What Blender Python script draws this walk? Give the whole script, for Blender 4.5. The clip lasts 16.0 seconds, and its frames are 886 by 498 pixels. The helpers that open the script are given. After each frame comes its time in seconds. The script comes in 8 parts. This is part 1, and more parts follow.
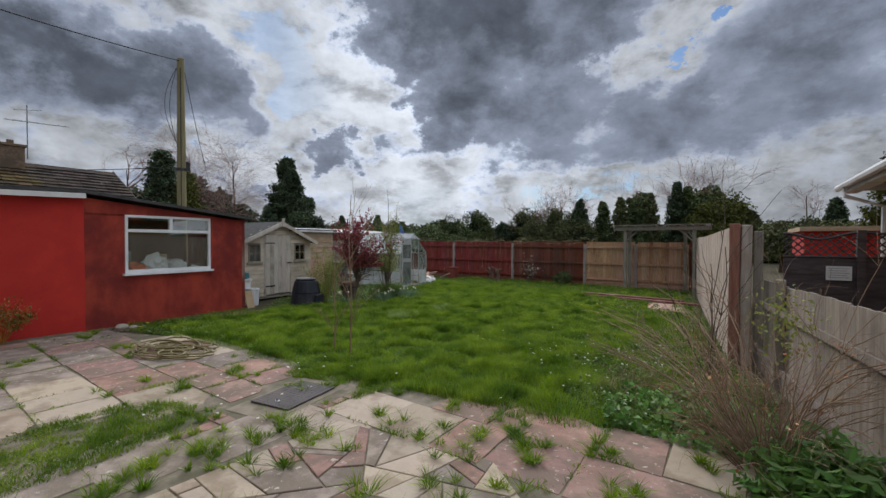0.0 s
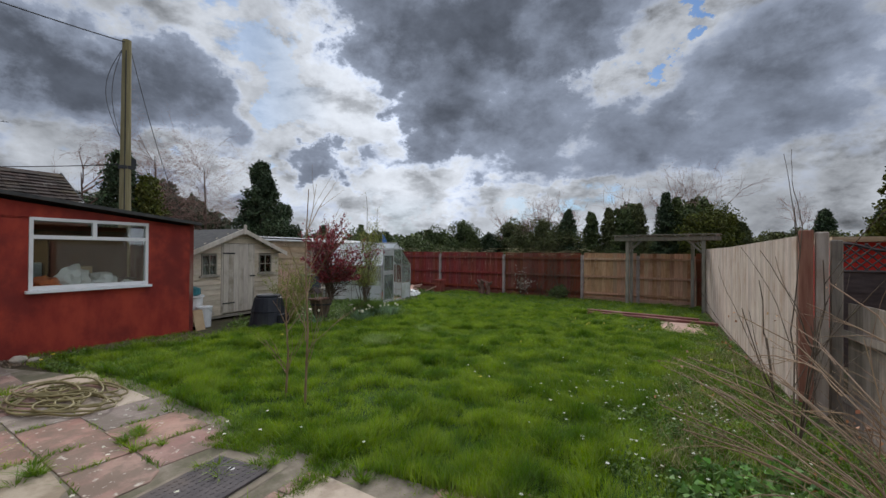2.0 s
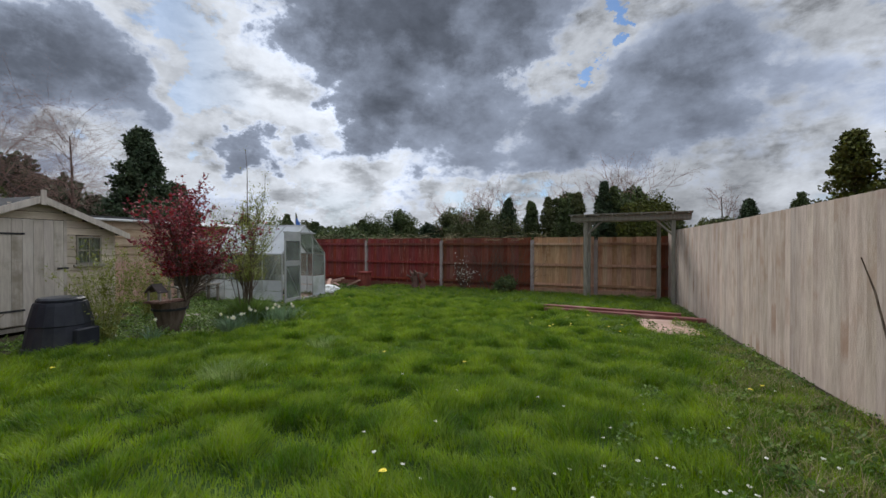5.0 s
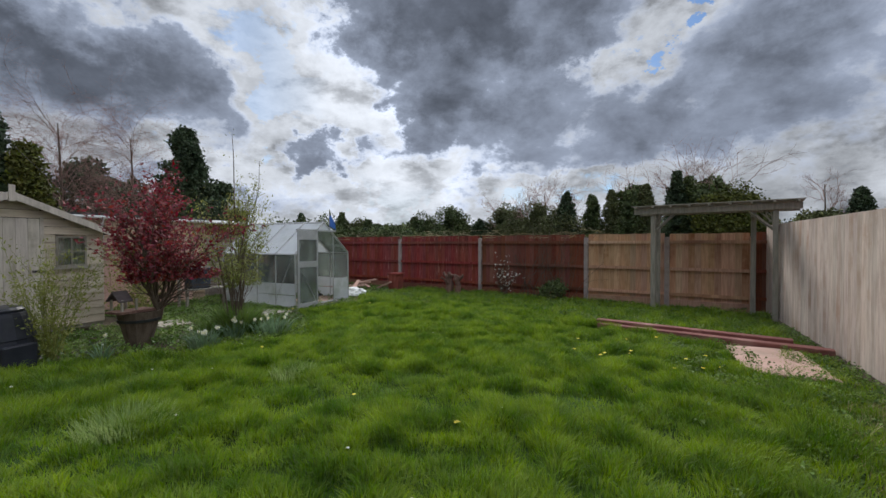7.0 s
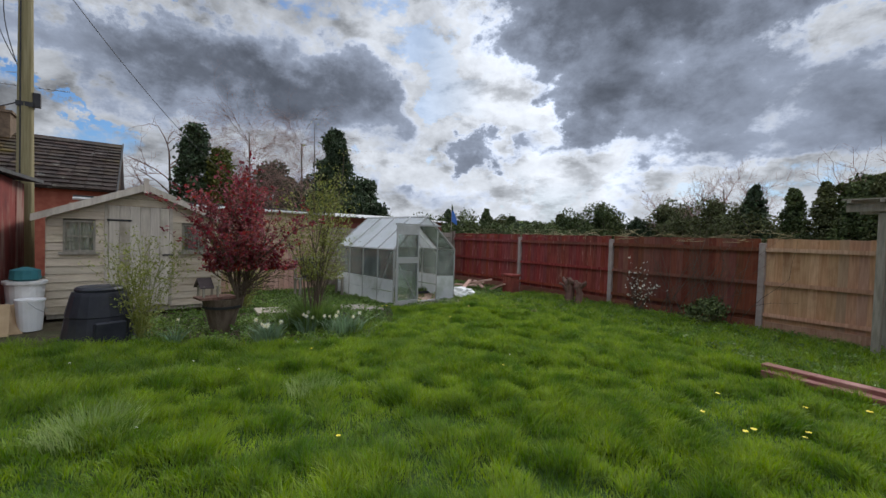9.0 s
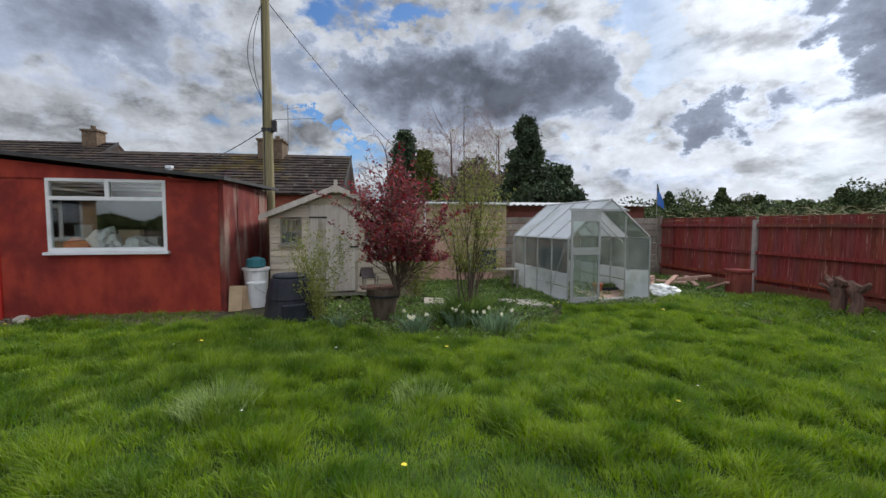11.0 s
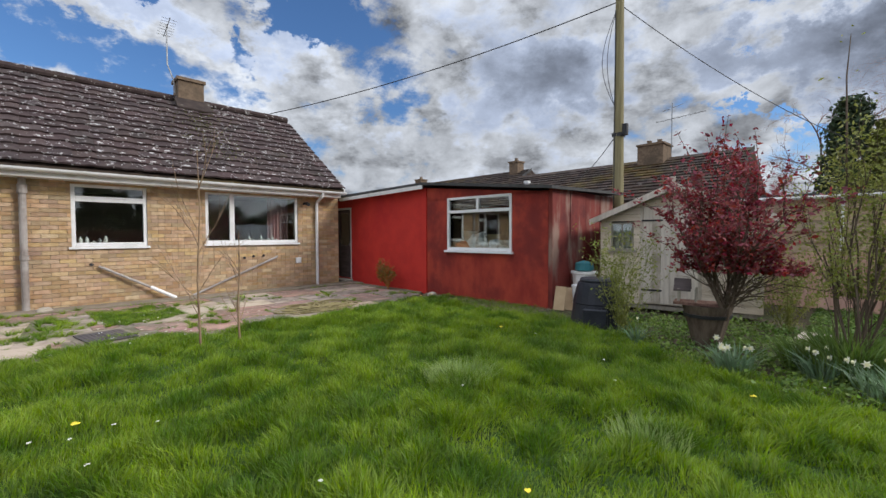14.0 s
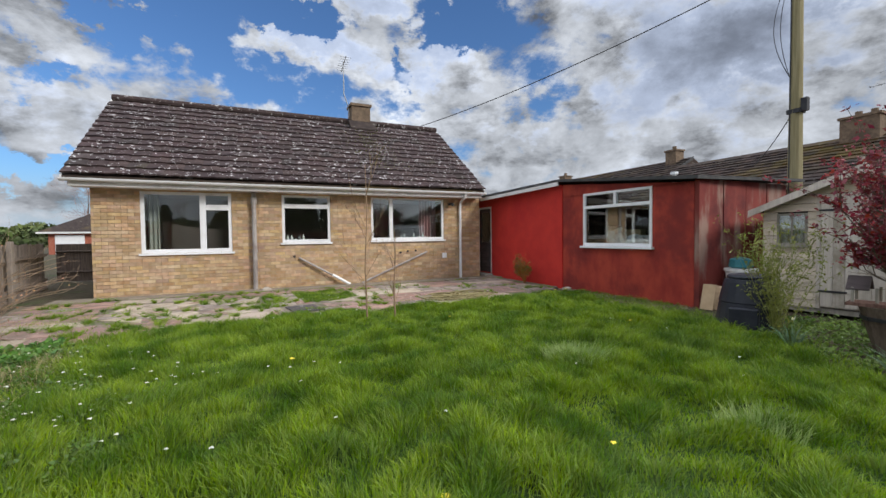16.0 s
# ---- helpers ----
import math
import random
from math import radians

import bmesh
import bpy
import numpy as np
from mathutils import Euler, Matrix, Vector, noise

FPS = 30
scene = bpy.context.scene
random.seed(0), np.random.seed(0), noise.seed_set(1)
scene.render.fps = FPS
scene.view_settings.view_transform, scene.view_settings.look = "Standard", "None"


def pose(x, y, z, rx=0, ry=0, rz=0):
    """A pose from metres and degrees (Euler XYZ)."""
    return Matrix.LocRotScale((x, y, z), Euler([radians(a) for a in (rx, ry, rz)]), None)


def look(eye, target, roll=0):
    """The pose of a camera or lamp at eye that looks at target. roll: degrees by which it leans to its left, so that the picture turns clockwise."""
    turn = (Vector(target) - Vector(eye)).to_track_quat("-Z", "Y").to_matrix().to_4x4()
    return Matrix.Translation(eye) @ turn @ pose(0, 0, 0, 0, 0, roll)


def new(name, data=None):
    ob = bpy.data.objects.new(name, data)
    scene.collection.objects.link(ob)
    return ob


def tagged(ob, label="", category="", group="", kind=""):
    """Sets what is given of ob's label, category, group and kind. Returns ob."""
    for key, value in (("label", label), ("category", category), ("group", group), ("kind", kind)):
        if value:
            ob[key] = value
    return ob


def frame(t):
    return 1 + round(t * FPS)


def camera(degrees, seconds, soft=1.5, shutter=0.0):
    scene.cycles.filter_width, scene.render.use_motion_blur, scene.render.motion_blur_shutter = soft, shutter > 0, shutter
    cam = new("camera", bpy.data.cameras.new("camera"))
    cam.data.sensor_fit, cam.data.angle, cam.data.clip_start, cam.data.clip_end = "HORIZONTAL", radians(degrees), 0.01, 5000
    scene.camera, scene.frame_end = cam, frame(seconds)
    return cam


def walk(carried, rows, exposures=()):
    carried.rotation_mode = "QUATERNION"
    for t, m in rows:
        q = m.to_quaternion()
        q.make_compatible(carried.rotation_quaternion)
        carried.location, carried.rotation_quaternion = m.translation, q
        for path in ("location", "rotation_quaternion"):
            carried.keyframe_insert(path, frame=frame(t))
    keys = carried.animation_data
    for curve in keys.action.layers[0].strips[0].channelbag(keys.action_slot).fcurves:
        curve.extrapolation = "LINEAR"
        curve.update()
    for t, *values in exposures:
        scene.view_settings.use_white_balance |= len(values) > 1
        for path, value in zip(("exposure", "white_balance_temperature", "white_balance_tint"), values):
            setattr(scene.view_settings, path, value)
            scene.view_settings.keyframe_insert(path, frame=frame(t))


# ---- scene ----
cam = camera(94.0, 16.0)

PATH = [
    (0, (-0.082, 0.74, 1.61), (-1.24, 2.369, 1.572), 0.2),
    (0.5, (-0.221, 0.96, 1.589), (-1.385, 2.586, 1.558), 0.1),
    (1, (-0.449, 1.211, 1.562), (-1.606, 2.842, 1.546), 0.2),
    (1.5, (-0.671, 1.52, 1.595), (-1.81, 3.164, 1.594), 0.3),
    (2, (-0.909, 1.854, 1.606), (-2.008, 3.525, 1.62), 0.4),
    (2.5, (-1.13, 2.272, 1.579), (-2.156, 3.988, 1.603), 0.3),
    (3, (-1.343, 2.66, 1.572), (-2.281, 4.426, 1.598), 0.4),
    (3.5, (-1.574, 3.059, 1.511), (-2.42, 4.871, 1.533), 0.3),
    (6, (-2.096, 5.245, 1.32), (-2.949, 7.053, 1.284), -0.3),
    (6.5, (-2.097, 5.64, 1.349), (-3.057, 7.394, 1.317), -0.2),
    (7, (-2.159, 6.1, 1.392), (-3.252, 7.774, 1.362), -0.1),
    (7.5, (-2.207, 6.446, 1.42), (-3.43, 8.029, 1.403), 0.3),
    (8, (-2.149, 6.865, 1.418), (-3.508, 8.333, 1.399), 1.2),
    (10.5, (-2.36, 8.485, 1.442), (-4.283, 9.026, 1.33), 0.6),
    (11, (-2.554, 8.687, 1.403), (-4.534, 8.946, 1.285), 0.1),
    (11.5, (-2.766, 8.94, 1.364), (-4.762, 8.881, 1.252), -0.3),
    (12, (-2.908, 9.199, 1.355), (-4.867, 8.812, 1.252), -0.5),
    (12.5, (-3.104, 9.338, 1.344), (-4.975, 8.638, 1.251), -0.2),
    (13, (-3.23, 9.582, 1.317), (-4.965, 8.59, 1.241), -0.1),
    (13.5, (-3.191, 9.754, 1.297), (-4.781, 8.541, 1.237), -0.1),
    (14, (-3.163, 9.906, 1.286), (-4.562, 8.478, 1.222), -0.2),
    (14.5, (-3.121, 10.066, 1.269), (-4.325, 8.471, 1.201), -0.4),
    (15, (-3.064, 10.294, 1.245), (-4.098, 8.583, 1.177), -0.6),
    (15.5, (-3.031, 10.443, 1.231), (-3.934, 8.659, 1.168), -0.8),
    (16, (-3.017, 10.498, 1.225), (-3.841, 8.676, 1.162), -0.7),
]
# the clip's camera brightens a little on its way round to the house
walk(cam, [(t, look(eye, target, roll)) for t, eye, target, roll in PATH],
     [(0.0, -0.18), (6.0, -0.04), (8.0, 0.0), (11.0, 0.20), (12.5, 0.28), (16.0, 0.30)])


# ---- light and sky ----
SUN_YAW, SUN_EL = 38.0, 32.0
EXPOSURE = 0.0


def heading(yaw, el):
    """The direction at a yaw (to the left of +y) and an elevation."""
    a, e = radians(yaw), radians(el)
    return Vector((-math.sin(a) * math.cos(e), math.cos(a) * math.cos(e), math.sin(e)))


class Nodes:
    """Short hand for building a node tree."""

    def __init__(self, tree):
        self.t = tree
        tree.nodes.clear()

    def add(self, kind, **props):
        n = self.t.nodes.new(kind)
        for k, v in props.items():
            setattr(n, k, v)
        return n

    def put(self, value, socket):
        if isinstance(value, bpy.types.NodeSocket):
            self.t.links.new(value, socket)
        else:
            socket.default_value = value

    def math(self, op, a, b=0.0, c=0.0, clamp=False):
        n = self.add("ShaderNodeMath", operation=op, use_clamp=clamp)
        for i, v in enumerate((a, b, c)):
            self.put(v, n.inputs[i])
        return n.outputs[0]

    def vec(self, op, a, b=(0, 0, 0)):
        n = self.add("ShaderNodeVectorMath", operation=op)
        self.put(a, n.inputs[0])
        if op == "SCALE":
            self.put(b, n.inputs[3])
        else:
            self.put(b, n.inputs[1])
        return n.outputs["Value"] if op in ("DOT_PRODUCT", "LENGTH") else n.outputs[0]

    def noise(self, at, scale, detail=4.0, rough=0.55, warp=0.0):
        n = self.add("ShaderNodeTexNoise")
        self.put(at, n.inputs["Vector"])
        n.inputs["Scale"].default_value, n.inputs["Detail"].default_value = scale, detail
        n.inputs["Roughness"].default_value, n.inputs["Distortion"].default_value = rough, warp
        return n.outputs["Fac"]

    def ramp(self, value, low, high):
        """Smooth step of value between low and high."""
        n = self.add("ShaderNodeMapRange", interpolation_type="SMOOTHSTEP")
        self.put(value, n.inputs["Value"])
        n.inputs["From Min"].default_value, n.inputs["From Max"].default_value = low, high
        return n.outputs[0]

    def mix(self, fac, a, b, blend="MIX"):
        n = self.add("ShaderNodeMix", data_type="RGBA", blend_type=blend)
        self.put(fac, n.inputs[0])
        for v, s in ((a, n.inputs[6]), (b, n.inputs[7])):
            self.put((*v, 1) if isinstance(v, tuple) else v, s)
        return n.outputs[2]


def make_sky():
    world = bpy.data.worlds.new("sky")
    scene.world = world
    world.use_nodes = True
    k = Nodes(world.node_tree)
    ray = k.add("ShaderNodeTexCoord").outputs["Generated"]
    clear = k.add("ShaderNodeTexSky", sky_type="NISHITA", sun_disc=False, sun_elevation=radians(SUN_EL),
                  sun_rotation=radians(360 - SUN_YAW))
    split = k.add("ShaderNodeSeparateXYZ")
    k.put(ray, split.inputs[0])
    up = k.math("MAXIMUM", split.outputs[2], 0.0)
    lump = k.vec("ADD", k.vec("MULTIPLY", ray, (2.2, 2.2, 3.7)), SKY_OFFSET)
    fine = k.vec("ADD", k.vec("MULTIPLY", ray, (2.6, 2.6, 3.6)), (8.1, 2.7, 5.5))

    def billow(at):
        big = k.noise(at, 1.1, 3.0, 0.5, 0.2)
        return k.math("ADD", k.math("MULTIPLY", big, 0.45), k.math("MULTIPLY", k.noise(at, 3.2, 8.0, 0.6, 0.15), 0.55))

    # bearing and elevation in degrees, made ragged by two sizes of noise
    turned = k.math("ARCTAN2", k.vec("DOT_PRODUCT", ray, tuple(heading(190, 0))), k.vec("DOT_PRODUCT", ray, tuple(heading(100, 0))))
    bearing = k.math("MULTIPLY_ADD", turned, 180 / math.pi, 100.0)
    height = k.math("MULTIPLY", k.math("ARCSINE", split.outputs[2]), 180 / math.pi)
    ragged = []
    for n_, (value, shift) in enumerate(((bearing, 0.0), (height, 3.3))):
        at = k.vec("ADD", fine, (shift, shift, shift))
        big, small = k.noise(at, 2.2, 2.0), k.noise(at, 8.0, 6.0, 0.65)
        value = k.math("MULTIPLY_ADD", k.math("SUBTRACT", big, 0.5), (20, 13)[n_], value)
        ragged.append(k.math("MULTIPLY_ADD", k.math("SUBTRACT", small, 0.5), (11, 9)[n_], value))
    join = k.add("ShaderNodeCombineXYZ")
    k.put(ragged[0], join.inputs[0]), k.put(ragged[1], join.inputs[1])

    def patches(items, start):
        """The sum of soft ovals (bearing, elevation, half width, half height, amount)."""
        for yaw, el, w, h, amount in items:
            off = k.vec("MULTIPLY", k.vec("SUBTRACT", join.outputs[0], (yaw, el, 0)), (1 / w, 1 / h, 0))
            far = k.math("MULTIPLY", k.vec("DOT_PRODUCT", off, off), -1.0)
            start = k.math("MULTIPLY_ADD", k.math("EXPONENT", far), amount, start)
        return start

    n0 = billow(lump)
    n = patches(CLOUDS, k.math("MULTIPLY_ADD", k.math("SUBTRACT", n0, 0.5), 1.05, 0.475))
    toward = k.vec("ADD", lump, tuple(Vector((*heading(SUN_YAW, 0).xy, 0.6)) * 0.09))
    edge = k.math("MULTIPLY", k.math("SUBTRACT", n0, billow(toward)), 4.0)
    sunny = k.math("MAXIMUM", k.vec("DOT_PRODUCT", ray, tuple(heading(SUN_YAW, 18))), 0.0)
    halo = k.math("POWER", sunny, 12.0)
    away = k.ramp(k.vec("DOT_PRODUCT", ray, tuple(heading(SUN_YAW + 180, 0))), -0.45, 0.75)
    # away from the sun there are more gaps, and the clouds show their lit side
    n = k.math("SUBTRACT", n, k.math("MULTIPLY", away, 0.03))
    thick = k.ramp(n, 0.48, 0.62)
    core = k.ramp(n, 0.56, 0.86)
    gaps = patches(GAPS_OF_BLUE, k.math("MULTIPLY", away, -0.02))
    cover = k.math("MAXIMUM", k.ramp(k.math("ADD", n, gaps), 0.30, 0.41), k.math("MULTIPLY", halo, 1.2, clamp=True))
    cover = k.math("MULTIPLY", cover, k.ramp(gaps, -0.42, -0.10))
    fold = k.math("SUBTRACT", k.noise(fine, 3.4, 9.0, 0.62, 0.25), 0.5)
    # small broken cloud between the large ones
    small = k.vec("MULTIPLY", ray, (1.0, 1.0, 2.2))
    broken = k.ramp(k.noise(small, 7.5, 7.0, 0.6, 0.1), 0.47, 0.66)
    bright = k.math("MULTIPLY_ADD", halo, 0.40, 0.46)
    bright = k.math("MULTIPLY", bright, k.math("MULTIPLY_ADD", broken, -0.45, 1.0))
    bright = patches(PUFFS, k.math("ADD", bright, k.math("MULTIPLY", fold, 0.8)))
    dark = k.math("MULTIPLY_ADD", core, -0.24, 0.37)
    dark = k.math("ADD", dark, k.math("MULTIPLY", away, 0.20))
    dark = k.math("ADD", dark, k.math("MULTIPLY", fold, 0.17))
    lum = k.math("ADD", bright, k.math("MULTIPLY", thick, k.math("SUBTRACT", dark, bright)))
    rim = k.math("MULTIPLY", k.math("MULTIPLY", thick, k.math("SUBTRACT", 1.0, thick)), k.math("MULTIPLY_ADD", halo, 0.9, 0.25))
    lum = k.math("ADD", lum, rim)
    lit = k.math("MULTIPLY", edge, k.math("MULTIPLY_ADD", core, -0.14, 0.20))
    lum = k.math("MAXIMUM", k.math("ADD", lum, lit), 0.10)
    # an overcast sky is brighter overhead than near the horizon; added fill raises the mostly unseen +x side to light
    # the fronts facing it
    lum = k.math("MULTIPLY", lum, k.math("MULTIPLY_ADD", k.ramp(up, 0.50, 0.95), ZENITH, 1.0))
    full = k.ramp(k.vec("DOT_PRODUCT", ray, tuple(heading(-75, 10))), 0.35, 0.95)
    lum = k.math("MULTIPLY", lum, k.math("MULTIPLY_ADD", full, SIDE_FILL, 1.0))
    tint = k.mix(thick, (0.94, 1.0, 1.10), (0.82, 0.95, 1.23))
    cloud = k.vec("SCALE", tint, lum)
    blue = k.vec("MULTIPLY", k.vec("SCALE", clear.outputs[0], 0.085), (0.60, 0.90, 1.28))
    low = k.ramp(up, 0.0, 0.14)
    haze = k.mix(low, (0.36, 0.43, 0.52), blue)
    sky = k.mix(cover, haze, cloud)
    ground = k.ramp(split.outputs[2], -0.03, 0.0)
    sky = k.mix(ground, (0.05, 0.06, 0.03), sky)
    back = k.add("ShaderNodeBackground")
    k.put(sky, back.inputs[0])
    back.inputs[1].default_value = SKY_STRENGTH
    out = k.add("ShaderNodeOutputWorld")
    k.put(back.outputs[0], out.inputs[0])


SKY_STRENGTH, ZENITH, SIDE_FILL, SKY_OFFSET = 1.0, 1.9, 0.85, (3.7, 1.9, 0.4)
# bearing, elevation, half width, half height, amount
CLOUDS = [(31, 29.5, 21, 6.5, 0.42), (31, 17.5, 10, 6.0, 0.28), (75, 17.5, 16, 4.8, 0.32), (92, 19.5, 9, 3.5, 0.22), (66, 6.5, 8, 1.6, 0.12), (50, 12, 5, 2.8, 0.24), (4, 14, 14, 4.0, 0.22),
          (-6, 20, 8, 5.0, 0.20), (22, 9.5, 9, 1.8, 0.12), (54, 22, 6, 6.0, -0.24), (44, 17, 5, 4.0, -0.20), (42, 7.5, 8, 3.0, -0.16), (64, 26, 8, 3.0, -0.12),
          (13, 21.5, 3.5, 1.6, -0.12), (15, 7, 9, 2.0, -0.10), (-3, 17, 3, 2.0, -0.10), (116, 19, 8, 3.8, 0.22), (101, 17, 5, 3.0, 0.12), (62, 11, 4, 1.5, 0.10),
          (59, 9, 6, 2.0, -0.08), (36, 5.5, 12, 1.3, 0.10), (86, 26, 9, 2.5, -0.16), (130, 15, 8, 3.0, 0.12), (142, 20, 7, 4.0, -0.10), (173, 24.5, 5.5, 2.6, 0.20), (155, 23.5, 5, 2.0, 0.13),
          (161, 28.5, 7, 2.0, 0.20), (123, 22, 7, 4.0, 0.20), (146, 14.5, 5, 2.0, 0.10), (179, 20, 9, 3.5, -0.16), (165, 18.5, 6, 2.5, -0.14), (100, 9, 14, 2.5, -0.06)]
GAPS_OF_BLUE = [(6.6, 20.8, 2.0, 1.2, -0.26), (3.7, 25.5, 1.6, 1.6, -0.26), (97.6, 20.3, 3, 0.8, -0.22), (96, 12.4, 3, 0.8, -0.2), (187, 24, 4, 3.0, -0.40), (176, 28, 7, 2.2, -0.50),
                (152.5, 27, 6, 3.0, -0.50), (161.5, 21, 2, 1.6, -0.22), (194, 22.5, 6, 1.5, -0.28), (200, 7, 10, 1.6, -0.34), (199, 16, 6, 1.6, -0.20), (132, 28, 3, 2, -0.1)]
PUFFS = [(181, 22.5, 6, 3.0, 0.22), (172, 18.5, 7, 2.6, 0.26), (164, 18.5, 5, 2.5, 0.24), (42, 17, 7, 3.5, 0.12), (143, 21, 7, 4.0, 0.06), (61, 9.5, 6, 2.0, 0.14)]
make_sky()
sun = new("sun", bpy.data.lights.new("sun", "SUN"))
sun.data.energy, sun.data.angle, sun.data.color = 2.4, radians(20), (1.0, 0.97, 0.93)
sun.matrix_world = look(heading(SUN_YAW, SUN_EL) * 50, (0, 0, 0))
scene.view_settings.exposure = EXPOSURE


# ---- materials ----
def mat(name, a, b, scale=6.0, rough=0.85, bump=0.3, grain=60.0, stretch=(1, 1, 1), dirt=None, dirt_scale=1.2, dirt_at=(0.5, 0.7),
        vary=0.0, island=0.0, metal=0.0, spots=None, spot_scale=9.0, spot_at=(0.62, 0.68), leafy=0.0, depth=0.004):
    """A procedural surface: two colours mixed by a stretched grain, dirt in large patches, small spots, relief, and a
    variation from piece to piece (vary: by object; island: by joined piece)."""
    m = bpy.data.materials.new(name)
    m.use_nodes = True
    k = Nodes(m.node_tree)
    info = k.add("ShaderNodeObjectInfo")
    at = k.add("ShaderNodeTexCoord").outputs["Object"]
    if vary:
        at = k.vec("ADD", at, k.vec("SCALE", (13.0, 7.0, 5.0), info.outputs["Random"]))
    along = k.vec("MULTIPLY", at, stretch)
    colour = k.mix(k.ramp(k.noise(along, scale, 5.0, 0.6), 0.3, 0.7), a, b)
    if dirt:
        colour = k.mix(k.math("MULTIPLY", k.ramp(k.noise(at, dirt_scale, 6.0, 0.65), *dirt_at), 0.75), colour, dirt)
    if spots:
        colour = k.mix(k.ramp(k.noise(along, spot_scale, 4.0, 0.6), *spot_at), colour, spots)
    if vary or island:
        rand = k.add("ShaderNodeNewGeometry").outputs["Random Per Island"] if island else info.outputs["Random"]
        much = island or vary
        hsv = k.add("ShaderNodeHueSaturation")
        k.put(k.math("MULTIPLY_ADD", rand, much * 0.06, 0.5 - much * 0.03), hsv.inputs["Hue"])
        swing = k.math("FRACT", k.math("MULTIPLY", rand, 7.31))
        k.put(k.math("MULTIPLY_ADD", swing, much, 1.0 - much / 2), hsv.inputs["Value"])
        k.put(k.math("MULTIPLY_ADD", k.math("FRACT", k.math("MULTIPLY", rand, 3.17)), much * 0.6, 1.0 - much * 0.3), hsv.inputs["Saturation"])
        k.put(colour, hsv.inputs["Color"])
        colour = hsv.outputs[0]
    bsdf = k.add("ShaderNodeBsdfPrincipled")
    k.put(colour, bsdf.inputs["Base Color"])
    bsdf.inputs["Metallic"].default_value = metal
    k.put(k.math("MULTIPLY_ADD", k.noise(at, scale * 2, 3.0), 0.2, rough - 0.1, clamp=True), bsdf.inputs["Roughness"])
    bsdf.inputs["Specular IOR Level"].default_value = 0.25
    if bump:
        relief = k.add("ShaderNodeBump")
        relief.inputs["Strength"].default_value, relief.inputs["Distance"].default_value = bump, depth
        k.put(k.noise(along, grain, 5.0, 0.6), relief.inputs["Height"])
        k.put(relief.outputs[0], bsdf.inputs["Normal"])
    shader = bsdf.outputs[0]
    if leafy:
        thin = k.add("ShaderNodeBsdfTranslucent")
        k.put(colour, thin.inputs[0])
        both = k.add("ShaderNodeMixShader")
        both.inputs[0].default_value = leafy
        k.put(shader, both.inputs[1])
        k.put(thin.outputs[0], both.inputs[2])
        shader = both.outputs[0]
    k.put(shader, k.add("ShaderNodeOutputMaterial").inputs[0])
    return m


def glass(name, tint=(0.9, 0.95, 0.93), rough=0.02, see=0.75, haze=0.0):
    """A thin pane: clear, with a gloss that grows at grazing angles."""
    m = bpy.data.materials.new(name)
    m.use_nodes = True
    k = Nodes(m.node_tree)
    clear, shine = k.add("ShaderNodeBsdfTransparent"), k.add("ShaderNodeBsdfGlossy")
    clear.inputs[0].default_value, shine.inputs["Roughness"].default_value = (*tint, 1), rough
    fres = k.add("ShaderNodeFresnel")
    fres.inputs["IOR"].default_value = 1.55
    both = k.add("ShaderNodeMixShader")
    k.put(k.math("MULTIPLY_ADD", fres.outputs[0], 1.5, 0.04, clamp=True), both.inputs[0])
    k.put(clear.outputs[0], both.inputs[1])
    k.put(shine.outputs[0], both.inputs[2])
    out = both.outputs[0]
    if haze:
        film, more = k.add("ShaderNodeBsdfDiffuse"), k.add("ShaderNodeMixShader")
        film.inputs[0].default_value = (0.62, 0.68, 0.62, 1)
        at = k.add("ShaderNodeTexCoord").outputs["Object"]
        k.put(k.math("MULTIPLY", k.math("ADD", k.ramp(k.noise(at, 3.0, 5.0), 0.3, 0.8), 0.45), haze), more.inputs[0])
        k.put(out, more.inputs[1])
        k.put(film.outputs[0], more.inputs[2])
        out = more.outputs[0]
    k.put(out, k.add("ShaderNodeOutputMaterial").inputs[0])
    return m


M_SOIL = mat("soil and moss", (0.055, 0.040, 0.026), (0.10, 0.085, 0.05), 5, 0.95, 0.8, 40, dirt=(0.045, 0.075, 0.02), depth=0.02)
M_TURF = mat("turf base", (0.034, 0.072, 0.012), (0.058, 0.110, 0.018), 3, 0.95, 0.8, 50, dirt=(0.04, 0.045, 0.015), depth=0.03)
M_GRASS = mat("grass blades", (0.078, 0.165, 0.013), (0.285, 0.400, 0.036), 2.4, 0.6, 0, island=0.5, leafy=0.4,
              dirt=(0.17, 0.27, 0.045), dirt_scale=0.9)
M_PALEGRASS = mat("pale grass blades", (0.20, 0.30, 0.08), (0.38, 0.48, 0.17), 2.4, 0.6, 0, island=0.4, leafy=0.4)
M_WEED = mat("weed leaves", (0.08, 0.145, 0.03), (0.20, 0.29, 0.07), 2.0, 0.6, 0, island=0.5, leafy=0.3)
M_DRY = mat("dry straw", (0.30, 0.25, 0.13), (0.42, 0.36, 0.2), 4, 0.8, 0, island=0.4)
M_PAVE = mat("paving pink", (0.30, 0.165, 0.135), (0.41, 0.255, 0.21), 3, 0.9, 0.5, 45, dirt=(0.17, 0.13, 0.10), dirt_scale=3.4, dirt_at=(0.38, 0.60), vary=0.22,
             spots=(0.52, 0.45, 0.38), spot_scale=16, depth=0.006)
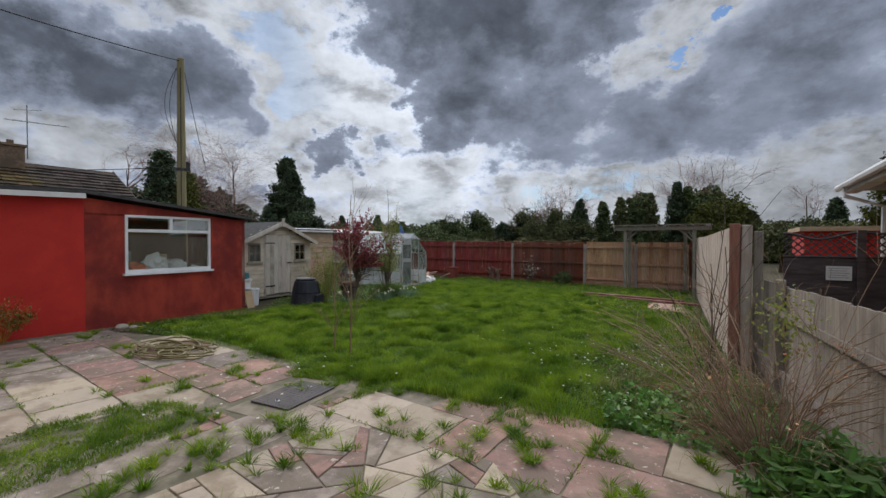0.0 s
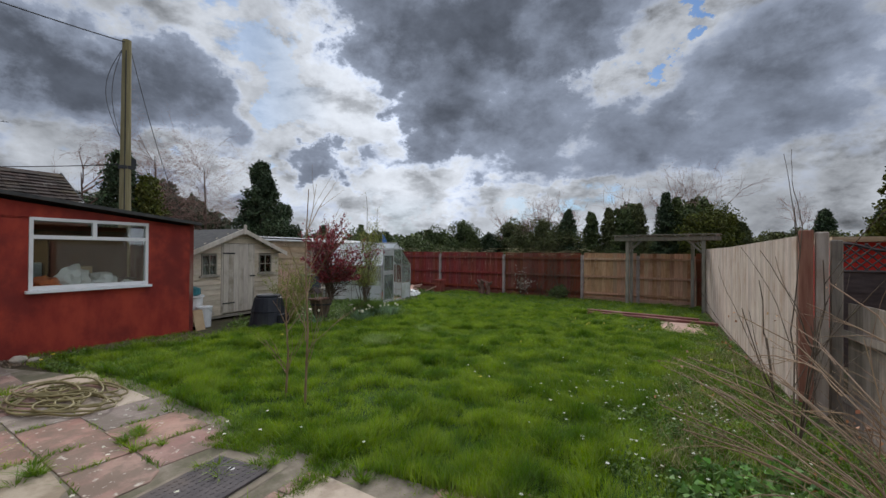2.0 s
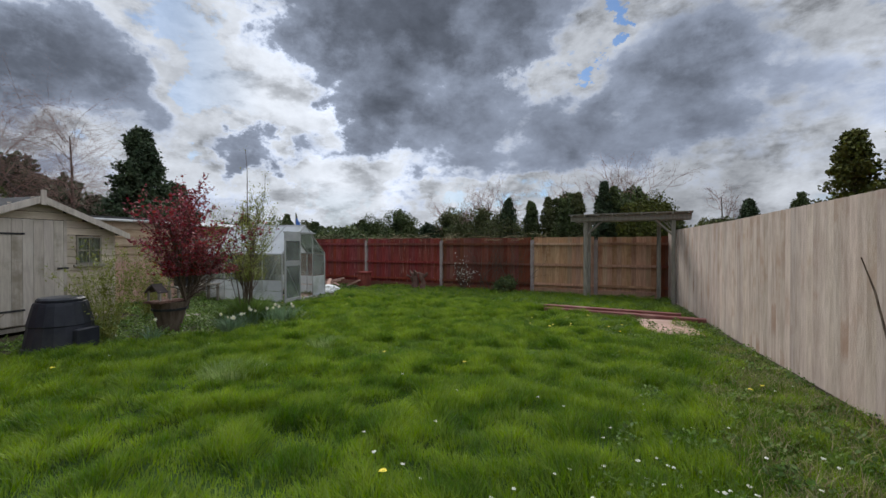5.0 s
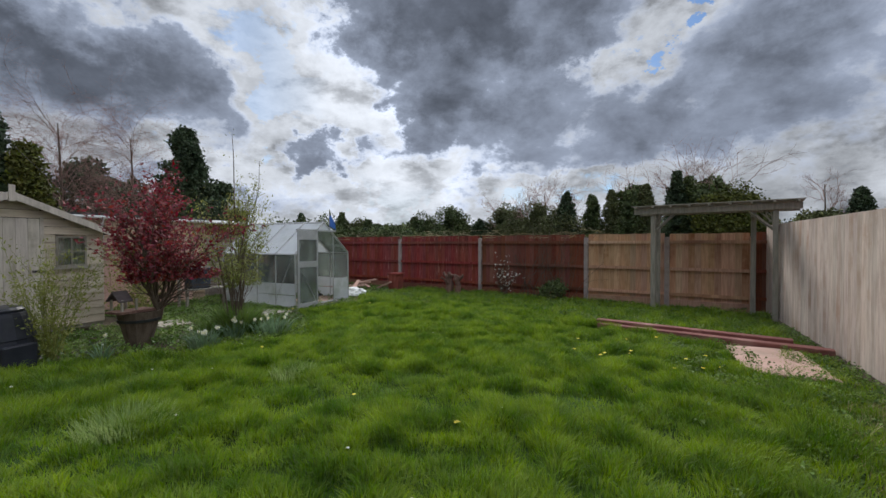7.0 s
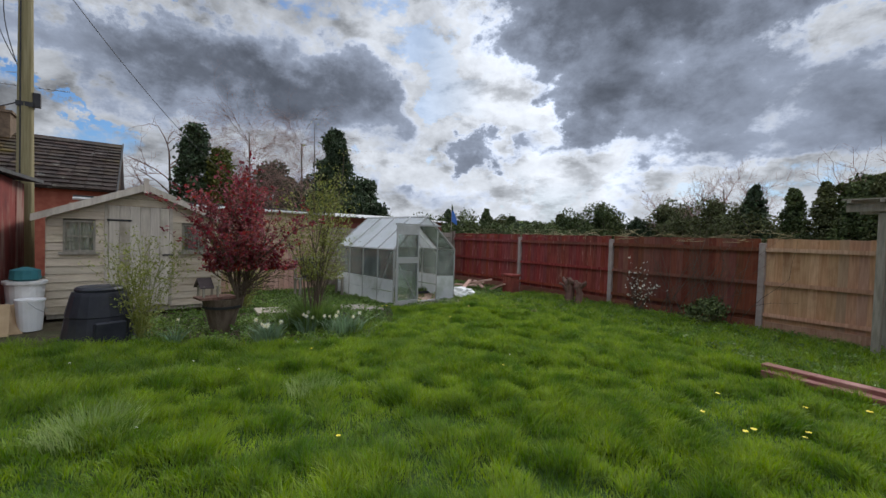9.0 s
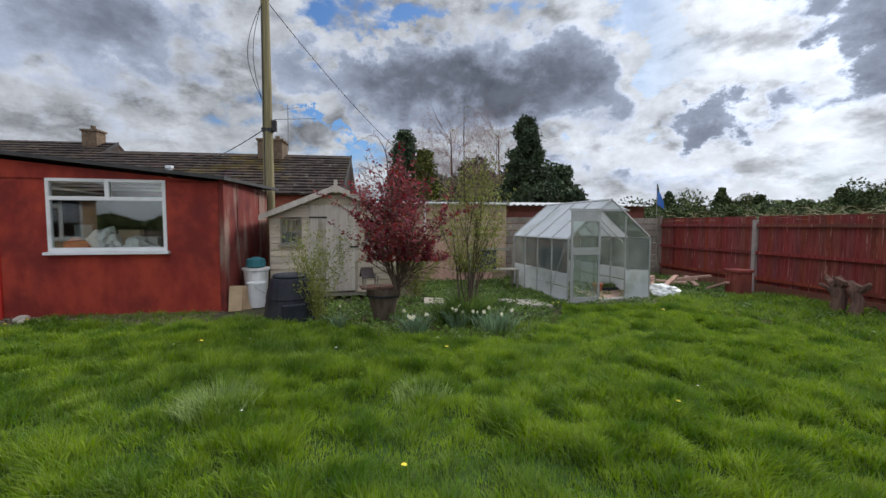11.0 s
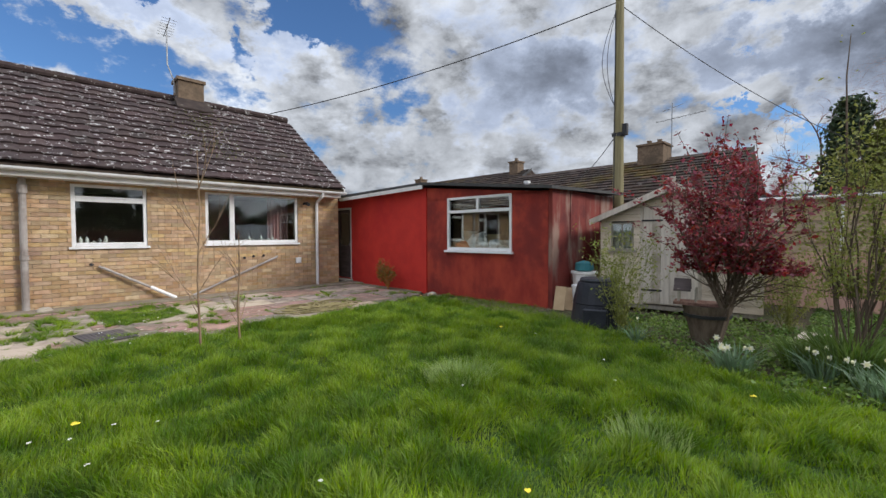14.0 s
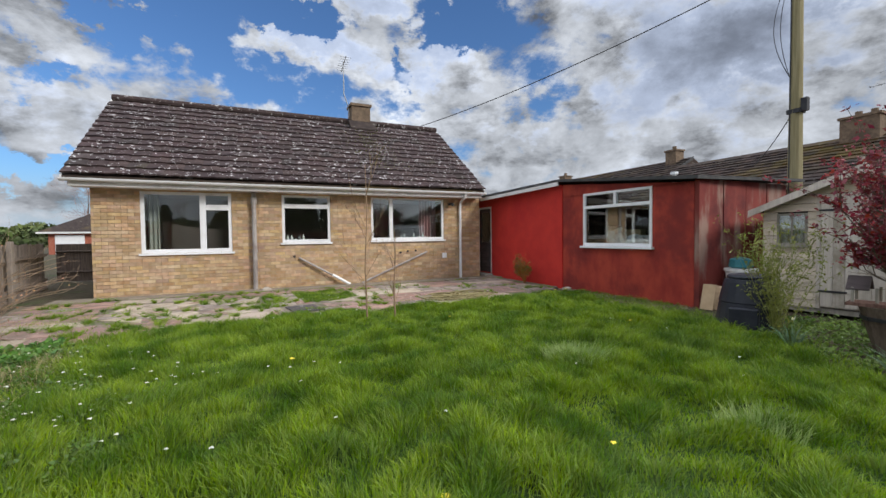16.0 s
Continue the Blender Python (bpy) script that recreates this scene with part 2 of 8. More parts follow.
M_PAVE2 = mat("paving grey", (0.27, 0.215, 0.185), (0.38, 0.31, 0.265), 3, 0.9, 0.6, 45, dirt=(0.15, 0.12, 0.09), dirt_scale=3.4, dirt_at=(0.38, 0.60), vary=0.2,
              spots=(0.50, 0.47, 0.40), spot_scale=16, depth=0.006)
M_PAVE3 = mat("paving buff", (0.41, 0.33, 0.255), (0.54, 0.45, 0.35), 3, 0.88, 0.5, 45, dirt=(0.22, 0.165, 0.115), dirt_scale=3.0, dirt_at=(0.42, 0.64), vary=0.25, depth=0.006)
M_CONC = mat("weathered concrete", (0.30, 0.28, 0.24), (0.42, 0.39, 0.33), 4, 0.92, 0.5, 50, dirt=(0.14, 0.12, 0.09), dirt_scale=1.5)
M_BRICK = mat("buff brick", (0.40, 0.265, 0.150), (0.52, 0.375, 0.235), 9, 0.9, 0.5, 90, vary=0.42, dirt=(0.36, 0.225, 0.15), dirt_scale=0.9, dirt_at=(0.5, 0.75))
M_BRICKS = mat("buff brick joined", (0.40, 0.265, 0.150), (0.52, 0.375, 0.235), 9, 0.9, 0.5, 90, island=0.42, dirt=(0.36, 0.225, 0.15), dirt_scale=0.9, dirt_at=(0.5, 0.75))
M_MORTAR = mat("mortar", (0.33, 0.26, 0.185), (0.43, 0.35, 0.26), 12, 0.95, 0.4, 80)
M_TILE = mat("roof tile", (0.040, 0.026, 0.026), (0.074, 0.052, 0.050), 6, 0.9, 0.5, 60, vary=0.5, spots=(0.44, 0.42, 0.41), spot_scale=10,
             spot_at=(0.60, 0.64), dirt=(0.10, 0.08, 0.035), dirt_scale=0.7, dirt_at=(0.6, 0.8))
M_TILES = mat("roof tile joined", (0.040, 0.026, 0.026), (0.074, 0.052, 0.050), 6, 0.9, 0.5, 60, island=0.5, spots=(0.44, 0.42, 0.41), spot_scale=10,
              spot_at=(0.60, 0.64), dirt=(0.10, 0.08, 0.035), dirt_scale=0.7, dirt_at=(0.6, 0.8))
M_OLDTILE = mat("old roof tile", (0.030, 0.021, 0.018), (0.060, 0.042, 0.034), 5, 0.9, 0.4, 50, island=0.7, dirt=(0.095, 0.065, 0.022), dirt_scale=0.45, dirt_at=(0.5, 0.66), spots=(0.16, 0.15, 0.13), spot_scale=3.0, spot_at=(0.64, 0.70))
M_UPVC = mat("white plastic", (0.74, 0.75, 0.76), (0.80, 0.80, 0.81), 3, 0.35, 0.05, dirt=(0.60, 0.60, 0.58), dirt_scale=2)
M_WHITE = mat("weathered white paint", (0.62, 0.61, 0.60), (0.74, 0.73, 0.71), 5, 0.6, 0.2, dirt=(0.42, 0.40, 0.37), dirt_scale=2)
M_RED = mat("bright red masonry paint", (0.44, 0.028, 0.022), (0.53, 0.038, 0.028), 3, 0.75, 0.25, 40, dirt=(0.40, 0.020, 0.02), dirt_scale=1.0)
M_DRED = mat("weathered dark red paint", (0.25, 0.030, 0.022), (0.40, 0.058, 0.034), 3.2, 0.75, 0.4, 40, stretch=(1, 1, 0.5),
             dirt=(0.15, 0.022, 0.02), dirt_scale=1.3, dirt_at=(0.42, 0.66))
M_PEEL = mat("peeling dark red paint", (0.16, 0.030, 0.025), (0.22, 0.045, 0.035), 2.5, 0.8, 0.5, 40, stretch=(1, 1, 0.3),
             spots=(0.27, 0.175, 0.14), spot_scale=2.6, spot_at=(0.50, 0.70), dirt=(0.09, 0.02, 0.02))
M_FELT = mat("roofing felt", (0.05, 0.05, 0.052), (0.085, 0.083, 0.08), 8, 0.9, 0.5, 90)
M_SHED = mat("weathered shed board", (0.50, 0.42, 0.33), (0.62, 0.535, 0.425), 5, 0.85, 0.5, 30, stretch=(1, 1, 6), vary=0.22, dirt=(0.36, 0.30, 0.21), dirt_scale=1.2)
M_SHEDV = mat("weathered shed upright", (0.48, 0.42, 0.365), (0.61, 0.55, 0.475), 5, 0.85, 0.5, 30, stretch=(6, 6, 0.6), vary=0.2, dirt=(0.24, 0.21, 0.15))
M_GREYBOARD = mat("silvered fence board", (0.42, 0.335, 0.285), (0.60, 0.505, 0.44), 4, 0.85, 0.6, 25, stretch=(5, 5, 0.6), vary=0.26,
                  dirt=(0.38, 0.25, 0.18), dirt_scale=1.2, depth=0.006)
M_OLDBOARD = mat("old grey fence board", (0.225, 0.185, 0.155), (0.35, 0.295, 0.25), 4, 0.9, 0.5, 25, stretch=(8, 8, 0.6), vary=0.3,
                 dirt=(0.15, 0.12, 0.10), dirt_scale=1.5, depth=0.006)
M_REDBOARD = mat("red stained fence board", (0.19, 0.034, 0.028), (0.30, 0.070, 0.056), 4, 0.8, 0.5, 25, stretch=(8, 8, 0.6), vary=0.3,
                 dirt=(0.13, 0.040, 0.034), dirt_scale=0.9, spots=(0.42, 0.20, 0.16), spot_scale=3, depth=0.006)
M_BROWNBOARD = mat("red brown fence board", (0.175, 0.055, 0.038), (0.24, 0.085, 0.055), 4, 0.85, 0.5, 25, stretch=(8, 8, 0.6), vary=0.35,
                   dirt=(0.11, 0.045, 0.03), dirt_scale=0.9, depth=0.006)
M_TANBOARD = mat("tan fence board", (0.46, 0.26, 0.155), (0.62, 0.39, 0.25), 4, 0.8, 0.5, 25, stretch=(8, 8, 0.6), vary=0.35,
                 dirt=(0.27, 0.105, 0.055), dirt_scale=0.9, depth=0.006)
M_SIDEBOARD = mat("dark brown fence board", (0.10, 0.075, 0.06), (0.17, 0.13, 0.105), 4, 0.9, 0.5, 25, stretch=(8, 8, 0.6), vary=0.3)
M_POST = mat("concrete post", (0.33, 0.27, 0.25), (0.43, 0.36, 0.33), 8, 0.9, 0.4, 60, dirt=(0.22, 0.17, 0.15))
M_REDPOST = mat("red brown timber post", (0.25, 0.10, 0.07), (0.36, 0.17, 0.12), 4, 0.8, 0.5, 25, stretch=(8, 8, 0.6))
M_WOOD = mat("weathered timber", (0.22, 0.20, 0.165), (0.34, 0.31, 0.26), 4, 0.85, 0.5, 25, stretch=(6, 6, 0.8), vary=0.2)
M_POLE = mat("pole timber", (0.20, 0.17, 0.085), (0.29, 0.25, 0.14), 3, 0.85, 0.5, 20, stretch=(8, 8, 0.4))
M_DARKWOOD = mat("dark brown fence", (0.075, 0.060, 0.062), (0.12, 0.095, 0.095), 4, 0.8, 0.4, 25, stretch=(1, 1, 5))
M_ALU = mat("dull aluminium", (0.40, 0.40, 0.40), (0.50, 0.50, 0.49), 8, 0.5, 0.1, metal=0.25, dirt=(0.35, 0.35, 0.3))
M_STEEL = mat("galvanised steel", (0.30, 0.31, 0.32), (0.40, 0.41, 0.42), 8, 0.5, 0.1, metal=0.6)
M_BLACK = mat("black plastic", (0.018, 0.020, 0.028), (0.03, 0.032, 0.042), 6, 0.45, 0.1, dirt=(0.05, 0.052, 0.05))
M_CRATE = mat("dark blue plastic", (0.035, 0.045, 0.065), (0.06, 0.07, 0.09), 5, 0.5, 0.1)
M_CABLE = mat("cable", (0.03, 0.03, 0.035), (0.05, 0.05, 0.05), 6, 0.6, 0)
M_IRON = mat("cast iron cover", (0.060, 0.052, 0.056), (0.10, 0.085, 0.085), 10, 0.7, 0.5, 120, dirt=(0.13, 0.10, 0.08))
M_SURROUND = mat("stained mortar", (0.20, 0.165, 0.125), (0.28, 0.235, 0.18), 6, 0.95, 0.6, 60, dirt=(0.12, 0.11, 0.065), dirt_scale=4)
M_STRAW = mat("gravel and litter", (0.19, 0.14, 0.10), (0.32, 0.25, 0.19), 4, 0.9, 0, island=0.5)
M_PIPE = mat("old painted pipe", (0.27, 0.24, 0.22), (0.40, 0.37, 0.35), 5, 0.6, 0.3, stretch=(1, 1, 0.4), dirt=(0.16, 0.12, 0.1))
M_HOSE = mat("faded hose", (0.16, 0.135, 0.06), (0.27, 0.225, 0.11), 6, 0.6, 0.1)
M_STUMP = mat("cut stump bark", (0.12, 0.065, 0.05), (0.24, 0.14, 0.11), 7, 0.95, 0.9, 25, stretch=(3, 3, 0.6), depth=0.02)
M_BARK = mat("bark", (0.085, 0.06, 0.045), (0.15, 0.115, 0.085), 6, 0.95, 0.7, 30, stretch=(3, 3, 0.6), depth=0.01)
M_BUD = mat("faded flower heads", (0.38, 0.17, 0.09), (0.55, 0.33, 0.18), 3, 0.8, 0, island=0.5)
M_FERN = mat("orange brown fern", (0.30, 0.12, 0.03), (0.46, 0.22, 0.06), 3, 0.8, 0, island=0.5)
M_LANCE = mat("lance leaves", (0.09, 0.19, 0.04), (0.19, 0.34, 0.09), 2.0, 0.5, 0, island=0.5, leafy=0.3)
M_TWIG = mat("bare twigs", (0.21, 0.14, 0.095), (0.38, 0.27, 0.18), 3, 0.85, 0.2, island=0.3)
M_BIRCH = mat("birch twigs", (0.22, 0.13, 0.11), (0.34, 0.22, 0.19), 1, 0.9, 0, island=0.4)
M_LEAF_RED = mat("red leaves", (0.20, 0.030, 0.042), (0.36, 0.080, 0.090), 2, 0.55, 0, island=0.7, leafy=0.3)
M_LEAF_LIME = mat("young willow leaves", (0.20, 0.225, 0.05), (0.33, 0.35, 0.10), 2, 0.6, 0, island=0.5, leafy=0.35)
M_LEAF_DARK = mat("dark conifer", (0.035, 0.058, 0.030), (0.080, 0.110, 0.052), 0.8, 0.8, 0, island=0.6)
M_LEAF_GOLD = mat("golden conifer", (0.07, 0.085, 0.015), (0.13, 0.135, 0.03), 0.8, 0.8, 0, island=0.6)
M_LEAF_OLIVE = mat("olive hedgerow leaves", (0.085, 0.098, 0.038), (0.17, 0.18, 0.075), 0.35, 0.8, 0, island=0.6)
M_LEAF_HEDGE = mat("hedgerow leaves", (0.060, 0.085, 0.030), (0.135, 0.165, 0.060), 0.35, 0.8, 0, island=0.6)
M_LEAF_GREY = mat("daffodil leaves", (0.15, 0.24, 0.13), (0.26, 0.37, 0.22), 2, 0.6, 0, island=0.4, leafy=0.25)
M_PETAL = mat("pale petals", (0.80, 0.78, 0.62), (0.85, 0.84, 0.78), 3, 0.6, 0, island=0.1, leafy=0.3)
M_CREAM = mat("cream petals", (0.80, 0.74, 0.42), (0.84, 0.80, 0.55), 3, 0.6, 0)
M_YELLOW = mat("yellow petals", (0.80, 0.60, 0.03), (0.85, 0.70, 0.08), 3, 0.6, 0)
M_DARKROOM = mat("dim room", (0.50, 0.47, 0.45), (0.60, 0.56, 0.53), 1.2, 0.9, 0.1)
# the shade of the outbuilding's interior is put into this near black colour
M_REDROOM = mat("red room with shade in its colour", (0.05, 0.025, 0.022), (0.09, 0.05, 0.045), 1.2, 0.9, 0.1)
M_CARD = mat("cardboard", (0.42, 0.30, 0.18), (0.52, 0.38, 0.24), 4, 0.9, 0.2)
M_BAG = mat("white bag", (0.72, 0.72, 0.72), (0.80, 0.80, 0.78), 5, 0.5, 0.3)
M_ORANGE = mat("orange plastic", (0.62, 0.13, 0.04), (0.72, 0.18, 0.06), 5, 0.5, 0.1)
M_BLUE = mat("blue plastic", (0.05, 0.16, 0.50), (0.07, 0.20, 0.60), 5, 0.5, 0.1)
M_TERRA = mat("terracotta", (0.45, 0.13, 0.07), (0.55, 0.18, 0.10), 5, 0.8, 0.2)
M_NET = mat("grey net curtain", (0.30, 0.30, 0.27), (0.42, 0.42, 0.38), 4, 0.9, 0.2, stretch=(6, 6, 0.5))
M_CURTAIN = mat("pink curtain", (0.40, 0.24, 0.25), (0.50, 0.32, 0.32), 3, 0.9, 0.3, stretch=(6, 6, 0.5))
M_TANWALL = mat("tan boarded wall", (0.36, 0.25, 0.165), (0.49, 0.37, 0.26), 4, 0.9, 0.3, 30, stretch=(1, 1, 5), vary=0.25, dirt=(0.28, 0.23, 0.15))
M_PINKWOOD = mat("pink faded board", (0.42, 0.25, 0.19), (0.52, 0.33, 0.26), 4, 0.85, 0.4, 25, stretch=(8, 8, 0.6), vary=0.2)
M_SLABPINK = mat("pink slab", (0.46, 0.30, 0.24), (0.56, 0.38, 0.31), 4, 0.9, 0.4, 50, dirt=(0.34, 0.26, 0.2))
M_DECK = mat("red deck plank", (0.16, 0.055, 0.045), (0.25, 0.10, 0.085), 4, 0.7, 0.4, 25, stretch=(0.6, 8, 8), dirt=(0.36, 0.2, 0.17), dirt_scale=2.0)
M_REDBRICK = mat("red brick far", (0.30, 0.09, 0.06), (0.40, 0.14, 0.09), 6, 0.9, 0.3, 60)
M_STACK = mat("stained brown brick", (0.13, 0.09, 0.062), (0.21, 0.15, 0.10), 9, 0.9, 0.5, 60, dirt=(0.09, 0.07, 0.05))
M_STONE = mat("pale stone", (0.34, 0.30, 0.25), (0.45, 0.40, 0.33), 5, 0.9, 0.4, 50)
G_WIN, G_GREEN = glass("window glass"), glass("greenhouse glass", (0.86, 0.92, 0.88), 0.05, haze=0.09)
G_POLY = mat("milky plastic sheet", (0.74, 0.76, 0.77), (0.82, 0.84, 0.85), 3, 0.4, 0.1, dirt=(0.50, 0.54, 0.48), leafy=0.4)


# ---- building helpers ----
def finish(name, bm, material, parent=None, label=""):
    bmesh.ops.recalc_face_normals(bm, faces=bm.faces)
    mesh = bpy.data.meshes.new(name)
    bm.to_mesh(mesh)
    bm.free()
    mesh.materials.append(material)
    ob = new(name, mesh)
    ob.parent = parent
    return tagged(ob, label)


def part(name, bm, material, parent, label="", bevel=0.0):
    if bevel:
        bmesh.ops.bevel(bm, geom=bm.edges[:], offset=bevel, segments=1, affect="EDGES", clamp_overlap=True)
    return finish(name, bm, material, parent, label)


def thing(name, label, category, x=0, y=0, z=0, rz=0, group=""):
    ob = new(name)
    ob.empty_display_size = 0.2
    ob.matrix_world = pose(x, y, z, 0, 0, rz)
    return tagged(ob, label, category, group)


def box(bm, x0, x1, y0, y1, z0, z1, m=None):
    v = [bm.verts.new((x, y, z)) for x in (x0, x1) for y in (y0, y1) for z in (z0, z1)]
    for f in ((0, 1, 3, 2), (4, 6, 7, 5), (0, 4, 5, 1), (2, 3, 7, 6), (0, 2, 6, 4), (1, 5, 7, 3)):
        bm.faces.new([v[i] for i in f])
    if m is not None:
        bmesh.ops.transform(bm, matrix=m, verts=v)
    return v


def boxed(*boxes, m=None):
    bm = bmesh.new()
    for b in boxes:
        box(bm, *b, m=m)
    return bm


def prism(points, low, high, axis="z"):
    """A flat outline drawn out along an axis."""
    bm = bmesh.new()
    lift = {"z": lambda a, b, h: (a, b, h), "y": lambda a, b, h: (a, h, b), "x": lambda a, b, h: (h, a, b)}[axis]
    rows = [[bm.verts.new(lift(a, b, h)) for a, b in points] for h in (low, high)]
    bm.faces.new(rows[0]), bm.faces.new(rows[1])
    for i in range(len(points)):
        j = (i + 1) % len(points)
        bm.faces.new((rows[0][i], rows[0][j], rows[1][j], rows[1][i]))
    return bm


def tube(bm, points, radii, sides=6, caps=True):
    """A tube along points; radii: one number or one a point."""
    points = [Vector(p) for p in points]
    if not hasattr(radii, "__len__"):
        radii = [radii] * len(points)
    rings, side = [], None
    for i, p in enumerate(points):
        way = (points[min(i + 1, len(points) - 1)] - points[max(i - 1, 0)]).normalized()
        side = (Vector((1, 0, 0)) if abs(way.x) < 0.8 else Vector((0, 1, 0))) if side is None else side
        side = (side - way * side.dot(way)).normalized()
        up = way.cross(side)
        rings.append([bm.verts.new(p + (side * math.cos(a) + up * math.sin(a)) * radii[i]) for a in (math.tau * s / sides for s in range(sides))])
    for a, b in zip(rings, rings[1:]):
        for s in range(sides):
            bm.faces.new((a[s], a[(s + 1) % sides], b[(s + 1) % sides], b[s]))
    if caps:
        bm.faces.new(rings[0]), bm.faces.new(rings[-1])
    return bm


def lathe(profile, sides=20):
    """A turned shape from (radius, height) pairs."""
    bm = bmesh.new()
    rings = [[bm.verts.new((r * math.cos(math.tau * s / sides), r * math.sin(math.tau * s / sides), z)) for s in range(sides)] for r, z in profile]
    for a, b in zip(rings, rings[1:]):
        for s in range(sides):
            bm.faces.new((a[s], a[(s + 1) % sides], b[(s + 1) % sides], b[s]))
    bm.faces.new(rings[0]), bm.faces.new(rings[-1])
    return bm


def raw_mesh(name, verts, faces):
    """A mesh from an array of corners and an array of faces with the same number of corners, or a list of such arrays."""
    mesh = bpy.data.meshes.new(name)
    faces = faces if isinstance(faces, list) else [faces]
    loops = np.concatenate([f.ravel() for f in faces]).astype(np.int32)
    sizes = np.concatenate([np.full(len(f), f.shape[1]) for f in faces]).astype(np.int32)
    mesh.vertices.add(len(verts))
    mesh.vertices.foreach_set("co", np.asarray(verts, np.float32).ravel())
    mesh.loops.add(len(loops))
    mesh.loops.foreach_set("vertex_index", loops)
    mesh.polygons.add(len(sizes))
    mesh.polygons.foreach_set("loop_start", np.concatenate([[0], np.cumsum(sizes)[:-1]]).astype(np.int32))
    mesh.update(calc_edges=True)
    return mesh


def put_mesh(name, mesh, material, parent=None, label=""):
    mesh.materials.append(material)
    ob = new(name, mesh)
    ob.parent = parent
    return tagged(ob, label)


def leaves(name, at, size, material, parent=None, rng=None, flat=0.0, long=1.6, label=""):
    """Small folded leaves at the given places, turned at random. flat: how far they lie level."""
    n = len(at)
    u = rng.normal(size=(n, 3))
    u[:, 2] *= 1 - flat
    u /= np.linalg.norm(u, axis=1)[:, None]
    w = rng.normal(size=(n, 3))
    w[:, 2] *= 1 - flat
    w -= u * (w * u).sum(1)[:, None]
    w /= np.linalg.norm(w, axis=1)[:, None]
    s = (np.broadcast_to(size, n) * rng.uniform(0.6, 1.3, n))[:, None]
    up = np.cross(u, w) * s * 0.25
    v = np.stack([at - u * s * long / 2, at + w * s / 2 + up, at + u * s * long / 2, at - w * s / 2 + up], 1).reshape(-1, 3)
    return put_mesh(name, raw_mesh(name, v, np.arange(4 * n).reshape(n, 4)), material, parent, label)


def blades(name, at, height, width, lean, material, parent=None, rng=None, label=""):
    """Grass blades or strap leaves: each of a lower quad and a tip, bent over."""
    n = len(at)
    a = rng.uniform(0, math.tau, n)
    side = np.stack([np.cos(a), np.sin(a), np.zeros(n)], 1) * (np.broadcast_to(width, n) / 2)[:, None]
    h = np.broadcast_to(height, n)[:, None]
    lean = lean * h
    mid = at + lean * 0.35 + h * [[0, 0, 0.6]]
    tip = at + lean * 1.0 + h * [[0, 0, 0.95]]
    v = np.stack([at - side, at + side, mid + side * 0.8, mid - side * 0.8, tip], 1).reshape(-1, 3)
    i = np.arange(n)[:, None] * 5
    return put_mesh(name, raw_mesh(name, v, [i + [[0, 1, 2, 3]], i + [[3, 2, 4]]]), material, parent, label)


def stems(name, paths, material, parent=None, sides=3, label=""):
    """Thin twigs; each path is an array of points and a first and a last radius."""
    verts, faces, start = [], [], 0
    ring = np.arange(sides)
    for pts, r0, r1 in paths:
        pts = np.asarray(pts, float)
        k = len(pts)
        way = np.gradient(pts, axis=0)
        way /= np.linalg.norm(way, axis=1)[:, None] + 1e-9
        s = np.cross(way, [0.31, 0.77, 0.55])
        s /= np.linalg.norm(s, axis=1)[:, None] + 1e-9
        u = np.cross(way, s)
        r = np.linspace(r0, r1, k)[:, None, None]
        a = math.tau * ring / sides
        verts.append((pts[:, None] + r * (s[:, None] * np.cos(a)[None, :, None] + u[:, None] * np.sin(a)[None, :, None])).reshape(-1, 3))
        for j in range(k - 1):
            b = start + j * sides
            faces.append(np.stack([b + ring, b + (ring + 1) % sides, b + sides + (ring + 1) % sides, b + sides + ring], 1))
        start += k * sides
    return put_mesh(name, raw_mesh(name, np.concatenate(verts), np.concatenate(faces)), material, parent, label)


def level(x, y):
    """The height of the ground: level at the house, falling slightly towards the far fence."""
    return -0.10 * np.clip((np.asarray(y, float) - 5) / 7, 0, 1) ** 1.0 * np.clip((np.asarray(x, float) + 60) / 20, 0, 1)


def inside(px, py, poly):
    """Which of the points lie in a polygon."""
    hit = np.zeros(len(px), bool)
    j = len(poly) - 1
    for i in range(len(poly)):
        (xi, yi), (xj, yj) = poly[i], poly[j]
        hit ^= ((yi > py) != (yj > py)) & (px < (xj - xi) * (py - yi) / (yj - yi + 1e-12) + xi)
        j = i
    return hit


# ---- ground ----
LAWN = [(-8.95, 3.75), (-6.8, 3.98), (-4.8, 3.95), (-3.6, 3.95), (-2.5, 4.12), (-1.3, 4.28), (-0.6, 4.6), (-0.4, 5.6), (-0.5, 8.0),
        (-1.1, 11.9), (-1.85, 11.8), (-2.05, 13.0), (-3.9, 13.9), (-6.0, 15.0), (-8.4, 14.2), (-9.3, 13.6), (-9.6, 11.8), (-8.3, 11.2), (-7.5, 10.0),
        (-7.7, 8.7), (-8.8, 7.1), (-8.5, 5.4), (-8.75, 4.4)]


